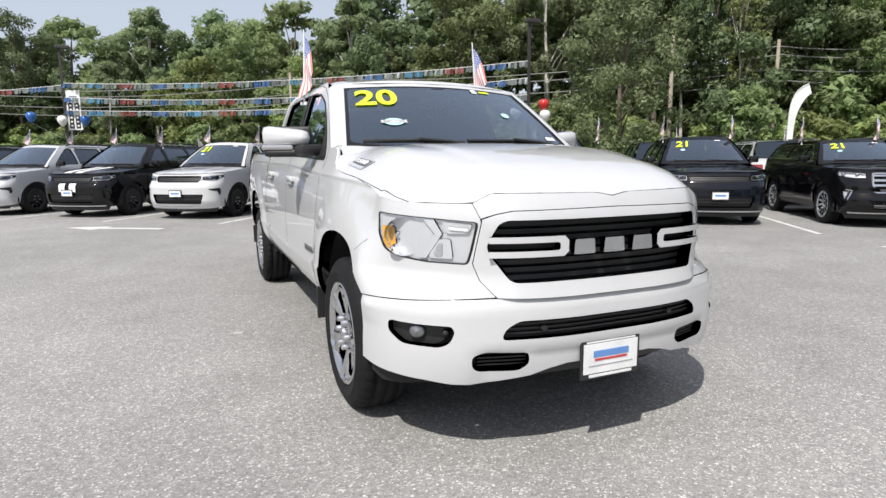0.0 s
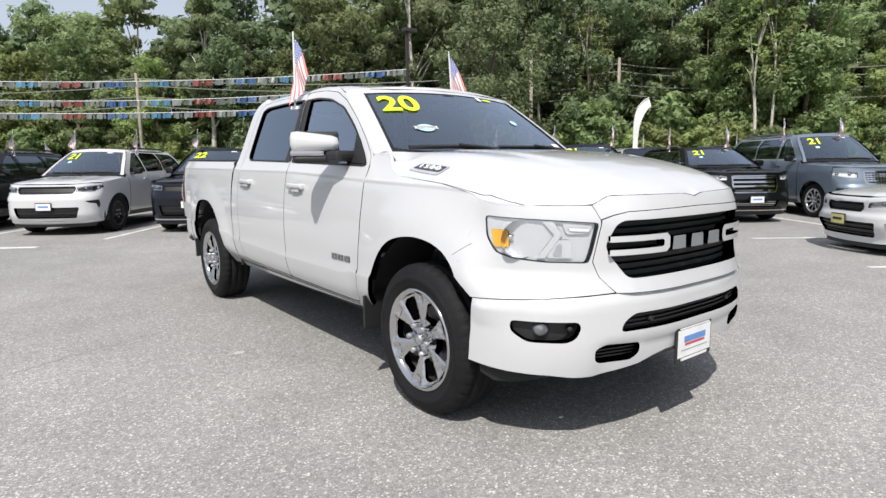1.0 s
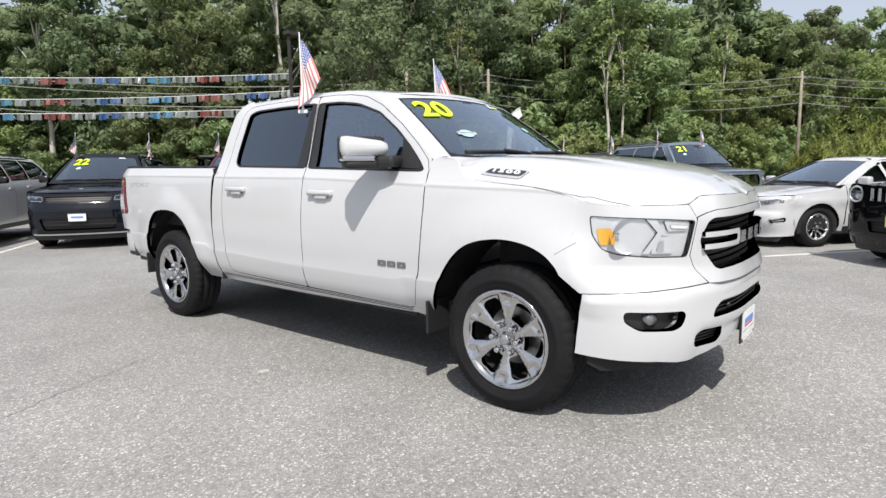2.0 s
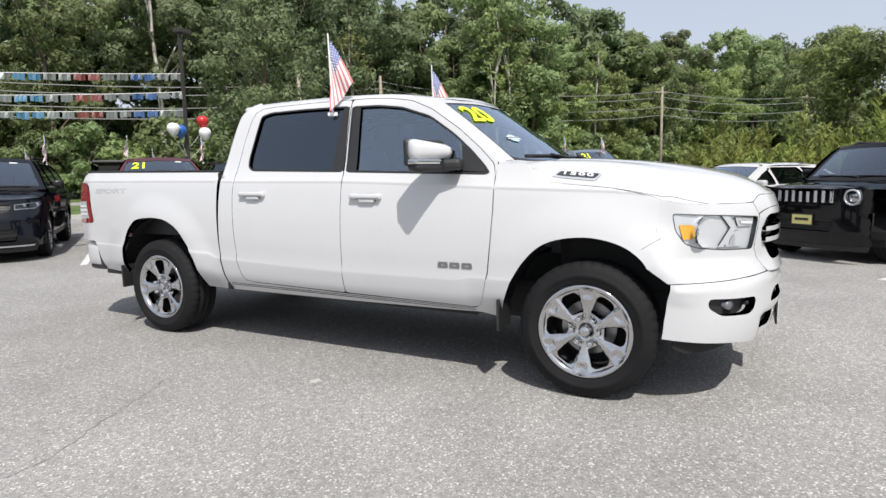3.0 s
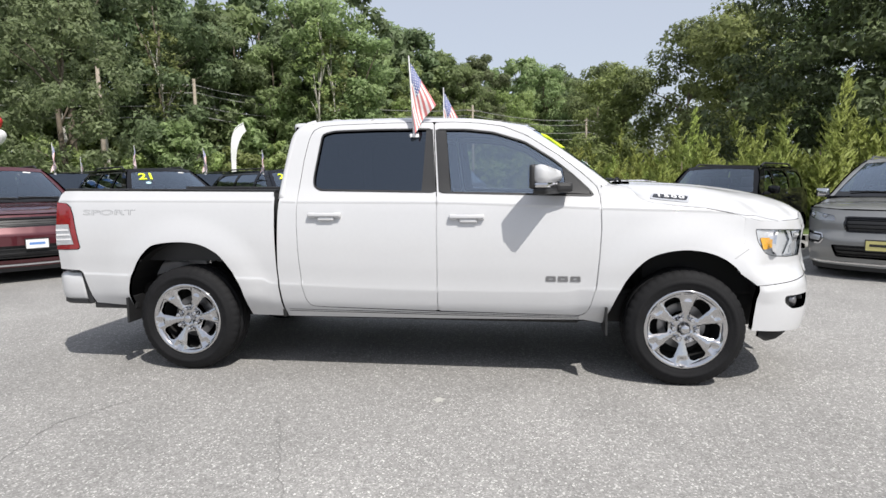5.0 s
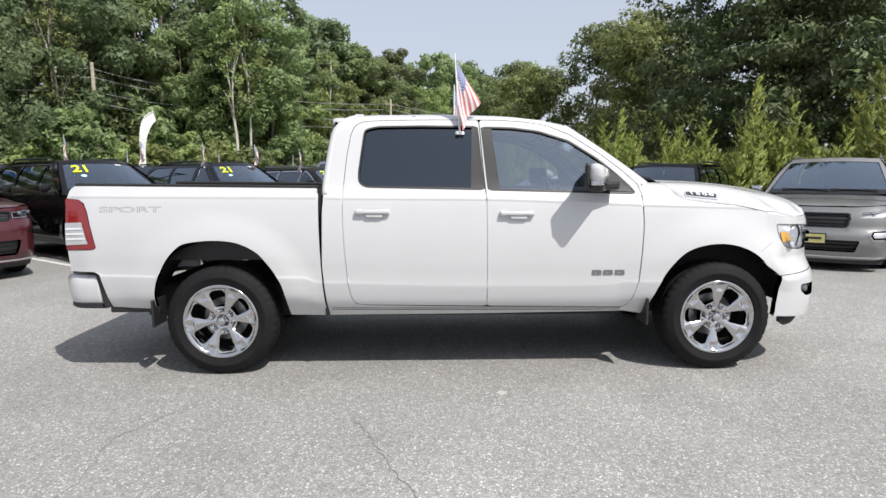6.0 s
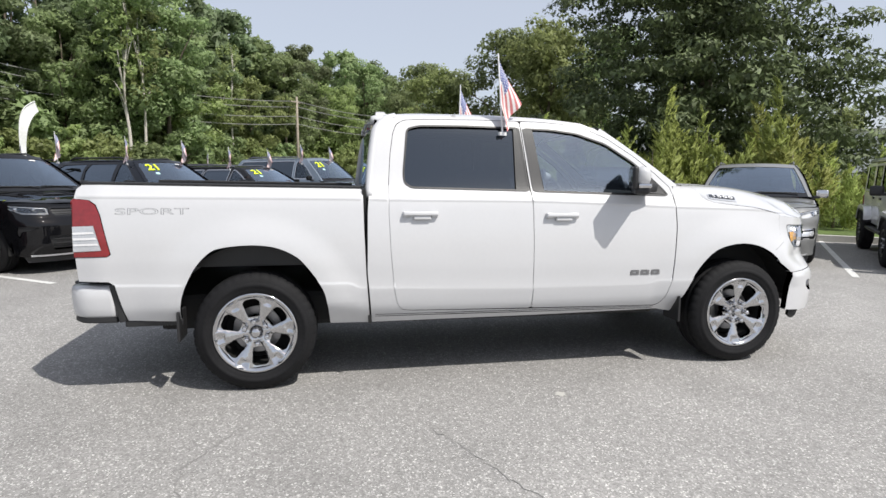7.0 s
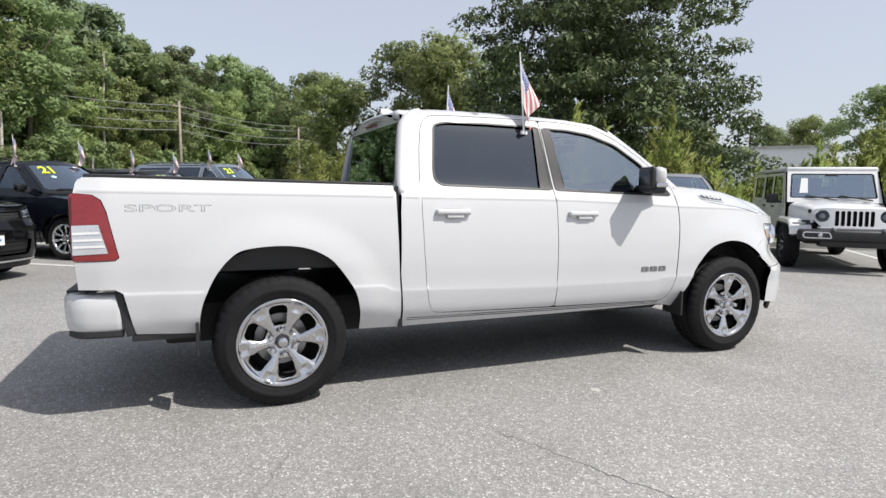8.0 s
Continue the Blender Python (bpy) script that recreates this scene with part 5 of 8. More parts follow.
def car(name, label, category, p, coat, wheels, number="", stripes=False, group="", front_plate=PAPER, dark_roof=False):
    """A parked car that faces -y, with its front axle at y = 0."""
    c = thing(name, label, category, group)
    g = dict(wb=3.04, fo=0.95, ro=1.12, W=0.965, H=1.80, r=0.385, rim=0.262, sill=0.30, hood0=1.02, hood1=1.20, cowl=0.42, wtop=1.18, rtop=3.45, rbase=3.95, belt=1.22, belt2=1.28, roofw=0.64, grille=(0.46, 0.88, 1.02), intake=(0.52, 0.42, 0.60),
             lamp=[(0.55, 0.90), (0.56, 0.99), (0.80, 1.01), (1.05, 1.03), (1.06, 0.98), (0.92, 0.91)], bars="mesh", rails=True, frame=GLOSSBLACK, flare=0.0, trim=None, tail=(0.95, 1.12), boxy=0.0, fog=True, hatch=True)
    g.update(p)
    W, H, fo, wb, ro, r = g["W"], g["H"], g["fo"], g["wb"], g["ro"], g["r"]
    y_end = wb + ro
    low = [(g["sill"] - 0.1, 0.90), (g["sill"], 0.925), (g["sill"] + 0.15, 0.965), (0.62, 0.985), (0.80, 1.0), (g["belt"] - 0.16, 0.99), (g["belt"] - 0.05, 0.965), (g["belt"] + 0.02, 0.935)]
    up = [(g["belt"] - 0.02, 0.945 * W), (g["belt"] + 0.03, 0.925 * W), (H - 0.14, g["roofw"] + 0.05), (H - 0.07, g["roofw"]), (H - 0.03, g["roofw"] - 0.06)]

    def bound(y):
        return spline(YX, np.minimum(y + fo, 1.0)) * (0.5 + 0.5 * spline(YX, np.minimum(y_end - y, 1.0)))

    def hw(y, z):
        x = np.where(z < g["belt"], W * spline(low, z), spline(up, z)) * bound(y)
        for hub in (0, wb):
            d = np.hypot(y - hub, z - r)
            x = x + (0.018 + g["flare"]) * (1 - ease(r + 0.04, r + 0.22, d)) * (z > r)
        return x

    def side(s):
        return lambda q: np.stack((s * hw(q[:, 0], q[:, 1]), q[:, 0], q[:, 1]), 1)

    def front(q):
        u, z = np.abs(q[:, 0]), q[:, 1]
        y = -fo + spline(TY, u) * (1 - 0.5 * g["boxy"]) + 0.10 * ease(0.75, g["hood0"] + 0.08, z) * (1 - g["boxy"]) + 0.10 * ease(0.45, 0.20, z)
        y = y - 0.055 * ease(g["grille"][1] + 0.005, g["grille"][1] - 0.10, z) * (1 - g["boxy"]) * (1 - ease(0.85, 1.1, u))
        x = W * spline(TX, u)
        x = x + (hw(y, z) - x) * ease(0.95, 1.12, u)
        return np.stack((np.sign(q[:, 0]) * x, y, z), 1)

    def rear(q):
        u, z = np.abs(q[:, 0]), q[:, 1]
        y = y_end - spline(TY, u) * 0.6 - 0.12 * ease(0.80, g["belt2"] + 0.05, z) - 0.08 * ease(0.45, 0.25, z)
        x = W * spline(TX, u)
        x = x + (hw(y, z) - x) * ease(0.95, 1.12, u)
        return np.stack((np.sign(q[:, 0]) * x, y, z), 1)

    top = [(-fo, g["hood0"]), (-fo + 0.12, g["hood0"] + 0.045), (-fo + 0.35, g["hood0"] + 0.085), (-0.2, g["hood0"] * 0.45 + g["hood1"] * 0.55 + 0.02), (g["cowl"], g["hood1"])]
    if g["boxy"]:
        top = [(-fo, g["hood0"]), (-fo + 0.08, g["hood0"] + 0.03), (-fo + 0.35, g["hood0"] * 0.8 + g["hood1"] * 0.2 + 0.02), (-0.2, g["hood0"] * 0.5 + g["hood1"] * 0.5 + 0.02), (g["cowl"], g["hood1"])]
    edge_z = lambda y: float(spline(top, y)) - 0.055
    y_front = -fo + 0.44
    yB, yC = wb * 0.50, wb * 0.82
    IN = (0, wb / 2, 0.8)

    def arch(hub, lift=0.055):
        return [(hub + (r + lift) * math.cos(a) * 1.03, r + (r + lift) * math.sin(a) * 1.0) for a in np.linspace(-0.18, math.pi + 0.18, 17)]

    STEP = 0.11
    belt = lambda y: g["belt"] + (g["belt2"] - g["belt"]) * (y - g["cowl"]) / (g["rbase"] - g["cowl"])
    y0 = g["cowl"] + 0.12
    af, ar = arch(0), arch(wb)
    sill = g["sill"]
    for s in (-1, 1):
        SD = side(s)
        fend = [(y_front, edge_z(y_front)), (y_front, max(af[-1][1], 0.5))] + [q for q in af[::-1] if q[0] > y_front + 0.01] + [(y0 - 0.02, sill + 0.02), (y0, belt(y0)), (g["cowl"], edge_z(g["cowl"])), (-0.2, edge_z(-0.2))]
        part("front_wing", skin(fend, SD, STEP, (), 0.03, IN), coat, c)
        for nm, a, b in (("front_door", y0 + 0.008, yB - 0.004), ("rear_door", yB + 0.004, None)):
            if b:
                loop = [(a, sill + 0.10), (b, sill + 0.10), (b, belt(b)), (a, belt(a))]
            else:
                loop = [(a, sill + 0.10), (wb - r - 0.12, sill + 0.10), (wb - r - 0.05, r + 0.22), (yC, r + 0.42), (yC + 0.02, belt(yC)), (a, belt(a))]
            door = part(nm, skin(loop, SD, STEP, (), 0.02, IN), coat, c)
            hy, hz = loop[2][0] - 0.16 if b else yC - 0.20, belt(a) - 0.12
            hx = float(hw(np.array([hy]), np.array([hz]))[0])
            part("door_handle", boxmesh(s * (hx + 0.012), hy, hz, 0.025, 0.19, 0.028, 0.008), coat, door)
        quarter = [(yC + 0.028, belt(yC)), (yC + 0.008, r + 0.42), (wb - r - 0.042, r + 0.22), (wb - r - 0.10, sill + 0.05)] + [q for q in ar[::-1] if q[0] < y_end - 0.32] + [(y_end - 0.30, 0.42), (y_end - 0.28, 0.8), (y_end - 0.32, belt(g["rbase"]))]
        part("rear_wing", skin(quarter, SD, STEP, (), 0.03, IN), coat, c)
        part("sill", skin([(y0, sill), (wb - r - 0.10, sill), (wb - r - 0.10, sill + 0.092), (y0, sill + 0.092)], SD, STEP, (), 0.03, IN), PLASTIC if g["frame"] is GLOSSBLACK else coat, c)
        # greenhouse
        wl = [(y0 - 0.05, belt(y0)), (g["cowl"] + 0.02, g["hood1"])] + [(g["cowl"] + (g["wtop"] - g["cowl"]) * t + 0.0, g["hood1"] + (H - 0.055 - g["hood1"]) * (t + 0.10 * t * (1 - t))) for t in (0.25, 0.5, 0.75, 1.0)]
        rl = [(wb * 0.45, H - 0.035), (wb * 0.75, H - 0.035), (g["rtop"], H - 0.06), (g["rtop"] + 0.45 * (g["rbase"] - g["rtop"]), (H + g["belt2"]) / 2), (g["rbase"], belt(g["rbase"]))]
        f1 = [(y0 + 0.20, belt(y0) + 0.035), (g["cowl"] + 0.62 * (g["wtop"] - g["cowl"]) + 0.16, g["hood1"] + 0.62 * (H - 0.1 - g["hood1"])), (g["wtop"] + 0.13, H - 0.125), (yB - 0.05, H - 0.115), (yB - 0.04, belt(yB) + 0.03)]
        f2 = [(yB + 0.05, belt(yB) + 0.03), (yB + 0.06, H - 0.115), (yC - 0.06, H - 0.12), (yC + 0.02, (H + g["belt2"]) / 2), (yC - 0.02, belt(yC) + 0.03)]
        f3 = [(yC + 0.06, belt(yC) + 0.03), (yC + 0.09, (H + g["belt2"]) / 2 + 0.02), (yC + 0.05, H - 0.12), (g["rtop"] - 0.12, H - 0.14), (g["rtop"] + 0.4 * (g["rbase"] - g["rtop"]) - 0.12, (H + g["belt2"]) / 2), (g["rbase"] - 0.30, belt(g["rbase"]) + 0.03)]
        wins = [rounded(f, 0.03, 3) for f in (f1, f2) + ((f3,) if g["rbase"] - yC > 0.45 else ())]
        part("window_frame", skin(wl + rl, SD, 0.10, wins, 0.02, IN), coat, c)
        for i, w in enumerate(wins):
            pane = part("window_pane", skin(grow(w, 0.002), shifted(SD, -0.01 * s), 0.15, (), 0.0, IN), CARGLASS if i == 0 else TINT, c)
            part("window_trim", skin(grow(w, 0.016), shifted(SD, 0.002 * s), 0.10, (grow(w, -0.006),), 0.008, IN), g["trim"] or GLOSSBLACK, pane)
        mir = part("door_mirror", boxmesh(s * (hw(np.array([y0 + 0.25]), np.array([g["belt"] - 0.05]))[0] + 0.12), y0 + 0.22, g["belt"] + 0.06, 0.19, 0.11, 0.14, 0.035), g.get("mirror", coat), c, smooth=True)
        part("mirror_foot", boxmesh(s * (W - 0.01), y0 + 0.20, g["belt"] + 0.0, 0.12, 0.07, 0.05, 0.015), PLASTIC, mir)
        if g["rails"]:
            xr = g["roofw"] - 0.05
            part("roof_rail", tube([(s * xr, g["wtop"] + 0.25, H - 0.035), (s * xr, g["wtop"] + 0.40, H + 0.015), (s * xr, g["rtop"] - 0.35, H + 0.012), (s * xr, g["rtop"] - 0.18, H - 0.04)], 0.018, 8), SATIN if g["trim"] else PLASTIC, c)
        for hub in (0.0, wb):
            well = lathe([(0.0, r + 0.05), (0.34, r + 0.05), (0.34, 0.0001)], 24)
            bmesh.ops.translate(well, vec=(-W + 0.04 if s < 0 else W - 0.38, hub, r), verts=well.verts)
            bmesh.ops.delete(well, geom=[v for v in well.verts if v.co.z < r - 0.12], context="VERTS")
            part("wheel_arch", well, DARK, c)
        # front lamp
        lp = rounded([(s * u, z) for u, z in g["lamp"]], 0.015, 3)
        part("headlamp", skin(grow(lp, -0.001), front, 0.08, (), 0.0, IN), LENS, c).visible_shadow = False
        lampback = part("lamp_bowl", skin(grow(lp, 0.01), lambda q: front(q) + (0, 0.05, 0), 0.08, (), 0.0, IN), g.get("lampback", GREY), c)
        part("running_light", skin(grow(lp, -0.010), lambda q: front(q) + (0, 0.012, 0), 0.08, (grow(lp, -0.0155),), 0.0, IN), BRIGHT, lampback)
        cu, cz = np.mean([q[0] for q in g["lamp"]]), np.mean([q[1] for q in g["lamp"]])
        for du in ((-0.10, 0.10) if not g.get("round") else (0.0,)):
            rr = 0.036 if not g.get("round") else 0.085
            b = lathe([(-0.01, 0.0001), (-0.004, rr * 0.7), (0.005, rr), (0.04, rr)], 20, "y")
            o = front(np.array([[s * (cu + du), cz]]))[0]
            bmesh.ops.translate(b, vec=(o[0], o[1] + 0.03, o[2]), verts=b.verts)
            part("lamp_lens", b, CHROME, lampback, smooth=True)
            if g.get("round"):
                halo = lathe([(0.012 * math.cos(a), 0.098 + 0.012 * math.sin(a)) for a in np.linspace(0, math.tau, 9)], 28, "y")
                bmesh.ops.translate(halo, vec=(o[0], o[1] - 0.006, o[2]), verts=halo.verts)
                part("lamp_ring", halo, BRIGHT, lampback, "bright lamp ring", smooth=True)
                part("side_marker", skin(rounded([(s * 0.99, 0.88), (s * 1.045, 0.88), (s * 1.045, 0.99), (s * 0.99, 0.99)], 0.01), lambda q: front(q) + (0, -0.006, 0), 0.06, (), 0.02, IN), AMBER, lampback, "amber side marker")
    lampsL = [rounded([(-u, z) for u, z in g["lamp"]], 0.015, 3), rounded([(u, z) for u, z in g["lamp"]], 0.015, 3)]
    gw, g0, g1 = g["grille"]
    iw, i0, i1 = g["intake"]
    gl = rounded([(-gw, g1), (gw, g1), (gw * 1.02, (g0 + g1) / 2), (gw * 0.94, g0), (-gw * 0.94, g0), (-gw * 1.02, (g0 + g1) / 2)], 0.03, 3)
    il = rounded([(-iw * 0.95, i1), (iw * 0.95, i1), (iw * 0.85, i0), (-iw * 0.85, i0)], 0.03, 3)
    holes = [gl, il, *lampsL]
    fl = []
    if g["fog"]:
        for s in (-1, 1):
            fl.append(rounded([(s * u, z) for u, z in g["fogs"]], 0.02, 3) if g.get("fogs") else rounded([(s * 0.76, 0.695), (s * 0.99, 0.715), (s * 1.01, 0.60), (s * 0.97, 0.545), (s * 0.94, 0.64), (s * 0.84, 0.655)], 0.015, 3))
        holes += fl
    tops = [(0.0, g["hood0"]), (0.45, g["hood0"] + 0.0), (0.62, g["hood0"] + 0.012), (0.80, g["hood0"] + 0.025), (1.0, edge_z(y_front) - 0.02), (1.09, edge_z(y_front))]
    nl = tops + [(1.10, 0.8), (1.11, 0.52), (1.06, sill - 0.02), (0.7, sill - 0.05), (0.0, sill - 0.06)]
    nl = nl + [(-u, z) for u, z in nl[-2:0:-1]]
    bump = part("front_bumper", skin(nl, front, 0.07, holes, 0.05, IN), coat, c)
    back = lambda d: (lambda q: front(q) + (0, d, 0))
    part("grille_backing", skin(grow(gl, 0.01), back(0.07), 0.2, (), 0.0, IN), DARK, bump)
    grille_mat = {"mesh": PLASTIC, "chrome": CHROME, "slots": g.get("slot_mat", coat), "net": CHROME}[g["bars"]]
    if g["bars"] == "slots":
        for k in range(8):
            x = -gw + 2 * gw * k / 7
            part("grille_bar", skin([(x - 0.025, g0), (x + 0.025, g0), (x + 0.025, g1), (x - 0.025, g1)], back(0.0), 0.1, (), 0.03, IN), grille_mat, bump)
    else:
        n = 4 if g["bars"] != "net" else 6
        for k in range(n):
            z = g0 + (g1 - g0) * (k + 0.5) / n
            h = (g1 - g0) * (0.10 if g["bars"] == "mesh" else 0.055)
            part("grille_bar", skin([(-gw * 0.98, z - h), (gw * 0.98, z - h), (gw * 0.98, z + h), (-gw * 0.98, z + h)], back(0.02), 0.12, (), 0.03, IN), grille_mat, bump)
        if g["bars"] == "net":
            for k in range(15):
                x = -gw + 2 * gw * (k + 0.5) / 15
                part("grille_rib", skin([(x - 0.012, g0), (x + 0.012, g0), (x + 0.012, g1), (x - 0.012, g1)], back(0.03), 0.12, (), 0.02, IN), SATIN, bump)
    part("grille_frame", skin(grow(gl, 0.012), shifted(front, 0.0), 0.07, (grow(gl, -0.022),), 0.03, IN) if g["bars"] != "slots" else skin(grow(gl, 0.004), back(0.01), 0.07, (grow(gl, -0.008),), 0.03, IN), CHROME if g["bars"] in ("chrome", "net") else GLOSSBLACK, bump)
    part("lower_intake", skin(grow(il, 0.01), back(0.05), 0.15, (), 0.0, IN), PLASTIC, bump)
    for k in range(3):
        z = i0 + (i1 - i0) * (k + 0.6) / 3.4
        part("intake_bar", skin([(-iw * 0.84, z - 0.008), (iw * 0.84, z - 0.008), (iw * 0.84, z + 0.008), (-iw * 0.84, z + 0.008)], back(0.03), 0.15, (), 0.02, IN), g.get("intake_mat", PLASTIC), bump)
    for f in fl:
        recess = part("fog_recess", skin(grow(f, 0.006), back(0.04), 0.1, (), 0.0, IN), PLASTIC, bump)
        if g.get("fogs"):
            part("fog_trim", skin(grow(f, 0.004), back(-0.004), 0.1, (grow(f, -0.014),), 0.012, IN), CHROME, recess, "chrome fog lamp trim")
            part("fog_lamp", skin(grow(f, -0.040), back(0.025), 0.1, (), 0.02, IN), BRIGHT, recess)
    part("chin_spoiler", skin([(-0.9, sill - 0.03), (0.9, sill - 0.03), (0.85, sill - 0.12), (-0.85, sill - 0.12)], back(0.04), 0.2, (), 0.02, IN), PLASTIC, bump)
    if g.get("splitter"):
        part("splitter", skin([(-0.86, sill - 0.005), (0.86, sill - 0.005), (0.84, sill - 0.03), (-0.84, sill - 0.03)], back(-0.012), 0.15, (), 0.03, IN), g["splitter"], bump, "bright lower lip")
    py = float(front(np.array([[0.0, i1 + 0.02]]))[0][1])
    pl = part("front_plate", boxmesh(0, py - 0.014, i1 + 0.015, 0.31, 0.016, 0.165, 0.005), PLASTIC, c)
    part("plate_face", boxmesh(0, py - 0.0235, i1 + 0.015, 0.285, 0.004, 0.130), front_plate, pl)
    part("plate_bar", boxmesh(0, py - 0.0270, i1 + 0.02, 0.20, 0.002, 0.035), BLUE if front_plate is PAPER else PLASTIC, pl)
    # bonnet
    hx = lambda y: 0.945 * W * float(bound(np.array([y]))[0])
    ys = np.linspace(-fo + 0.10, g["cowl"], 8)
    fr = [(W * float(spline(TX, u)) * 0.97, -fo + float(spline(TY, u)) * (1 - 0.5 * g["boxy"]) + 0.10 * (1 - g["boxy"])) for u in (0.0, 0.2, 0.4, 0.6, 0.75)]
    right = fr + [(hx(y), y) for y in ys if y > fr[-1][1] + 0.08] + [(hx(g["cowl"]) * 0.6, g["cowl"] - 0.09), (0.0, g["cowl"] - 0.14)]
    hl = right + [(-x, y) for x, y in right[-2:0:-1]]

    def hz(q):
        x, y = np.abs(q[:, 0]), q[:, 1]
        z = spline(top, y - 0.06)
        k = x / (0.945 * W * bound(y))
        return np.stack((q[:, 0], y, z - 0.05 * np.clip(k, 0, 1.2) ** 4 - 0.008 * ease(0.35, 0.45, x) * (1 - ease(0.5, 0.7, x))), 1)

    bon = part("bonnet", skin(hl, hz, 0.10, (), 0.03, (0, 0, 0)), coat, c)
    if g.get("vent"):
        part("bonnet_vent", skin([(-0.17, -0.10), (0.17, -0.10), (0.14, -0.02), (-0.14, -0.02)], lambda q: hz(q) + (0, 0, 0.004), 0.1, (), 0.0, (0, 0, 0)), PLASTIC, bon, "black bonnet vent")
    if stripes:
        for x0 in (-0.24, 0.06):
            part("stripe", skin([(x0, -fo + 0.15), (x0 + 0.18, -fo + 0.15), (x0 + 0.18, g["cowl"] - 0.15), (x0, g["cowl"] - 0.15)], lambda q: hz(q) + (0, 0, 0.004), 0.12, (), 0.0, (0, 0, 0)), PAPER, bon, "white racing stripe")
            part("stripe", skin([(x0, 0.62), (x0 + 0.18, 0.62), (x0 + 0.18, g0 - 0.03), (x0, g0 - 0.03)], lambda q: front(q) + (0, -0.014, 0), 0.06, (), 0.0, IN), PAPER, bump, "white racing stripe")
    # glass, roof, tail
    def screen(q):
        a, b = q[:, 0], q[:, 1]
        x = a * (0.885 * W + (g["roofw"] - 0.03 - 0.885 * W) * b)
        y = g["cowl"] - 0.14 + (g["wtop"] - g["cowl"] + 0.04) * b + a * a * 0.16 * (1 - 0.4 * b)
        z = g["hood1"] - 0.01 + (H - 0.035 - g["hood1"]) * (b + 0.12 * b * (1 - b)) - a * a * 0.03 * b
        return np.stack((x, y, z), 1)

    sq = [(-1, 0), (-1, 1), (1, 1), (1, 0)]
    wq = [(-0.98, 0), (-0.96, 0.94), (0.96, 0.94), (0.98, 0)]
    ws = part("windscreen", skin(wq, screen, 0.14, (), 0.0, IN), WIND, c)
    part("screen_border", skin(wq, shifted(screen, 0.002), 0.12, (rounded([(-0.95, 0.11), (-0.925, 0.915), (0.925, 0.915), (0.95, 0.11)], 0.05),), 0.0, IN), GLOSSBLACK, ws)
    rim_coat = GLOSSBLACK if dark_roof else coat
    part("roof_header", skin([(-1.06, 0.925), (1.06, 0.925), (1.06, 1.06), (-1.06, 1.06)], shifted(screen, 0.003), 0.1, (), 0.0, IN), rim_coat, c)
    for s in (-1, 1):
        part("screen_pillar", skin([(s * 0.965, 0.0), (s * 1.05, 0.0), (s * 1.06, 0.95), (s * 0.945, 0.95)], shifted(screen, 0.003), 0.1, (), 0.0, IN), rim_coat, c)
    if number:
        part("year_sticker", lettering(number, 0.20, lambda q: shifted(screen, 0.008)(np.stack((-0.55 + q[:, 0] / 0.75, 0.72 + q[:, 1] / 0.85), 1)), 0.002, spread=1.15), YELLOW, ws, "yellow-green year sticker")
        part("seal_sticker", skin([(0.05 * math.cos(math.tau * i / 16), 0.035 * math.sin(math.tau * i / 16)) for i in range(16)], lambda q: shifted(screen, 0.006)(np.stack((-0.55 + q[:, 0] / 0.75, 0.50 + q[:, 1] / 0.85), 1)), 0.1, (), 0.0, IN), STICKERBLUE, ws)
        part("paper_sticker", skin([(-0.07, -0.015), (0.07, -0.015), (0.07, 0.015), (-0.07, 0.015)], lambda q: shifted(screen, 0.006)(np.stack((0.55 + q[:, 0] / 0.75, 0.88 + q[:, 1] / 0.85), 1)), 0.1, (), 0.0, IN), PAPER, ws)
    part("wiper", merge(*[tube([screen(np.array([[a, 0.09]]))[0] + (0, -0.015, 0.02), screen(np.array([[b, 0.075]]))[0] + (0, -0.015, 0.02)], 0.010, 6) for a, b in ((-0.75, 0.05), (0.08, 0.8))]), PLASTIC, ws)
    rw = g["roofw"]

    def rz(q):
        x, y = q[:, 0], q[:, 1]
        e = np.clip((y - g["wtop"]) / max(g["rtop"] - g["wtop"], 0.1), 0, 1)
        return np.stack((x, y, H - 0.030 * (x / rw) ** 2 - 0.035 * (2 * e - 1) ** 4 - 0.03 * np.clip((np.abs(x) - rw + 0.07) / 0.07, 0, 1) ** 2), 1)

    rloop = [(-rw, g["wtop"] + 0.06), (0, g["wtop"] - 0.08), (rw, g["wtop"] + 0.06), (rw, g["rtop"]), (0, g["rtop"] + 0.06), (-rw, g["rtop"])]
    roof = part("roof_panel", skin(rloop, rz, 0.12, (), 0.02, IN), GLOSSBLACK if dark_roof else coat, c)
    if g.get("sunroof"):
        part("sunroof", skin(rounded([(-0.46, g["wtop"] + 0.04), (0.46, g["wtop"] + 0.04), (0.46, g["wtop"] + 0.75), (-0.46, g["wtop"] + 0.75)], 0.05), lambda q: rz(q) + (0, 0, 0.012), 0.12, (), 0.012, IN), GLOSSBLACK, roof, "black glass sunroof")

    def backlight(q):
        a, b = q[:, 0], q[:, 1]
        x = a * (0.90 * W * 0.9 + (rw - 0.04 - 0.81 * W) * b)
        y = g["rbase"] + 0.05 + (g["rtop"] - g["rbase"]) * b - a * a * 0.08
        return np.stack((x, y, belt(g["rbase"]) + (H - 0.05 - belt(g["rbase"])) * b), 1)

    part("rear_window", skin(sq, backlight, 0.15, (), 0.0, IN), TINT, c)
    tz0, tz1 = g["tail"]
    tl = [rounded([(s * 0.62, tz0), (s * 0.62, tz1), (s * 1.05, tz1), (s * 1.05, tz0)], 0.03, 3) for s in (-1, 1)]
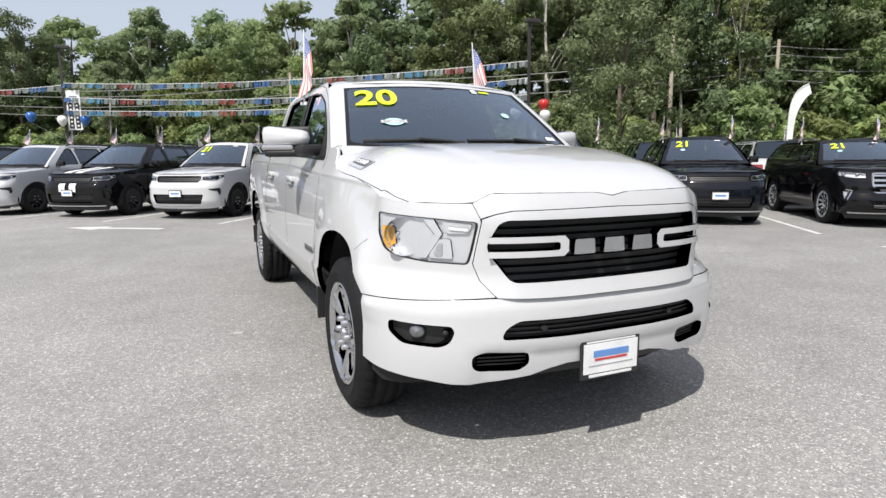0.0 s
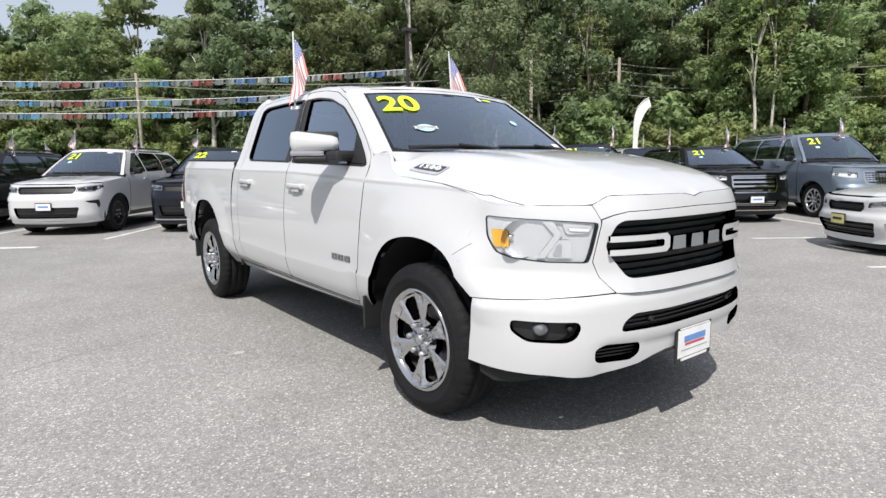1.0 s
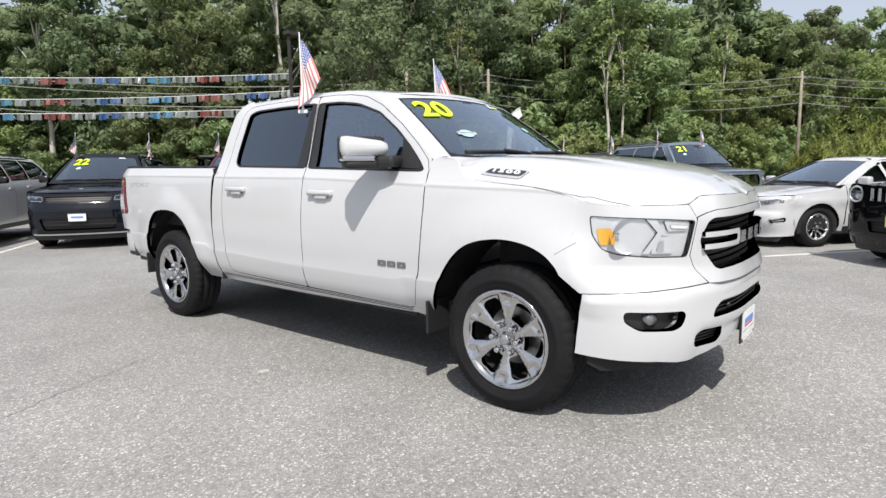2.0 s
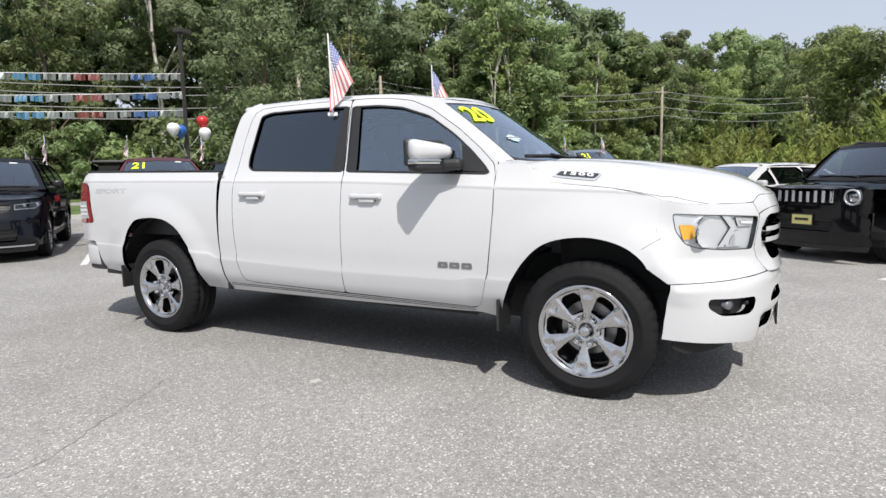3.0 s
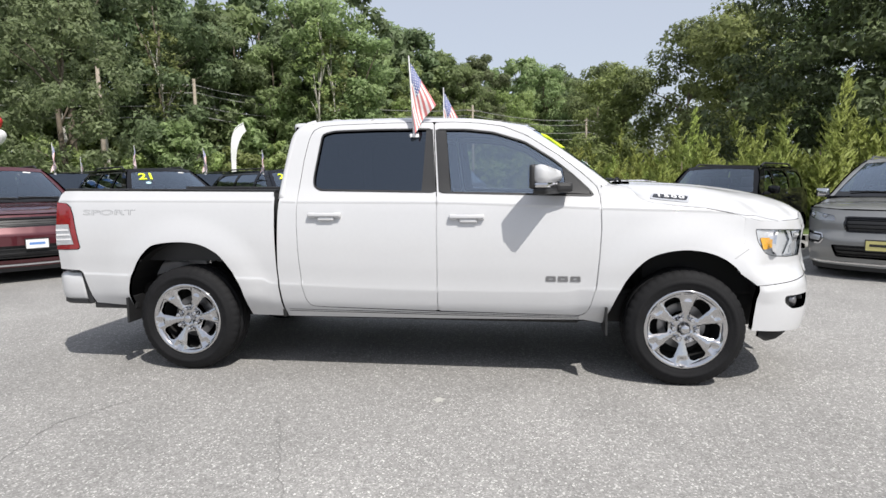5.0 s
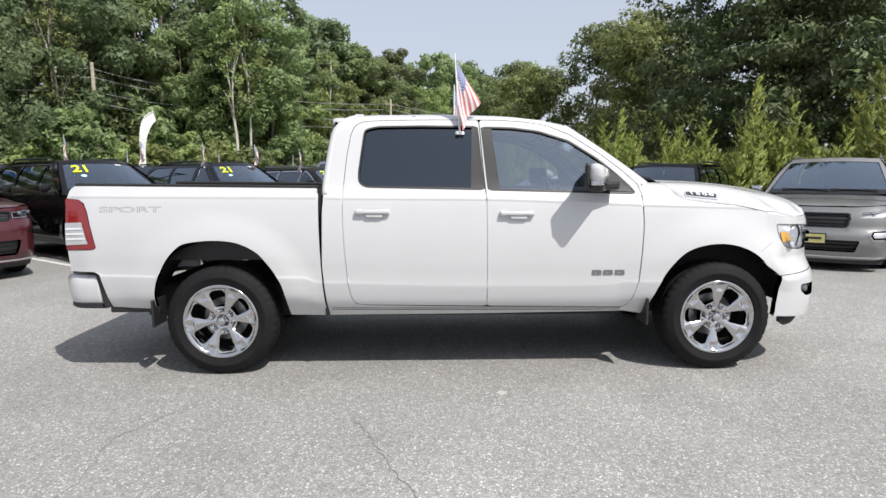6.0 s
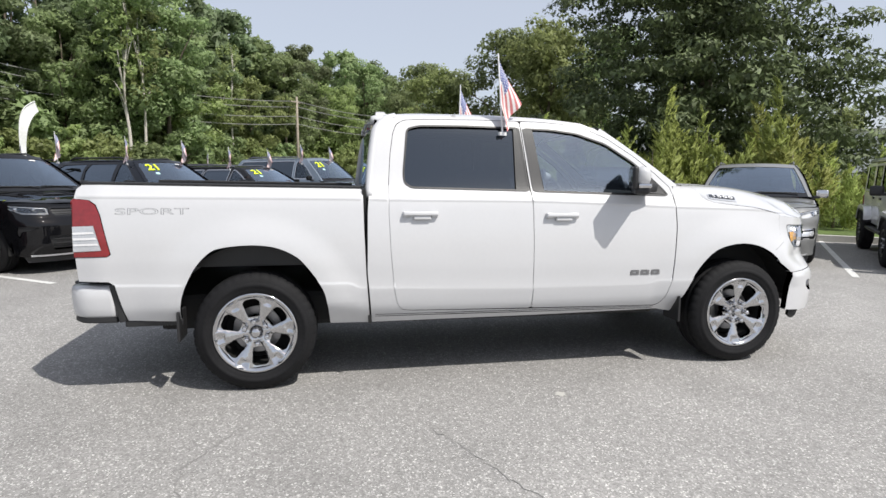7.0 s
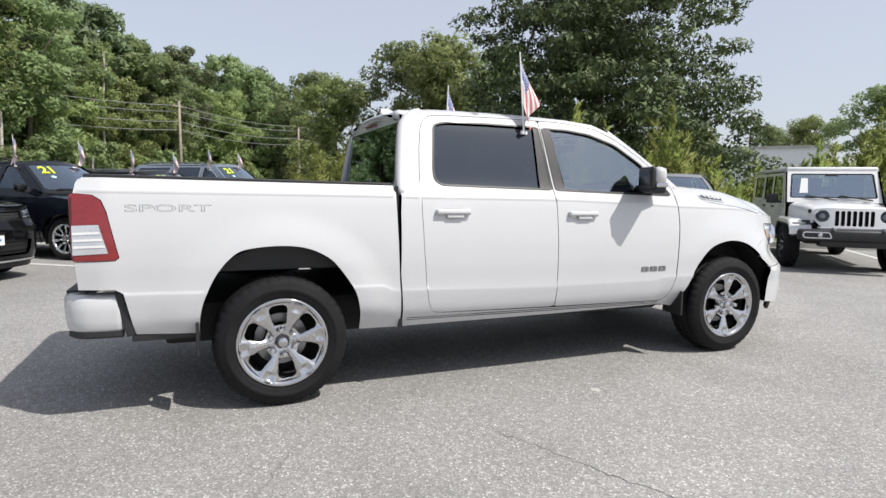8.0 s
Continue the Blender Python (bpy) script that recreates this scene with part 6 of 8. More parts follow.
    bl = [(0.0, belt(g["rbase"])), (0.9, belt(g["rbase"])), (1.05, belt(g["rbase"]) - 0.02), (1.06, 0.7), (1.06, 0.42), (0.0, 0.36)]
    bl = bl + [(-u, z) for u, z in bl[-2:0:-1]]
    tg = part("tail_panel", skin(bl, rear, 0.10, tl, 0.04, IN), coat, c)
    for t in tl:
        part("tail_lamp", skin(t, rear, 0.1, (), 0.0, IN), REDLENS, c)
    yr = float(rear(np.array([[0.0, 0.86]]))[0][1])
    part("rear_plate", boxmesh(0, yr + 0.01, 0.86, 0.31, 0.01, 0.155, 0.003), PAPER, tg)
    part("rear_skirt", boxmesh(0, y_end - 0.20, 0.42, 1.5, 0.20, 0.18, 0.04), PLASTIC, c)
    # inside and below
    part("underbody", boxmesh(0, wb / 2, sill + 0.10, 1.5 * W, wb + fo * 0.9, 0.16, 0.03), DARK, c)
    part("engine_bay", boxmesh(0, -0.15, 0.60 * g["hood0"], 1.25 * W, 0.9, 0.46 * g["hood0"], 0.05), DARK, c)
    part("dashboard", boxmesh(0, g["cowl"] + 0.28, g["hood1"] - 0.13, 1.5 * W, 0.5, 0.2, 0.06), CABIN, c, smooth=True)
    for x in (-0.40, 0.40):
        for y in (g["wtop"] + 0.25, g["wtop"] + 1.15):
            st = part("seat", boxmesh(x, y, 0.95, 0.50, 0.14, 0.62, 0.05), CABIN, c, smooth=True)
            part("headrest", boxmesh(x, y + 0.04, 1.36 + 0.06 * (H - 1.7), 0.26, 0.10, 0.17, 0.04), CABIN, st, smooth=True)
    wh = copy_thing(wheels, Matrix())
    off = g.get("track", -0.025)
    fit_wheels(c, wh, [(-W - off, 0.0, r, 7), (-W - off, wb, r, 31), (W + off, 0.0, r, 0), (W + off, wb, r, 50)], r / wheels["radius"])
    return c


def car_wheel(r, rim, spokes, hole, face):
    w = wheel(r, rim, 0.24, spokes, hole, face, tread=False, lugs=5, nuts=SATIN)
    w["radius"] = r
    return w


pattern = [car_wheel(0.385, 0.262, 10, (0.34, 0.86, 0.17, 0.20), BLACKWHEEL), car_wheel(0.385, 0.262, 10, (0.34, 0.86, 0.17, 0.20), SILVERWHEEL), car_wheel(0.345, 0.222, 10, (0.34, 0.86, 0.17, 0.20), SILVERWHEEL), car_wheel(0.40, 0.225, 5, (0.40, 0.80, 0.40, 0.38), BLACKWHEEL)]
WB, WS, WSMALL, WOFF = pattern

DURANGO = dict(grille=(0.575, 0.845, 0.985), intake=(0.70, 0.36, 0.575), lamp=[(0.595, 0.872), (0.60, 0.972), (0.80, 0.990), (1.03, 1.010), (1.06, 0.962), (0.90, 0.880)], lampback=GLOSSBLACK, mirror=GLOSSBLACK, splitter=BRIGHT, vent=True)
ACADIA = dict(wb=2.86, fo=0.98, ro=1.07, W=0.96, H=1.70, hood0=1.06, hood1=1.20, grille=(0.50, 0.66, 1.02), intake=(0.55, 0.36, 0.50), bars="chrome", splitter=CHROME, fogs=[(0.80, 0.70), (0.98, 0.72), (0.96, 0.50), (0.90, 0.49)], lamp=[(0.60, 0.93), (0.60, 1.01), (0.80, 1.03), (1.04, 1.04), (1.03, 0.97), (0.80, 0.93)], trim=CHROME, intake_mat=CHROME, lampback=PAPER)
NAVIGATOR = dict(wb=3.11, fo=1.00, ro=1.22, W=1.015, H=2.0, hood0=1.14, hood1=1.30, cowl=0.48, wtop=1.22, rtop=3.75, rbase=4.15, belt=1.32, belt2=1.36, roofw=0.70, grille=(0.50, 0.80, 1.08), intake=(0.55, 0.46, 0.62), bars="net", lamp=[(0.62, 0.94), (0.62, 1.06), (0.82, 1.08), (1.05, 1.08), (1.05, 0.99), (0.82, 0.95)], trim=CHROME, r=0.40, lampback=PAPER, mirror=GLOSSBLACK)
SEDAN = dict(wb=2.70, fo=0.88, ro=1.05, W=0.90, H=1.44, r=0.325, sill=0.22, hood0=0.80, hood1=0.98, cowl=0.38, wtop=1.28, rtop=2.75, rbase=3.45, belt=0.98, belt2=1.05, roofw=0.58, grille=(0.42, 0.60, 0.72), intake=(0.72, 0.25, 0.46), fogs=[(0.80, 0.46), (1.0, 0.49), (1.0, 0.43), (0.82, 0.38)], lamp=[(0.50, 0.66), (0.52, 0.73), (0.80, 0.77), (1.06, 0.82), (1.05, 0.76), (0.80, 0.69)], rails=False, tail=(0.78, 0.90), lampback=PAPER)
BOXY = dict(wb=2.57, fo=0.82, ro=0.84, W=0.90, H=1.69, r=0.345, sill=0.30, hood0=1.03, hood1=1.13, cowl=0.36, wtop=0.88, rtop=2.95, rbase=3.20, belt=1.16, belt2=1.20, roofw=0.66, grille=(0.42, 0.84, 1.00), intake=(0.50, 0.44, 0.58), bars="slots", slot_mat=BRIGHT, lampback=BRIGHT, round=True, lamp=[(0.60, 0.83), (0.57, 0.92), (0.60, 1.01), (0.70, 1.03), (0.80, 1.01), (0.83, 0.92), (0.80, 0.83), (0.70, 0.81)], boxy=1.0, flare=0.02, tail=(0.90, 1.10))
VAN = dict(sunroof=True, wb=3.09, fo=0.98, ro=1.10, W=1.0, H=1.75, r=0.355, sill=0.24, hood0=0.96, hood1=1.14, cowl=0.22, wtop=1.30, rtop=3.55, rbase=3.95, belt=1.12, belt2=1.18, roofw=0.70, grille=(0.42, 0.66, 0.88), intake=(0.60, 0.30, 0.48), lamp=[(0.54, 0.81), (0.57, 0.885), (0.80, 0.92), (1.03, 0.955), (1.03, 0.87), (0.80, 0.815)], rails=True, trim=CHROME, lampback=PAPER, mirror=CHROME, splitter=CHROME, fogs=[(0.70, 0.63), (0.97, 0.65), (1.0, 0.56), (0.95, 0.49), (0.72, 0.48), (0.67, 0.55)])

U1, V1 = Vector((0.815, -0.579, 0)), Vector((0.579, 0.815, 0))
ROW1 = Vector((-1.30, 12.3, 0))
TURN1 = -math.degrees(math.atan2(0.579, 0.815))
spot1 = lambda k, back=0.0: (ROW1 + U1 * 2.87 * k + V1 * back)


def park(c, at, turn):
    c.matrix_world = pose(at.x, at.y, 0, 0, 0, turn)
    return c


def offroad(label, coat, flare_coat, group, top_coat=PLASTIC):
    """The boxy off-road car: upright screen in a painted frame, slotted grille, separate flares, black bumper."""
    c = thing("off_road_car", label, "off-road car", group)
    IN = (0, 1.5, 0.9)
    # bonnet, with its sides, as a loft of sections along y
    bm = bmesh.new()
    rings = []
    for y, w, zt, zl in ((-0.66, 0.60, 1.075, 0.86), (-0.60, 0.62, 1.120, 0.84), (-0.20, 0.66, 1.165, 0.80), (0.20, 0.71, 1.195, 0.80), (0.46, 0.745, 1.205, 0.80)):
        pr = [(-w, zl), (-w, zt - 0.13), (-w + 0.02, zt - 0.07), (-w + 0.09, zt - 0.025), (-w * 0.55, zt), (-w * 0.5, zt + 0.018), (0, zt + 0.026), (w * 0.5, zt + 0.018), (w * 0.55, zt), (w - 0.09, zt - 0.025), (w - 0.02, zt - 0.07), (w, zt - 0.13), (w, zl)]
        rings.append([bm.verts.new((x, y, z)) for x, z in pr])
    for a, b in zip(rings, rings[1:]):
        for k in range(len(a) - 1):
            bm.faces.new((a[k], b[k], b[k + 1], a[k + 1]))
    bmesh.ops.recalc_face_normals(bm, faces=bm.faces)
    bonnet = part("bonnet", bm, coat, c, smooth=True)
    # grille panel with seven slots and two round lamps
    face = lambda q: np.stack((q[:, 0], -0.70 + 0.06 * np.abs(q[:, 0] / 0.6) ** 3 + 0.10 * np.clip(q[:, 1] - 0.86, 0, 1) ** 1.2, q[:, 1]), 1)
    slots = [rounded([(x - 0.029, 0.805), (x + 0.029, 0.805), (x + 0.029, 1.060), (x - 0.029, 1.060)], 0.018, 3) for x in np.linspace(-0.258, 0.258, 7)]
    ring = lambda s, r: [(s * 0.465 + r * math.cos(math.tau * i / 24), 0.968 + r * math.sin(math.tau * i / 24)) for i in range(24)]
    panel = rounded([(-0.46, 0.765), (0.46, 0.765), (0.60, 0.90), (0.625, 1.00), (0.585, 1.085), (0.45, 1.105), (-0.45, 1.105), (-0.585, 1.085), (-0.625, 1.00), (-0.60, 0.90)], 0.05, 3)
    grille = part("grille_panel", skin(panel, face, 0.06, (*slots, ring(-1, 0.098), ring(1, 0.098)), 0.05, IN), coat, c, "painted grille panel with seven slots")
    part("grille_backing", boxmesh(0, -0.60, 0.92, 1.05, 0.02, 0.30), DARK, grille)
    for s in (-1, 1):
        y = float(face(np.array([[s * 0.465, 0.968]]))[0][1])
        lamp_bowl = lathe([(0.05, 0.0001), (0.045, 0.05), (0.015, 0.088), (-0.004, 0.096), (-0.008, 0.100), (0.03, 0.102)], 28, "y")
        bmesh.ops.translate(lamp_bowl, vec=(s * 0.465, y, 0.968), verts=lamp_bowl.verts)
        hl = part("headlamp", lamp_bowl, GLOSSBLACK, c, smooth=True)
        pro = lathe([(-0.004, 0.0001), (0.0, 0.03), (0.012, 0.045), (0.05, 0.048)], 20, "y")
        bmesh.ops.translate(pro, vec=(s * 0.465, y, 0.968), verts=pro.verts)
        part("projector", pro, SATIN, hl, smooth=True)
        lens_pts = ring(s, 0.096)
        part("lamp_lens", skin(lens_pts, lambda q: face(q) + (0, -0.004, 0), 0.08, (), 0.0, IN), LENS, hl).visible_shadow = False
        # wings and flares
        part("inner_wing", boxmesh(s * 0.66, -0.05, 0.84, 0.16, 1.02, 0.10, 0.02), PLASTIC, c)
        for hub in (0.0, 3.0):
            fb = bmesh.new()
            prof = [(0.60, 0.0), (0.90, -0.004), (0.935, -0.025), (0.94, -0.085), (0.90, -0.090), (0.60, -0.05)]
            path = [(hub - 0.62, 0.66), (hub - 0.58, 0.80), (hub - 0.44, 0.905), (hub + 0.40, 0.925), (hub + 0.54, 0.80), (hub + 0.62, 0.58)]
            path = rounded(path, 0.13, 5)[4:-4]
            rr = [[fb.verts.new((s * x, y, z + d)) for x, d in prof] for y, z in path]
            for a, b in zip(rr, rr[1:]):
                for k in range(len(prof)):
                    fb.faces.new((a[k], a[(k + 1) % len(prof)], b[(k + 1) % len(prof)], b[k]))
            fb.faces.new(rr[0]), fb.faces.new(rr[-1][::-1])
            bmesh.ops.recalc_face_normals(fb, faces=fb.faces)
            fl = part("wheel_flare", fb, flare_coat, c)
            lb = bmesh.new()
            rr = [[lb.verts.new((s * x, y * 1.0, z - 0.085 + d)) for x, d in ((0.58, -0.02), (0.925, -0.005), (0.925, -0.035), (0.58, -0.05))] for y, z in path]
            for a, b in zip(rr, rr[1:]):
                for k in range(4):
                    lb.faces.new((a[k], a[(k + 1) % 4], b[(k + 1) % 4], b[k]))
            bmesh.ops.recalc_face_normals(lb, faces=lb.faces)
            part("arch_liner", lb, PLASTIC, fl)
        part("signal_lamp", boxmesh(s * 0.80, -0.595, 0.835, 0.20, 0.03, 0.035, 0.008), GREY, c)
        part("bonnet_latch", boxmesh(s * 0.625, -0.50, 1.045, 0.035, 0.10, 0.07, 0.012), PLASTIC, bonnet)
        # tub, doors, windows
        side = lambda q, s=s: np.stack((s * (0.81 - 0.055 * np.clip(q[:, 1] - 1.16, 0, 1) ** 1.1 - 0.03 * np.clip(0.85 - q[:, 1], 0, 1)), q[:, 0], q[:, 1]), 1)
        part("cowl_panel", skin([(0.40, 0.56), (0.60, 0.56), (0.60, 1.19), (0.46, 1.20), (0.40, 1.14)], side, 0.1, (), 0.03, IN), coat, c)
        for nm, a, b in (("front_door", 0.61, 1.60), ("rear_door", 1.612, 2.44)):
            top = [(b, 1.75), (a + (0.20 if nm == "front_door" else 0.0), 1.75)]
            win = rounded([(a + 0.10, 1.215), (b - 0.06, 1.215), (b - 0.06, 1.70), (a + (0.245 if nm == "front_door" else 0.06), 1.70)], 0.03, 3)
            door = part(nm, skin([(a, 0.58), (b, 0.58), (b, 1.18), *top, (a, 1.18)], side, 0.1, (win,), 0.03, IN), coat, c)
            part("window_pane", skin(grow(win, 0.002), shifted(side, -0.012 * s), 0.2, (), 0.0, IN), CARGLASS if nm == "front_door" else TINT, door)
            part("door_handle", boxmesh(s * 0.82, b - 0.13, 1.08, 0.03, 0.17, 0.035, 0.008), PLASTIC, door)
            part("hinge", boxmesh(s * 0.81, a + 0.02, 0.98, 0.02, 0.08, 0.05, 0.008), coat, door)
        part("rear_quarter", skin([(2.452, 0.60), (3.66, 0.62), (3.66, 1.18), (2.452, 1.18)], side, 0.12, (), 0.03, IN), coat, c)
        hw_win = rounded([(2.58, 1.24), (3.46, 1.24), (3.42, 1.70), (2.58, 1.70)], 0.04, 3)
        top_side = part("hard_top_side", skin([(2.452, 1.19), (3.66, 1.19), (3.60, 1.77), (2.452, 1.77)], side, 0.12, (hw_win,), 0.03, IN), top_coat, c, "hard top")
        part("window_pane", skin(grow(hw_win, 0.002), shifted(side, -0.01 * s), 0.2, (), 0.0, IN), TINT, top_side)
        mir = part("door_mirror", boxmesh(s * 0.965, 0.80, 1.245, 0.21, 0.10, 0.18, 0.04), PLASTIC, c, smooth=True)
        part("mirror_foot", boxmesh(s * 0.84, 0.78, 1.185, 0.14, 0.06, 0.05, 0.015), PLASTIC, mir)
        part("side_step", boxmesh(s * 0.84, 1.5, 0.50, 0.14, 1.75, 0.05, 0.02), PLASTIC, c)
        part("tail_lamp", boxmesh(s * 0.76, 3.70, 0.98, 0.13, 0.06, 0.26, 0.02), REDLENS, c)
        # corners of the bumper
        part("screen_post", skin([(0.46, 1.19), (0.60, 1.19), (0.83, 1.76), (0.74, 1.78)], lambda q, s=s: side(q) + (-0.004 * s, 0, 0), 0.1, (), 0.03, IN), coat, c)
    # windscreen in its frame
    scr = lambda q: np.stack((q[:, 0] * (0.805 - 0.045 * q[:, 1]), 0.50 + 0.25 * q[:, 1], 1.195 + 0.595 * q[:, 1]), 1)
    hole = rounded([(-0.90, 0.12), (0.90, 0.12), (0.89, 0.90), (-0.89, 0.90)], 0.06, 4)
    frame_ring = part("screen_frame", skin([(-1.0, -0.02), (1.0, -0.02), (1.0, 1.0), (-1.0, 1.0)], scr, 0.12, (hole,), 0.05, IN), coat, c)
    ws = part("windscreen", skin(grow(hole, 0.004), lambda q: scr(q) + (0, 0.015, 0), 0.2, (), 0.0, IN), PALEGLASS, c)
    part("screen_border", skin(grow(hole, 0.003), lambda q: scr(q) + (0, 0.011, 0), 0.1, (grow(hole, -0.035),), 0.0, IN), GLOSSBLACK, ws)
    part("paper_sticker", skin([(-0.70, 0.28), (-0.52, 0.28), (-0.52, 0.75), (-0.66, 0.75)], lambda q: scr(q) + (0, 0.006, 0), 0.2, (), 0.0, IN), PAPER, ws, "white price sheet")
    part("mirror_mount", boxmesh(0, 0.74, 1.69, 0.22, 0.04, 0.08, 0.01), PLASTIC, ws)
    for x in (-0.42, 0.28):
        part("wiper", tube([scr(np.array([[x + 0.50, 0.06]]))[0] + (0, -0.03, 0), scr(np.array([[x - 0.15, 0.20]]))[0] + (0, -0.025, 0)], 0.013, 6), DARK, ws)
    part("roof", boxmesh(0, 2.18, 1.815, 1.52, 2.88, 0.085, 0.035), top_coat, c, "hard top roof", smooth=True)
    # bumper, plate beam, rear and underside
    bar = part("bumper_bar", boxmesh(0, -0.86, 0.655, 1.74, 0.22, 0.19, 0.05), PLASTIC, c, "black bumper bar", smooth=True)
    part("bumper_skid", boxmesh(0, -0.80, 0.52, 1.10, 0.22, 0.13, 0.04), PLASTIC, bar, smooth=True)
    part("beam_cover", boxmesh(0, -0.77, 0.765, 1.10, 0.16, 0.04, 0.015), GREY, bar)
    for s in (-1, 1):
        bez = rounded([(s * 0.38, 0.60), (s * 0.80, 0.60), (s * 0.83, 0.66), (s * 0.80, 0.715), (s * 0.42, 0.71)], 0.03, 3)
        flatb = lambda q: np.stack((q[:, 0], -0.975 + 0 * q[:, 0], q[:, 1]), 1)
        part("fog_bezel", skin(bez, flatb, 0.1, (grow(bez, -0.018),), 0.015, IN), BRIGHT, bar, "bright fog lamp surround")
        fog = lathe([(-0.012, 0.0001), (-0.006, 0.03), (0.01, 0.042), (0.03, 0.044)], 18, "y")
        bmesh.ops.translate(fog, vec=(s * 0.56, -0.975, 0.655), verts=fog.verts)
        part("fog_lamp", fog, CHROME, bar, smooth=True)
        part("tow_hook", boxmesh(s * 0.36, -0.93, 0.765, 0.04, 0.14, 0.05, 0.015), GREY, bar)
    part("tailgate", boxmesh(0, 3.665, 0.90, 1.30, 0.05, 0.56, 0.02), coat, c)
    part("rear_window", boxmesh(0, 3.625, 1.48, 1.22, 0.02, 0.46, 0.005), GLOSSBLACK, c)
    part("rear_bumper", boxmesh(0, 3.78, 0.60, 1.60, 0.20, 0.18, 0.04), PLASTIC, c, smooth=True)
    part("underbody", boxmesh(0, 1.5, 0.56, 1.40, 4.2, 0.16, 0.03), DARK, c)
    part("dashboard", boxmesh(0, 0.85, 1.10, 1.40, 0.30, 0.2, 0.05), CABIN, c, smooth=True)
    for x in (-0.36, 0.36):
        for y in (1.55, 2.45):
            st = part("seat", boxmesh(x, y, 1.0, 0.48, 0.14, 0.62, 0.05), CABIN, c, smooth=True)
            part("headrest", boxmesh(x, y + 0.04, 1.42, 0.25, 0.10, 0.17, 0.04), CABIN, st, smooth=True)
    wh = copy_thing(WOFF, Matrix())
    fit_wheels(c, wh, [(-0.93, 0.0, 0.40, 7), (-0.93, 3.0, 0.40, 31), (0.93, 0.0, 0.40, 0), (0.93, 3.0, 0.40, 50)])
    return c


ROWG = "cars parked in the lot's rows"
SUVS = [(-3, BLACK, "black SUV with dark wheels parked nose out in a row", WB, "", False), (-2, SILVER, "silver SUV with black wheels parked nose out in a row", WB, "", False), (-1, BLACK, "black SUV with white racing stripes and black wheels", WB, "", True),
        (0, WHITE, "white SUV with black grille and black wheels", WB, "21", False), (1, NAVY, "dark blue SUV with chrome trim and a year sticker", WS, "22", False), (2, MAROON, "maroon SUV with a black grille and a year sticker", WB, "21", False),
        (3, BLACK, "black SUV with black wheels and a year sticker", WB, "21", False), (4, NAVY, "dark blue SUV with silver wheels and a year sticker", WS, "21", False)]
OFF = {1: (-0.12, 0.2), 2: (-0.15, 0.15), 3: (-0.37, 0.05), 4: (0.03, 0.35)}
for k, coat, label, wh, num, st in SUVS:
    park(car("suv", label, "SUV", DURANGO, coat, wh, num, st, ROWG), spot1(k) + U1 * OFF.get(k, (0, 0))[0] + V1 * OFF.get(k, (0, 0))[1], TURN1)
park(car("suv", "black SUV with a broad chrome grille and silver wheels", "SUV", ACADIA, BLACK, WS, "21", group=ROWG), spot1(5.08, 0.30), TURN1)
park(car("suv", "large slate-blue SUV with a chrome mesh grille", "SUV", NAVIGATOR, SLATE, WS, "21", group=ROWG), spot1(6.13, 0.45), TURN1)
# second row, seen over the first
for k, kind, coat, label, wh in ((-2, DURANGO, BLACK, "black SUV parked behind the front row", WB), (-0.9, DURANGO, BLACK, "black SUV parked behind the front row", WB), (0.6, None, BLACK, "black off-road car with a hard top", WOFF), (1.7, None, BLACK, "black off-road car with a hard top", WOFF),
                                 (2.7, DURANGO, BLACK, "black SUV parked behind the front row", WB), (3.95, DURANGO, NAVY, "dark SUV parked behind the front row", WB), (5.05, DURANGO, WHITE, "white SUV parked behind the front row", WB), (6.2, DURANGO, BLACK, "black SUV parked behind the front row", WB)):
    made = car("suv", label, "SUV", kind, coat, wh, group=ROWG) if kind is DURANGO else offroad(label, coat, PLASTIC, ROWG)
    park(made, spot1(k, 8.9), TURN1 + 180)

U2, V2 = Vector((0.776, -0.63, 0)), Vector((0.63, 0.776, 0))
ROW2 = Vector((2.5, -6.5, 0))
TURN2 = -129.1
spot2 = lambda k, back=0.0: (ROW2 + V2 * 2.86 * k + U2 * back)
park(offroad("white off-road car with black bumper and slotted grille", CLEANWHITE, CLEANWHITE, ROWG, CLEANWHITE), spot2(0), TURN2 - 1.0)
park(car("minivan", "grey minivan with chrome trim and a dark grille", "minivan", VAN, CERAMIC, WSMALL, group=ROWG, front_plate=PLATEYELLOW), spot2(1), TURN2)
park(car("small_suv", "black boxy small SUV with round lamps and a slotted grille", "SUV", BOXY, BLACK, WSMALL, group=ROWG, front_plate=PLATEYELLOW), spot2(2), TURN2)
park(car("sedan", "white sedan with black grille and a yellow plate", "car", SEDAN, WHITE, WSMALL, group=ROWG, front_plate=PLATEYELLOW), spot2(3), TURN2)
for w in pattern:
    for o in (*w.children_recursive, w):
        bpy.data.objects.remove(o)


# ---- flags on the cars ----
FLAGRED, FLAGWHITE, FLAGBLUE = surface("flag_red", (0.60, 0.20, 0.20), 0.8, fine=(90, 0.1)), surface("flag_white", (0.80, 0.78, 0.77), 0.8, fine=(90, 0.1)), surface("flag_blue", (0.11, 0.14, 0.32), 0.8, fine=(90, 0.1))


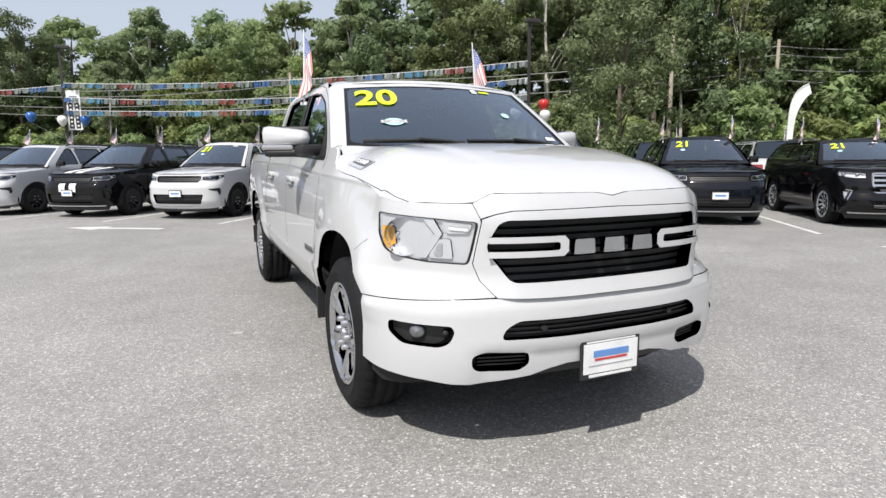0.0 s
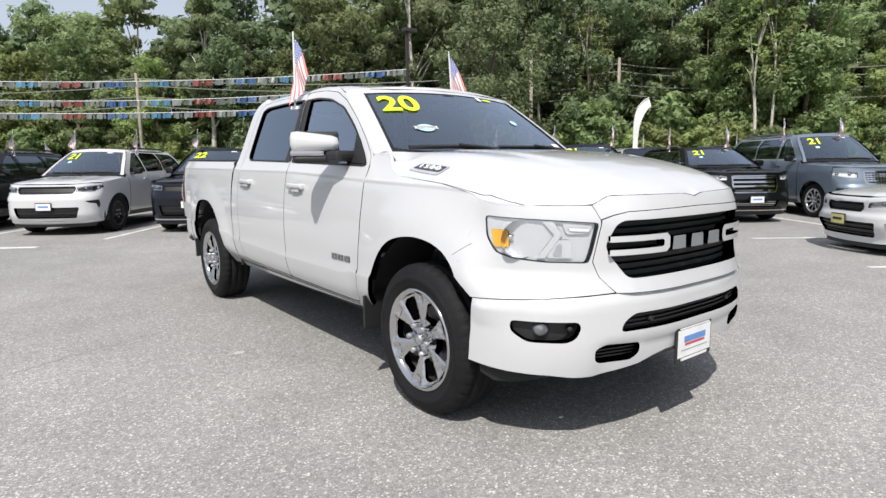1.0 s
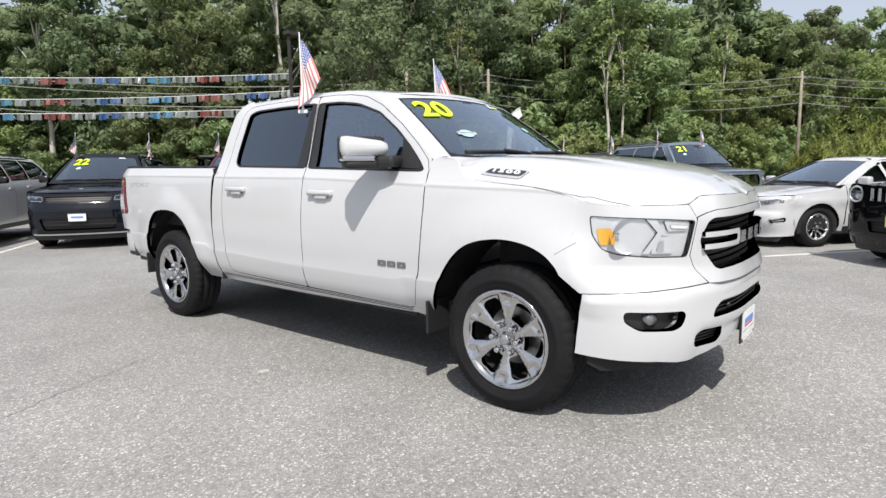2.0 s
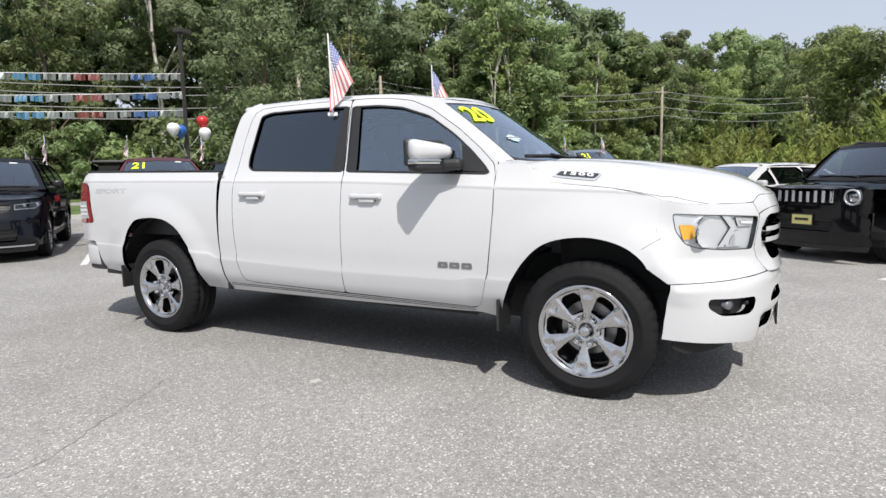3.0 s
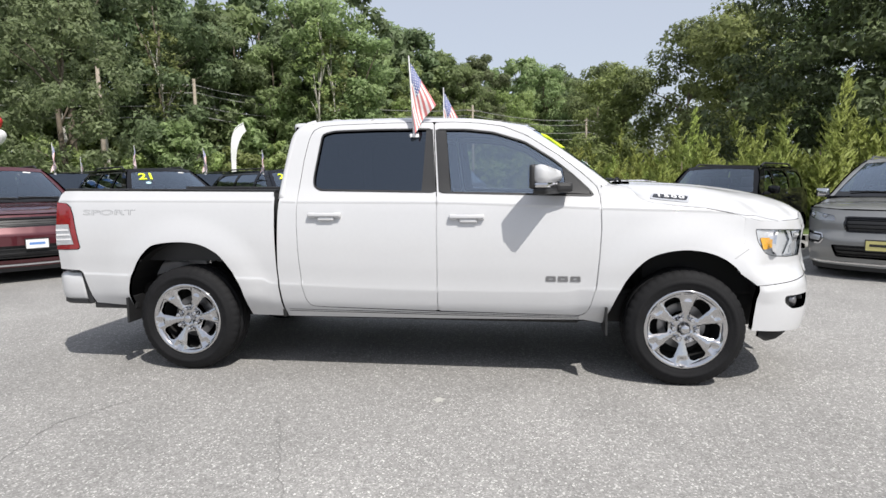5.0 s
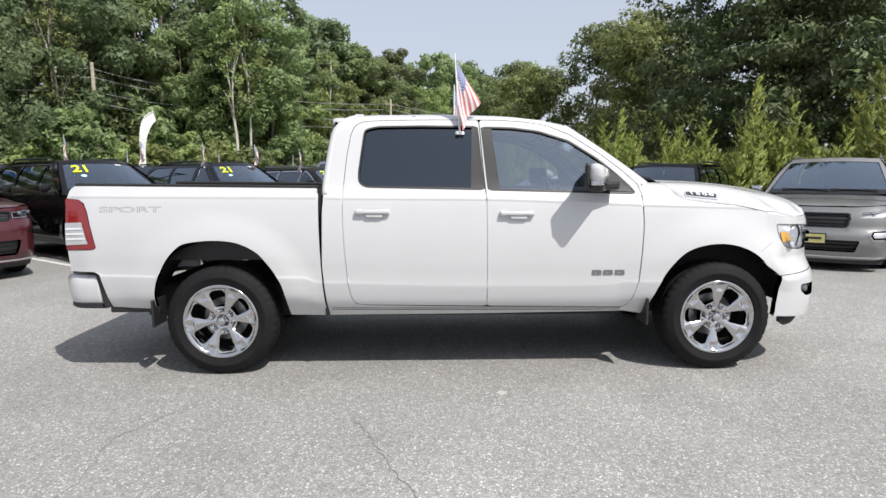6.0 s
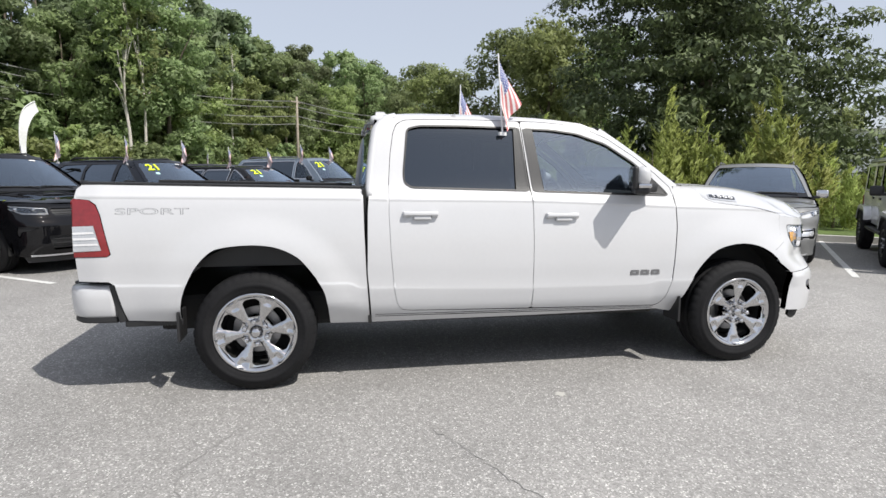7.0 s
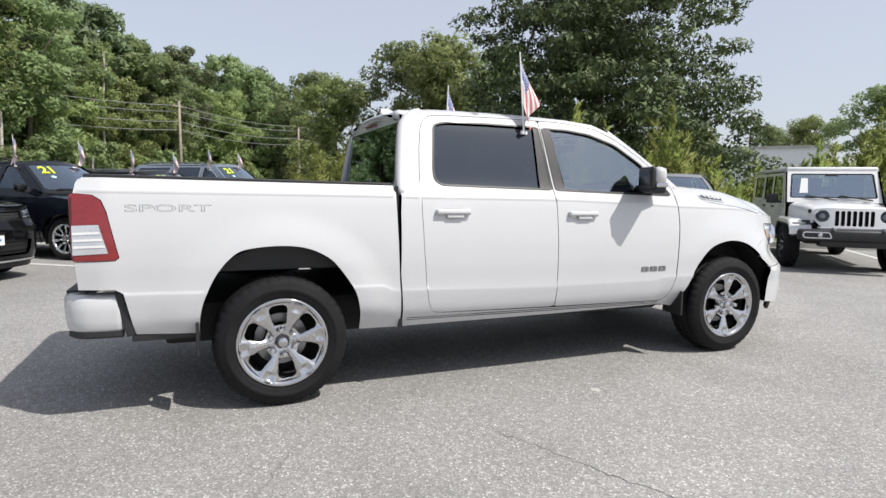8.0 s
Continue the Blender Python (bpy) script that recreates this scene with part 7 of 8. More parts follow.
def window_flag(seed, lean=0.0, cloths=None):
    """A small striped flag, hanging slack from a white plastic pole on a window clip."""
    rnd = random.Random(seed)
    f = thing("window_flag", "small striped flag hanging from a white pole on a car window", "flag", "flags on the car windows")
    part("pole", tube([(0, 0, -0.03), (0, lean * 0.25, 0.27), (0, lean * 0.55, 0.55)], [0.008, 0.0065, 0.005], 8), PAPER, f)
    part("clip", boxmesh(0, 0.0, -0.03, 0.022, 0.07, 0.025, 0.004), PAPER, f)
    bm = bmesh.new()
    rows, cols = 13, 12
    a0, amp = rnd.uniform(0, 6), rnd.uniform(0.012, 0.022)
    vs = []
    for i in range(rows + 1):
        for j in range(cols + 1):
            s, t = j / cols, i / rows
            fold = amp * 1.8 * math.sin(a0 + 7 * t + 3 * s) * s ** 0.5
            vs.append(bm.verts.new((fold - 0.03 * s, (-0.150 + 0.165 * t) * s ** 0.85 - 0.010 * (1 - t) + lean * (0.5 - 0.3 * t) * (1 - s), 0.50 - 0.25 * t * (1 - 0.15 * s) - 0.31 * s ** 1.05)))
    for i in range(rows):
        for j in range(cols):
            k = i * (cols + 1) + j
            q = bm.faces.new((vs[k], vs[k + 1], vs[k + cols + 2], vs[k + cols + 1]))
            q.smooth = True
            q.material_index = 2 if (i < 7 and j < 5) else (0 if i % 2 == 0 else 1)
    bm.verts.ensure_lookup_table()
    for i in range(7):
        for j in range(5):
            c = vs[i * (cols + 1) + j].co.lerp(vs[(i + 1) * (cols + 1) + j + 1].co, 0.5)
            for e in (-0.003, 0.003):
                star = bm.faces.new([bm.verts.new(c + Vector((e, dy, dz))) for dy, dz in ((-0.0045, 0), (0, -0.006), (0.0045, 0), (0, 0.006))])
                star.material_index = 1
    cloth = part("cloth", bm, None, f)
    for m in cloths or (FLAGRED, FLAGWHITE, FLAGBLUE):
        cloth.data.materials.append(m)
    return f


flag_a = window_flag(3, 0.03)
flag_a.matrix_world = pose(-0.722, 1.905, 1.805, 0, 4, 32)
copy_thing(flag_a, pose(0.830, 1.895, 1.805, 0, -4, 32))
FADED = (surface("flag_pale_red", (0.62, 0.36, 0.35), 0.8, fine=(90, 0.1)), FLAGWHITE, surface("flag_pale_blue", (0.30, 0.32, 0.45), 0.8, fine=(90, 0.1)))
flag_c = window_flag(8, 0.05, FADED)
p = spot1(-3) - U1 * 0.72 + V1 * 1.9
flag_c.matrix_world = pose(p.x, p.y, 1.70, 0, 0, TURN1)
for k in (-3, -2, -1, 0, 1, 2, 3, 4, 5, 6):
    for side, yy in ((-1, 1.55), (1, 1.55)):
        p = spot1(k) + U1 * side * 0.72 + V1 * yy
        copy_thing(flag_c, pose(p.x, p.y, 1.70 if k < 5 else 1.62 + 0.2 * (k - 5), 0, 0, TURN1 + 10 * side))
for k in (-2, -0.9, 0.6, 1.7, 2.7, 3.95, 5.05, 6.2):
    p = spot1(k, 7.4) + U1 * 0.72
    copy_thing(flag_c, pose(p.x, p.y, 1.72, 0, 0, TURN1 + 170))

# ---- lot markings ----
def strip(name, pts, width, material, z=0.004, label="", category="", closed=False):
    bm = bmesh.new()
    a, b = Vector(pts[0]), Vector(pts[1])
    n = (b - a).normalized().cross(Vector((0, 0, 1))) * width / 2
    bm.faces.new([bm.verts.new((*(p)[:2], z)) for p in (a - n, b - n, b + n, a + n)])
    return tagged(part(name, bm, material), label, category, kind="structure")


for k in range(-4, 8):
    a, b = spot1(k + 0.5, -1.6), spot1(k + 0.5, 4.2)
    strip("parking_line", (a, b), 0.10, LINE, label="worn white painted parking line on asphalt", category="parking line")
for k in range(-2, 4):
    a, b = spot2(k + 0.5, -1.45), spot2(k + 0.5, 4.2)
    strip("parking_line", (a, b), 0.10, LINE, label="worn white painted parking line on asphalt", category="parking line")
strip("parking_line", (spot1(-4, 4.25), spot1(7.5, 4.25)), 0.10, LINE, label="white line between two parking rows", category="parking line")
bm = bmesh.new()
m = Matrix.Translation((-3.03, 10.25, 0.004)) @ Matrix.Rotation(math.atan2(-1.08, 1.73), 4, "Z")
for loop in ([(-1.05, 0.0), (-0.25, 0.30), (-0.25, -0.30)], [(-0.25, 0.09), (-0.25, -0.09), (1.05, -0.09), (1.05, 0.09)]):
    bm.faces.new([bm.verts.new(m @ Vector((x, y, 0))) for x, y in loop])
tagged(part("painted_arrow", bm, LINE), "worn white direction arrow painted on asphalt", "road marking", kind="structure")

CONCRETE = surface("concrete", (0.42, 0.41, 0.38), 0.85, grain=(2.0, 0.12), fine=(80.0, 0.12), bump=0.3)
# cracks in the asphalt
CRACK = surface("crack_shadow", (0.19, 0.185, 0.18), 0.9)


def crack(pts, seed):
    rnd = random.Random(seed)
    bm = bmesh.new()
    line = curve_through(pts, 14)
    left, right = [], []
    for i, (x, y) in enumerate(line):
        a, b = line[max(i - 1, 0)], line[min(i + 1, len(line) - 1)]
        d = Vector((b[0] - a[0], b[1] - a[1])).normalized()
        w = rnd.uniform(0.0008, 0.0040)
        ox, oy = rnd.uniform(-0.018, 0.018), rnd.uniform(-0.018, 0.018)
        left.append(bm.verts.new((x + ox - d.y * w, y + oy + d.x * w, 0.003)))
        right.append(bm.verts.new((x + ox + d.y * w, y + oy - d.x * w, 0.003)))
    for i in range(len(line) - 1):
        bm.faces.new((left[i], left[i + 1], right[i + 1], right[i]))
    tagged(part("crack", bm, CRACK), "thin dark crack running through grey asphalt", "crack", kind="structure")


crack([(-1.72, 2.62), (-1.95, 2.50), (-2.3, 2.35), (-2.75, 2.15), (-3.3, 2.2), (-4.2, 2.5)], 1)
crack([(-1.55, 3.7), (-2.0, 3.9), (-2.6, 3.85), (-3.3, 4.3), (-4.4, 4.6)], 2)
crack([(2.4, 7.0), (1.0, 7.6), (-1.0, 8.6), (-3.0, 9.2), (-6.0, 11.0)], 3)
bm = bmesh.new()
spot_pts = [(-1.354 + 0.045 * math.cos(math.tau * k / 11) * (1 + 0.4 * math.sin(3 * k)), 1.649 + 0.035 * math.sin(math.tau * k / 11) * (1 + 0.3 * math.cos(2 * k)), 0.003) for k in range(11)]
bm.faces.new([bm.verts.new(p) for p in spot_pts])
tagged(part("paint_spot", bm, CONCRETE), "small pale paint spot on the asphalt", "stain", kind="structure")

# ---- kerbs, grass, road ----
GRASS = surface("grass_ground", (0.085, 0.125, 0.030), 0.95, grain=(1.2, 0.3), fine=(25.0, 0.35), bump=0.8)


def slab(name, pts, z0, z1, material, label, category):
    bm = bmesh.new()
    low = [bm.verts.new((p[0], p[1], z0)) for p in pts]
    high = [bm.verts.new((p[0], p[1], z1)) for p in pts]
    bm.faces.new(high)
    for i in range(len(pts)):
        j = (i + 1) % len(pts)
        bm.faces.new((low[i], low[j], high[j], high[i]))
    bmesh.ops.recalc_face_normals(bm, faces=bm.faces)
    return tagged(part(name, bm, material), label, category, kind="structure")


def band(origin, along, across, a0, a1, c0, c1):
    return [origin + along * a0 + across * c0, origin + along * a1 + across * c0, origin + along * a1 + across * c1, origin + along * a0 + across * c1]


slab("kerb", band(ROW1, U1, V1, -60, 60, 12.0, 12.2), 0, 0.14, CONCRETE, "pale concrete kerb along the grass", "kerb")
slab("verge", band(ROW1, U1, V1, -60, 60, 12.2, 22.0), 0, 0.12, GRASS, "strip of mown green grass beside the lot", "grass")
slab("far_verge", band(ROW1, U1, V1, -140, 120, 31.0, 120.0), 0, 0.10, GRASS, "rough grass under the edge of the woods", "grass")
KERB2 = ROW2 + U2 * 4.15
slab("kerb", band(KERB2, V2, U2, -30, 13.5, 0.0, 0.2), 0, 0.14, CONCRETE, "pale concrete kerb along the grass", "kerb")
slab("hedge_verge", band(KERB2, V2, U2, -30, 13.5, 0.2, 40.0), 0, 0.12, GRASS, "grass behind the kerb under the shrubs", "grass")

# ---- woods ----
BARK = surface("grey_bark", (0.16, 0.13, 0.10), 0.95, grain=(3.0, 0.25), fine=(30.0, 0.25), bump=0.6)
BIRCH = surface("pale_bark", (0.50, 0.47, 0.42), 0.9, grain=(4.0, 0.2), fine=(30.0, 0.2), bump=0.4)
LEAFS = [foliage("leaves_mid", (0.256, 0.318, 0.146), 0.30, 0.52), foliage("leaves_deep", (0.206, 0.270, 0.142), 0.30, 0.52), foliage("leaves_light", (0.300, 0.358, 0.142), 0.30, 0.52), foliage("leaves_pine", (0.112, 0.142, 0.062), 0.45, 0.18), foliage("leaves_juniper", (0.385, 0.445, 0.132), 0.10, 0.50), foliage("leaves_grey", (0.232, 0.280, 0.146), 0.30, 0.52)]


def leaf_cloud(centres, radii, count, size, rnd, squash=0.75, droop=0.0, upright=0.0, narrow=0.55, heart=None):
    """Many small bent leaf clumps, thickest near the outside of the given clusters, which they face away from."""
    c = np.array(centres)
    r = np.array(radii)
    pick = rnd.choice(len(c), count, p=r ** 2 / (r ** 2).sum())
    d = rnd.normal(size=(count, 3))
    d /= np.linalg.norm(d, axis=1, keepdims=True)
    rad = r[pick] * rnd.uniform(0.35, 1.08, count) ** 0.55
    p = c[pick] + d * rad[:, None] * (1, 1, squash)
    n = d + rnd.normal(size=(count, 3)) * 0.5 + (0, 0, 0.40)
    n /= np.linalg.norm(n, axis=1, keepdims=True)
    t = np.cross(n, rnd.normal(size=(count, 3)))
    t /= np.linalg.norm(t, axis=1, keepdims=True)
    if upright:
        t = d * (1, 1, 0.3) * 0.5 + rnd.normal(size=(count, 3)) * 0.25 + (0, 0, upright)
        t /= np.linalg.norm(t, axis=1, keepdims=True)
        n = np.cross(t, np.cross(n, t))
        n /= np.linalg.norm(n, axis=1, keepdims=True)
    b = np.cross(n, t)
    s = (size * rnd.uniform(0.5, 1.4, count))[:, None]
    k = np.stack((p - t * s * 0.8 - b * s * narrow - n * s * 0.12, p - t * s * 0.8 + b * s * narrow - n * s * 0.12, p + t * s - (0, 0, droop)), 1).reshape(-1, 3)
    me = bpy.data.meshes.new("leaves")
    me.from_pydata([tuple(v) for v in k], [], [(3 * i, 3 * i + 2, 3 * i + 1) for i in range(count)])
    soft = d * 0.75 + n * 0.45 + (0, 0, 0.15)
    soft /= np.linalg.norm(soft, axis=1, keepdims=True)
    me.polygons.foreach_set("use_smooth", [True] * count)
    me.normals_split_custom_set_from_vertices([tuple(v) for v in np.repeat(soft, 3, 0)])
    return me


def tree(seed, height, spread, leaf, bark=BARK, count=5200, size=0.20, bare=0.25, lobes=15, label="tall green broadleaf tree at the edge of the woods", group="trees of the woods", name="tree", trunk_r=None, puff=0.40):
    """A tapered trunk with limbs that each carry a lobe of leaf clusters, uneven in reach and height."""
    rnd = np.random.default_rng(seed)
    lobes, puff = int(lobes * 1.6), puff * 1.05
    t = thing(name, label, "tree", group)
    r0 = trunk_r or height * 0.0125
    trunk = [(0.30 * math.sin(k * 1.7 + seed) * k / 6, 0.30 * math.cos(k * 1.3 + seed) * k / 6, height * 0.9 * k / 6) for k in range(7)]
    part("trunk", tube(trunk, [r0 * (1.25 - 1.1 * k / 6) for k in range(7)], 8), bark, t, smooth=True)
    cs, rs = [], []
    for i in range(lobes):
        f = (i + rnd.uniform(0.1, 0.9)) / lobes
        h = bare + (0.94 - bare) * f
        w = spread * (0.35 + 0.65 * math.sin(math.pi * (0.12 + 0.74 * f)) ** 0.8)
        a = i * 2.4 + rnd.uniform(-0.7, 0.7)
        q = w * rnd.uniform(0.25, 1.0) * (0.25 if f > 0.92 else 1.0)
        R = spread * puff * rnd.uniform(0.65, 1.25)
        hub = Vector((q * math.cos(a), q * math.sin(a), height * h))
        for _ in range(6):
            d = Vector(rnd.normal(size=3)).normalized() * R * rnd.uniform(0.35, 0.95)
            d.z *= 0.6
            cs.append(tuple(hub + d))
            rs.append(R * rnd.uniform(0.30, 0.62))
        if i % 3 == 0:
            base = hub.z * rnd.uniform(0.60, 0.80)
            k = min(base / (height * 0.9) * 6, 5.99)
            j = int(k)
            b = Vector(trunk[j]).lerp(Vector(trunk[j + 1]), k - j)
            part("limb", tube([b, b.lerp(hub, 0.5) + Vector((0, 0, 0.25)), hub], [r0 * 0.42, r0 * 0.28, r0 * 0.10], 6), bark, t, smooth=True)
    part("crown", leaf_cloud(cs, rs, count, size, rnd), leaf, t)
    return t


def conifer(seed, height, spread, leaf, count, size, label, name="tree", group="", first=0.06):
    """Boughs in tiers round a straight trunk, drooping at their ends."""
    rnd = np.random.default_rng(seed)
    t = thing(name, label, "tree", group)
    part("trunk", tube([(0, 0, 0), (0.05, 0, height * 0.5), (0, 0.05, height * 0.98)], [height * 0.02, height * 0.013, 0.02], 8), BARK, t, smooth=True)
    cs, rs = [], []
    tiers = int(height * 1.75)
    for i in range(tiers):
        h = first + (0.97 - first) * i / tiers
        reach = spread * (1 - h) ** 0.40 * rnd.uniform(0.80, 1.1)
        for j in range(13):
            a = rnd.uniform(0, math.tau)
            for k in (0.25, 0.5, 0.75, 1.0):
                q = reach * k * rnd.uniform(0.85, 1.05)
                b = a + rnd.uniform(-0.22, 0.22)
                cs.append((q * math.cos(b), q * math.sin(b), height * h + 0.10 * q - 0.024 * q * q + rnd.uniform(-0.16, 0.16)))
                rs.append(0.42 + 0.42 * reach / spread * (0.6 + 0.4 * k))
    part("crown", leaf_cloud(cs, rs, count, size, rnd, 0.42, 0.03, narrow=0.48), leaf, t)
    return t


def shrub(seed, height, spread, plumes=15, label="feathery light green juniper shrub behind the kerb"):
    """A juniper: upright plumes, each a pointed leader with sprays that arch up and outwards."""
    rnd = np.random.default_rng(seed)
    t = thing("juniper_shrub", label, "shrub", "shrubs along the kerb")
    foot, way, leaves = [], [], 27
    for i in range(plumes):
        a, q = rnd.uniform(0, math.tau), spread * rnd.uniform(0, 1) ** 0.6 * (i > 0)
        h = height * (1.0 if i == 0 else rnd.uniform(0.55, 0.92) * (1 - 0.25 * (q / spread) ** 2))
        axis = np.array((math.cos(a) * 0.16, math.sin(a) * 0.16, 1.0)) * h
        base = np.array((math.cos(a) * q, math.sin(a) * q, 0.0))
        for k in np.linspace(0.06, 0.98, 32):
            b = rnd.uniform(0, math.tau)
            reach = (0.10 + 0.62 * (1 - k) ** 0.8) * rnd.uniform(0.7, 1.2)
            foot.append(base + axis * k)
            way.append(np.array((math.cos(b), math.sin(b), rnd.uniform(0.55, 1.0))) * reach)
    foot, way = np.repeat(foot, leaves, 0), np.repeat(way, leaves, 0)
    n = len(foot)
    u = rnd.uniform(0.1, 1.0, n)[:, None]
    long = np.linalg.norm(way, axis=1, keepdims=True)
    p = foot + way * u + np.stack((0 * u[:, 0], 0 * u[:, 0], 0.25 * (u * u * long)[:, 0]), 1) + rnd.normal(size=(n, 3)) * (0.012 + 0.075 * long * (1.1 - u))
    d = way / long + (0, 0, 0.35) + rnd.normal(size=(n, 3)) * 0.26
    d /= np.linalg.norm(d, axis=1, keepdims=True)
    b = np.cross(d, rnd.normal(size=(n, 3)))
    b /= np.linalg.norm(b, axis=1, keepdims=True)
    s = (0.068 * rnd.uniform(0.6, 1.4, n))[:, None]
    k = np.stack((p - d * s - b * s * 0.24, p - d * s + b * s * 0.24, p + d * s), 1).reshape(-1, 3)
    me = bpy.data.meshes.new("sprays")
    me.from_pydata([tuple(v) for v in k], [], [(3 * i, 3 * i + 1, 3 * i + 2) for i in range(n)])
    soft = way / long * (0.7, 0.7, 0.5) + p * (0.35, 0.35, 0.0) / spread + (0, 0, 0.5)
    soft /= np.linalg.norm(soft, axis=1, keepdims=True)
    me.polygons.foreach_set("use_smooth", [True] * n)
    me.normals_split_custom_set_from_vertices([tuple(v) for v in np.repeat(soft, 3, 0)])
    part("stem", tube([(0, 0, 0), (0.03, 0.02, height * 0.3), (0, 0, height * 0.55)], [0.06, 0.04, 0.01], 6), BARK, t, smooth=True)
    part("crown", me, LEAFS[4], t)
    return t


def scatter(first, places, seed):
    rnd = random.Random(seed)
    for i, (x, y, k) in enumerate(places):
        o = first if i == 0 else copy_thing(first, Matrix())
        o.matrix_world = Matrix.Translation((x, y, 0.0)) @ Matrix.Rotation(rnd.uniform(0, math.tau), 4, "Z") @ Matrix.Diagonal((k, k, k * rnd.uniform(0.92, 1.08), 1))


rnd = random.Random(11)
kinds = [tree(1, 16.5, 4.2, LEAFS[0], count=13000, size=0.185), tree(2, 18.5, 4.4, LEAFS[1], count=13000, size=0.185, bare=0.34, lobes=18), tree(3, 13.5, 4.3, LEAFS[2], count=13000, size=0.185, bare=0.14), tree(4, 17.5, 3.4, LEAFS[5], count=13500, size=0.165, bare=0.40, bark=BIRCH, lobes=12), tree(5, 15.0, 4.8, LEAFS[1], count=13000, size=0.185, bare=0.12, puff=0.34, lobes=20),
         tree(6, 18.0, 4.6, LEAFS[1], count=4600, size=0.35, bare=0.22, lobes=14), tree(7, 16.5, 4.8, LEAFS[0], count=4600, size=0.35, bare=0.16, lobes=13)]
places = [[] for _ in kinds]
EDGE = [(-32, 74), (-10, 70), (4, 62), (15, 57), (30, 50), (45, 46), (60, 46), (72, 49), (78, 58), (83, 66), (87, 72), (91, 77), (94, 88), (96.5, 120), (98, 140), (100, 175)]


def woods_edge(az, more=0.0):
    d = float(np.interp(az, *np.array(EDGE).T)) + more
    return -4.0 + d * math.sin(radians(az)), 1.0 + d * math.cos(radians(az)), d


for row, more in ((0, 0.0), (1, 5.5), (2, 11.5)):
    az = -32.0
    while az < 99:
        j = rnd.choice([5, 6]) if row else (rnd.choice([0, 1, 2, 3, 4, 2, 0]) if az < 72 else rnd.choice([0, 2, 2, 3]))
        x, y, d = woods_edge(az, more + rnd.uniform(-2.2, 2.2))
        places[j].append((x, y, rnd.uniform(0.80, 1.18) * (1.02 if row else 0.90) * float(np.interp(az, (-14, 0, 12, 70, 78), (0.82, 0.95, 1.0, 1.0, 0.94)))))
        x1, y1, _ = woods_edge(az + 0.5, more)
        x0, y0, _ = woods_edge(az, more)
        az += 0.5 * rnd.uniform(3.0, 5.6) * (1.0 + 0.12 * row) / max(math.dist((x0, y0), (x1, y1)), 0.3) * (1.0 if d < 100 else 1.5) * (0.75 if az > 66 else 1.0)
for t, pl, k in zip(kinds, places, range(9)):
    scatter(t, pl, k)
snag = tree(15, 14.5, 1.6, LEAFS[2], bark=BIRCH, count=800, size=0.17, bare=0.45, lobes=14, trunk_r=0.12, puff=0.5, label="half-bare pale-barked tree before the woods", group="half-bare trees")
scatter(snag, [(*woods_edge(a, -2.5)[:2], k) for a, k in ((6, 0.8), (48.5, 1.0), (51.5, 0.95), (56, 0.85), (70, 1.0), (71.2, 0.9), (79, 0.9), (85, 0.8))], 77)
# low growth at the woods' edge
bushes = [tree(21, 3.4, 2.0, LEAFS[2], count=3200, size=0.165, bare=0.12, lobes=9, label="low green bush at the edge of the woods", group="bushes at the woods' edge", name="bush"), tree(22, 4.4, 2.2, LEAFS[0], count=3500, size=0.165, bare=0.12, lobes=10, label="low green bush at the edge of the woods", group="bushes at the woods' edge", name="bush")]
places = [[], []]
az = -32.0
while az < 96:
    x, y, d = woods_edge(az, -4.0 + rnd.uniform(-1.0, 1.0))
    places[rnd.choice([0, 1])].append((x, y, rnd.uniform(0.75, 1.25)))
    az += math.degrees(rnd.uniform(1.9, 3.2) / d) * (1.0 if az < 80 else 0.5)
az = -32.0
while az < 90:
    x, y, d = woods_edge(az, 1.5 + rnd.uniform(-1.2, 1.2))
    places[rnd.choice([0, 1])].append((x, y, rnd.uniform(1.3, 1.9)))
    az += math.degrees(rnd.uniform(2.8, 4.4) / d)
for t, pl, k in zip(bushes, places, (31, 32)):
    scatter(t, pl, k)

# the tree beside the lamp post, the trees beyond the row's end
scatter(tree(41, 11.5, 3.0, LEAFS[5], count=16000, size=0.12, bare=0.10, lobes=20, label="grey-green leafy tree on the verge"), [(20.5, 23.0, 1.0)], 3)
scatter(tree(42, 12.0, 3.3, LEAFS[2], count=19000, size=0.16, bare=0.06, lobes=26, puff=0.5, label="light green tree beyond the lot"), [(54.2, -8.0, 1.08), (60.0, -22.0, 1.05), (40.0, -13.8, 1.15), (70.0, -45, 1.0), (58, -60, 0.9), (44, -62, 0.9), (9.7, -24.4, 0.82)], 4)
scatter(tree(43, 15.0, 4.8, LEAFS[0], count=15000, size=0.20, bare=0.08, label="broad green tree beyond the lot"), [(50.7, -13.5, 0.98), (72.0, -8.0, 1.0), (41.0, -19.0, 0.85), (37.0, -24.0, 0.8), (80, 14, 1.1), (90, 0, 1.0), (60, -75, 0.8), (34, -58, 0.8)], 5)
scatter(conifer(51, 16.5, 7.4, LEAFS[3], 125000, 0.115, "tall dark green spreading tree behind the shrubs"), [(18.3, -12.8, 1.0)], 6)

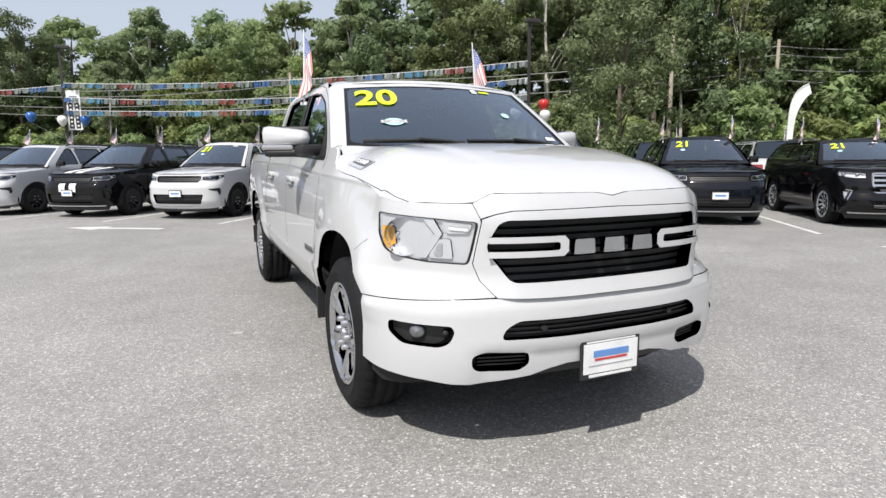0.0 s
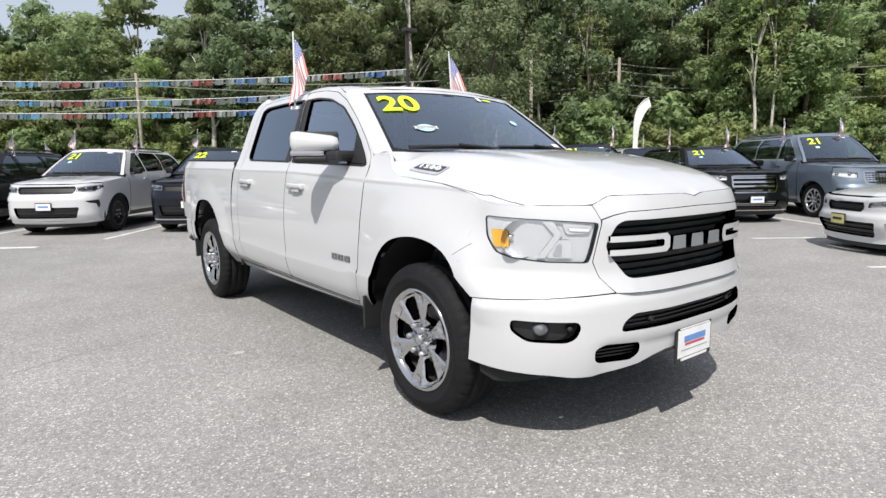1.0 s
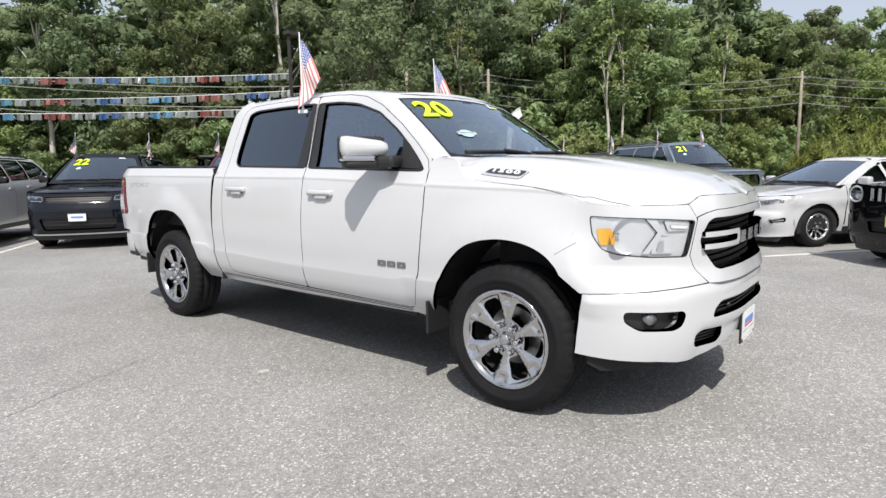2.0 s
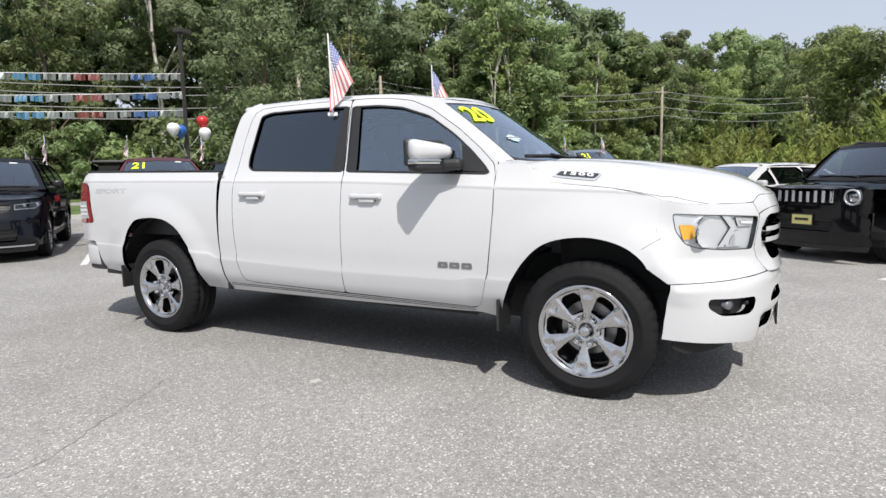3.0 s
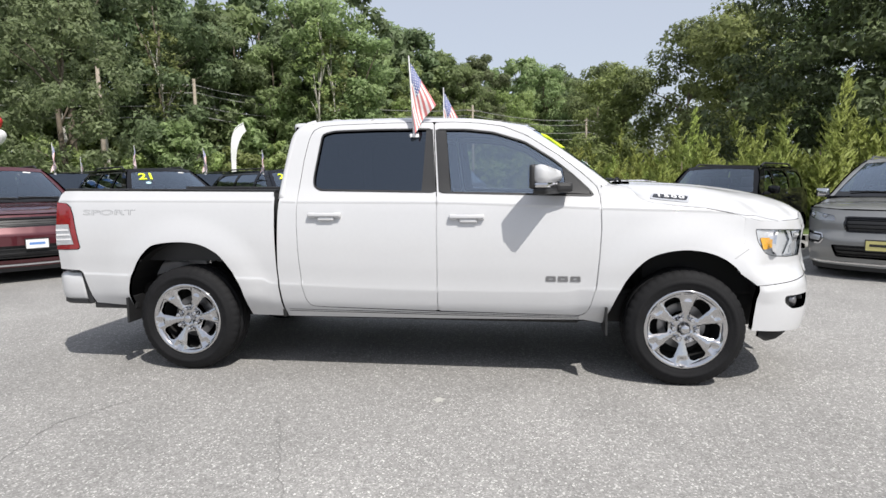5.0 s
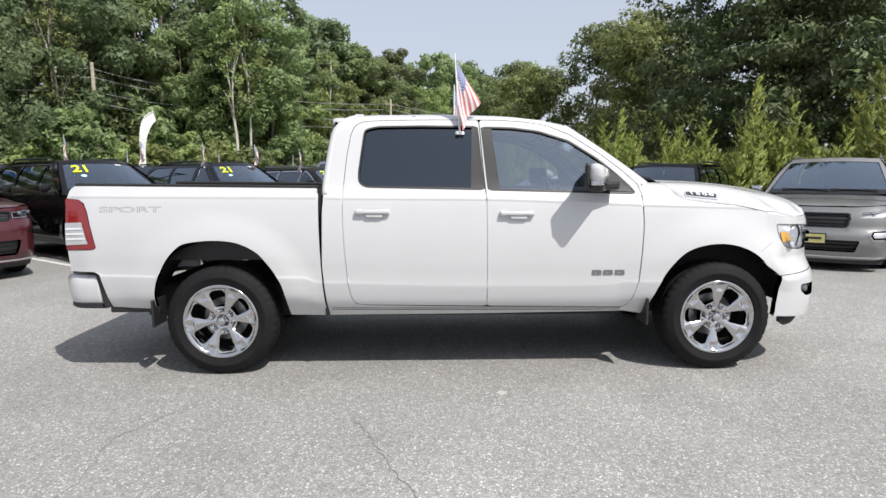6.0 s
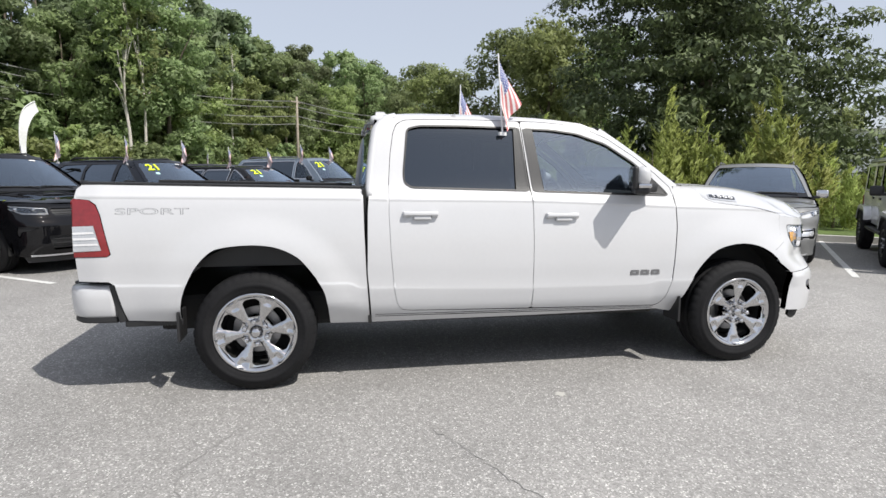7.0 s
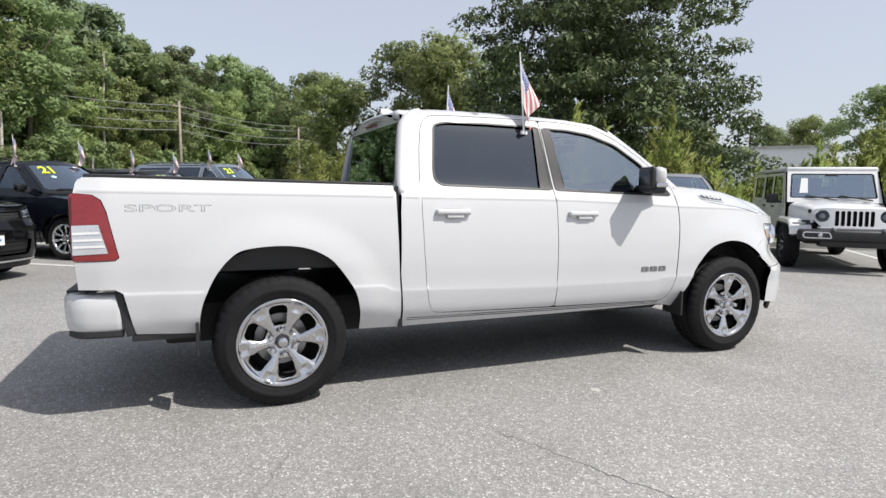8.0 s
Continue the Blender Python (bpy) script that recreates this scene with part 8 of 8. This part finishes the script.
shrubs = [shrub(61, 3.1, 1.25), shrub(62, 2.8, 1.35), shrub(63, 3.4, 1.2)]
places = [[], [], []]
a = -7.0
while a < 20:
    q = KERB2 + V2 * (a - 5.0) + U2 * (3.0 + rnd.uniform(-0.5, 0.5))
    places[rnd.randrange(3)].append((q.x, q.y, rnd.uniform(0.85, 1.12)))
    a += rnd.uniform(1.0, 1.5)
a = -9.0
while a < 22:
    q = KERB2 + V2 * (a - 5.0) + U2 * (5.0 + rnd.uniform(-0.5, 0.5))
    places[rnd.randrange(3)].append((q.x, q.y, rnd.uniform(0.9, 1.15)))
    a += rnd.uniform(2.3, 3.0)
# younger, lower shrubs in the middle of the hedge
low = lambda x, y: 0.66 if -1.6 < (Vector((x, y, 0)) - KERB2).dot(V2) < 1.5 else 1.0
for t, pl, k in zip(shrubs, places, (71, 72, 73)):
    scatter(t, [(x, y, s * low(x, y)) for x, y, s in pl], k)

tall_shrub = shrub(64, 4.1, 0.75, 9, "tall pointed light green juniper shrub behind the kerb")
scatter(tall_shrub, [(*(KERB2 + V2 * a + U2 * b)[:2], k) for a, b, k in ((5.7, 3.0, 1.02), (3.9, 2.9, 0.92), (2.0, 2.9, 0.95), (9.5, 3.2, 0.9), (-3.0, 3.4, 0.9))], 74)

# ---- posts, wires, bunting ----
WOOD = surface("weathered_pole", (0.30, 0.26, 0.21), 0.9, grain=(3.0, 0.2), fine=(40.0, 0.2), bump=0.4)
POST = surface("dark_post", (0.035, 0.03, 0.028), 0.6)
POLES = [(-24.0, 66.0), (7.2, 50.0), (26.6, 25.7), (34.0, 24.1), (42.3, 20.6), (53.0, 6.2), (66.0, -6.0)]
for i, (x, y) in enumerate(POLES):
    o = thing("utility_pole", "weathered wooden utility pole beside the road", "pole", "utility poles")
    part("shaft", tube([(0, 0, 0), (0.02, 0, 4.3), (0, 0, 8.7)], [0.15, 0.13, 0.10], 10), WOOD, o, smooth=True)
    if i in (5, 6):
        part("crossarm", boxmesh(0, 0, 8.2, 1.8, 0.10, 0.12, 0.01), WOOD, o)
    o.matrix_world = pose(x, y, 0.1, 0, 0, -35)
WIRE = surface("wire_grey", (0.24, 0.24, 0.23), 0.6)
chain = [(-24.0, 66.0), (7.2, 50.0), (34.0, 24.1), (42.3, 20.6), (53.0, 6.2), (66.0, -6.0), (90.0, -30.0)]
for z, off in ((8.4, 0.0), (7.9, 0.3), (7.0, 0.0), (6.3, 0.2)):
    pts = []
    for (x0, y0), (x1, y1) in zip(chain, chain[1:]):
        pts += [(x0 + (x1 - x0) * t + off, y0 + (y1 - y0) * t, z - 0.9 * 4 * t * (1 - t) * min(1.0, math.dist((x0, y0), (x1, y1)) / 35)) for t in np.linspace(0, 1, 9)[:-1]]
    tagged(part("overhead_wire", tube(pts, 0.034, 4), WIRE), "grey overhead wire strung between utility poles", "wire")

LAMPS = [Vector((12.1, 19.1, 0)), Vector((-7.1, 32.9, 0))]
for p in LAMPS[:2]:
    o = thing("lot_lamp_post", "dark square lot lamp post with a flat lamp head", "lamp post", "lamp posts of the lot")
    part("shaft", tube([(0, 0, 0.1), (0, 0, 7.0)], 0.075, 4), POST, o)
    part("lamp_head", boxmesh(0.15, 0, 7.08, 0.62, 0.34, 0.16, 0.03), POST, o)
    part("footing", lathe([(0, 0.0001), (0.75, 0.0001), (0.75, 0.24), (0, 0.26)], 20, "z"), CONCRETE, o)
    o.matrix_world = pose(p.x, p.y, 0.0, 0, 0, 0)
PEN = [surface("bunting_blue", (0.03, 0.085, 0.21), 0.5), surface("bunting_red", (0.15, 0.03, 0.025), 0.5), surface("bunting_silver", (0.17, 0.19, 0.18), 0.35, metal=0.3), surface("bunting_teal", (0.05, 0.16, 0.26), 0.5)]


def bunting(a, b, sag, seed):
    """A string of shiny fringed pennants between two posts."""
    rnd = random.Random(seed)
    a, b = Vector(a), Vector(b)
    at = lambda t: a.lerp(b, t) - Vector((0, 0, sag * 4 * t * (1 - t)))
    o = thing("bunting", "string of red, white and blue pennants between lamp posts", "bunting", "strings of pennants")
    part("cord", tube([at(t) for t in np.linspace(0, 1, 25)], 0.014, 4), PAPER, o)
    n = int((b - a).length / 0.46)
    d = (b - a).normalized()
    for i in range(n):
        p = at((i + 0.5) / n)
        kind = [2, 0, 2, 1, 2, 3][(i // 2) % 6]
        bm = bmesh.new()
        k = 3
        for j in range(k):
            x0, x1 = -0.19 + 0.38 * j / k, -0.19 + 0.38 * (j + 1) / k - 0.01
            sw = rnd.uniform(-0.08, 0.08)
            drop = 0.24 + rnd.uniform(-0.03, 0.03)
            nrm = Vector((-d.y, d.x, 0))
            bm.faces.new([bm.verts.new(v) for v in (p + d * x0, p + d * x1, p + d * (x1 + 0.01) + nrm * sw - Vector((0, 0, drop)), p + d * (x0 + 0.01) + nrm * sw * 0.7 - Vector((0, 0, drop)))])
        part("pennant", bm, PEN[kind], o)


L0, L1 = LAMPS[0], LAMPS[1]
bunting((*L0[:2], 5.45), (*L1[:2], 5.3), 0.35, 1)
bunting((*L0[:2], 4.75), (*L1[:2], 4.6), 0.45, 2)
bunting((*L0[:2], 4.05), (*L1[:2], 3.95), 0.30, 3)
bunting((*L1[:2], 5.2), (-28.0, 45.0, 5.2), 0.4, 4)

# balloons on the posts
def balloon(x, y, z, material, word, post=0):
    o = thing("balloon", f"shiny {word} balloon tied to a lamp post", "balloon", "balloons on the lamp posts")
    prof = [(-0.30, 0.0001), (-0.285, 0.035), (-0.20, 0.13), (-0.05, 0.215), (0.06, 0.235), (0.16, 0.20), (0.225, 0.12), (0.25, 0.0001)]
    part("skin", lathe(curve_through(prof, 3), 24, "z"), material, o, smooth=True)
    p = LAMPS[post]
    part("string", tube([(0, 0, -0.29), ((p.x - x) * 0.5, (p.y - y) * 0.5, -0.75), (p.x - x, p.y - y, -1.1)], 0.006, 4), PAPER, o)
    o.matrix_world = pose(x, y, z)


BR, BW, BB = surface("balloon_red", (0.50, 0.03, 0.03), 0.2), surface("balloon_white", (0.75, 0.75, 0.74), 0.2), surface("balloon_blue", (0.03, 0.12, 0.40), 0.2)
balloon(11.35, 18.9, 3.25, BW, "white"), balloon(11.75, 19.0, 3.20, BB, "blue"), balloon(12.75, 18.9, 3.62, BR, "red"), balloon(12.75, 18.8, 3.15, BW, "white")
balloon(-8.5, 32.4, 3.55, BB, "blue", 1), balloon(-7.2, 32.5, 3.40, BW, "white", 1), balloon(-6.2, 32.6, 3.45, BB, "blue", 1)

# banner on the left lamp post, feather banner on the verge
bn = thing("post_banner", "white and dark banner hung on a lamp post", "banner")
part("cloth", boxmesh(0, 0, 0, 0.66, 0.03, 2.0, 0.005), PAPER, bn)
for x in (-0.15, 0.15):
    column = part("dark_bar", boxmesh(x, -0.018, -0.28, 0.22, 0.006, 1.30), PLASTIC, bn)
    for k in range(6):
        part("print_bar", boxmesh(x, -0.023, 0.24 - 0.205 * k, 0.10, 0.004, 0.085), PAPER, column)
part("print_bar", boxmesh(0, -0.018, 0.66, 0.36, 0.006, 0.10), SLATE, bn)
part("print_bar", boxmesh(0, -0.018, 0.50, 0.46, 0.006, 0.06), SLATE, bn)
bn.matrix_world = pose(-6.68, 32.8, 3.95, 0, 0, -15)
fb = thing("feather_banner", "tall white curved feather banner on a pole", "banner")
pole = [(0, 0, 0), (0, 0, 2.6), (0.05, 0, 3.8), (0.30, 0, 4.5), (0.70, 0, 4.85), (1.05, 0, 5.0)]
part("pole", tube(curve_through(pole, 4), 0.025, 6), PAPER, fb)
bm = bmesh.new()
edge = curve_through([(0.0, 1.0), (0.0, 2.6), (0.05, 3.8), (0.30, 4.5), (0.70, 4.85), (1.05, 5.0)], 5)
inner = curve_through([(0.30, 1.0), (0.36, 2.6), (0.45, 3.4), (0.65, 3.9), (0.95, 4.30), (1.25, 4.52)], 5)
for (a, b), (c, d) in zip(zip(edge, edge[1:]), zip(inner, inner[1:])):
    bm.faces.new([bm.verts.new((x, 0.03 * math.sin(3 * z), z)) for x, z in (a, b, d, c)])
part("cloth", bm, PAPER, fb)
fb.matrix_world = pose(27.05, 17.95, 0.0, 0, 0, -40) @ Matrix.Diagonal((0.78, 1.0, 1.0, 1.0))

# low building and lamp far off
CLAD = surface("pale_cladding", (0.75, 0.77, 0.78), 0.6)
bd = thing("low_building", "low pale flat-roofed building behind the trees", "building")
part("wall", boxmesh(0, 0, 2.95, 12, 8, 5.9), CLAD, bd)
part("roof", boxmesh(0, 0, 6.0, 12.4, 8.4, 0.25), CONCRETE, bd)
bd.matrix_world = pose(43.5, -53.6, 0.1, 0, 0, 40)
fl = thing("lot_lamp_post", "tall dark lamp post with twin heads", "lamp post", "lamp posts of the lot")
part("shaft", tube([(0, 0, 0.1), (0, 0, 7.15)], 0.08, 6), POST, fl)
part("lamp_head", boxmesh(0.75, 0, 7.15, 1.0, 0.4, 0.16, 0.02), POST, fl)
part("lamp_head", boxmesh(-0.75, 0, 7.15, 1.0, 0.4, 0.16, 0.02), POST, fl)
fl.matrix_world = pose(34.5, -41.5, 0.0, 0, 0, 40)

# ---- ground ----
bm = bmesh.new()
bmesh.ops.create_grid(bm, x_segments=20, y_segments=20, size=600)
tagged(part("ground", bm, ASPHALT), "worn grey asphalt lot with pale stones and cracks", "ground", kind="structure")
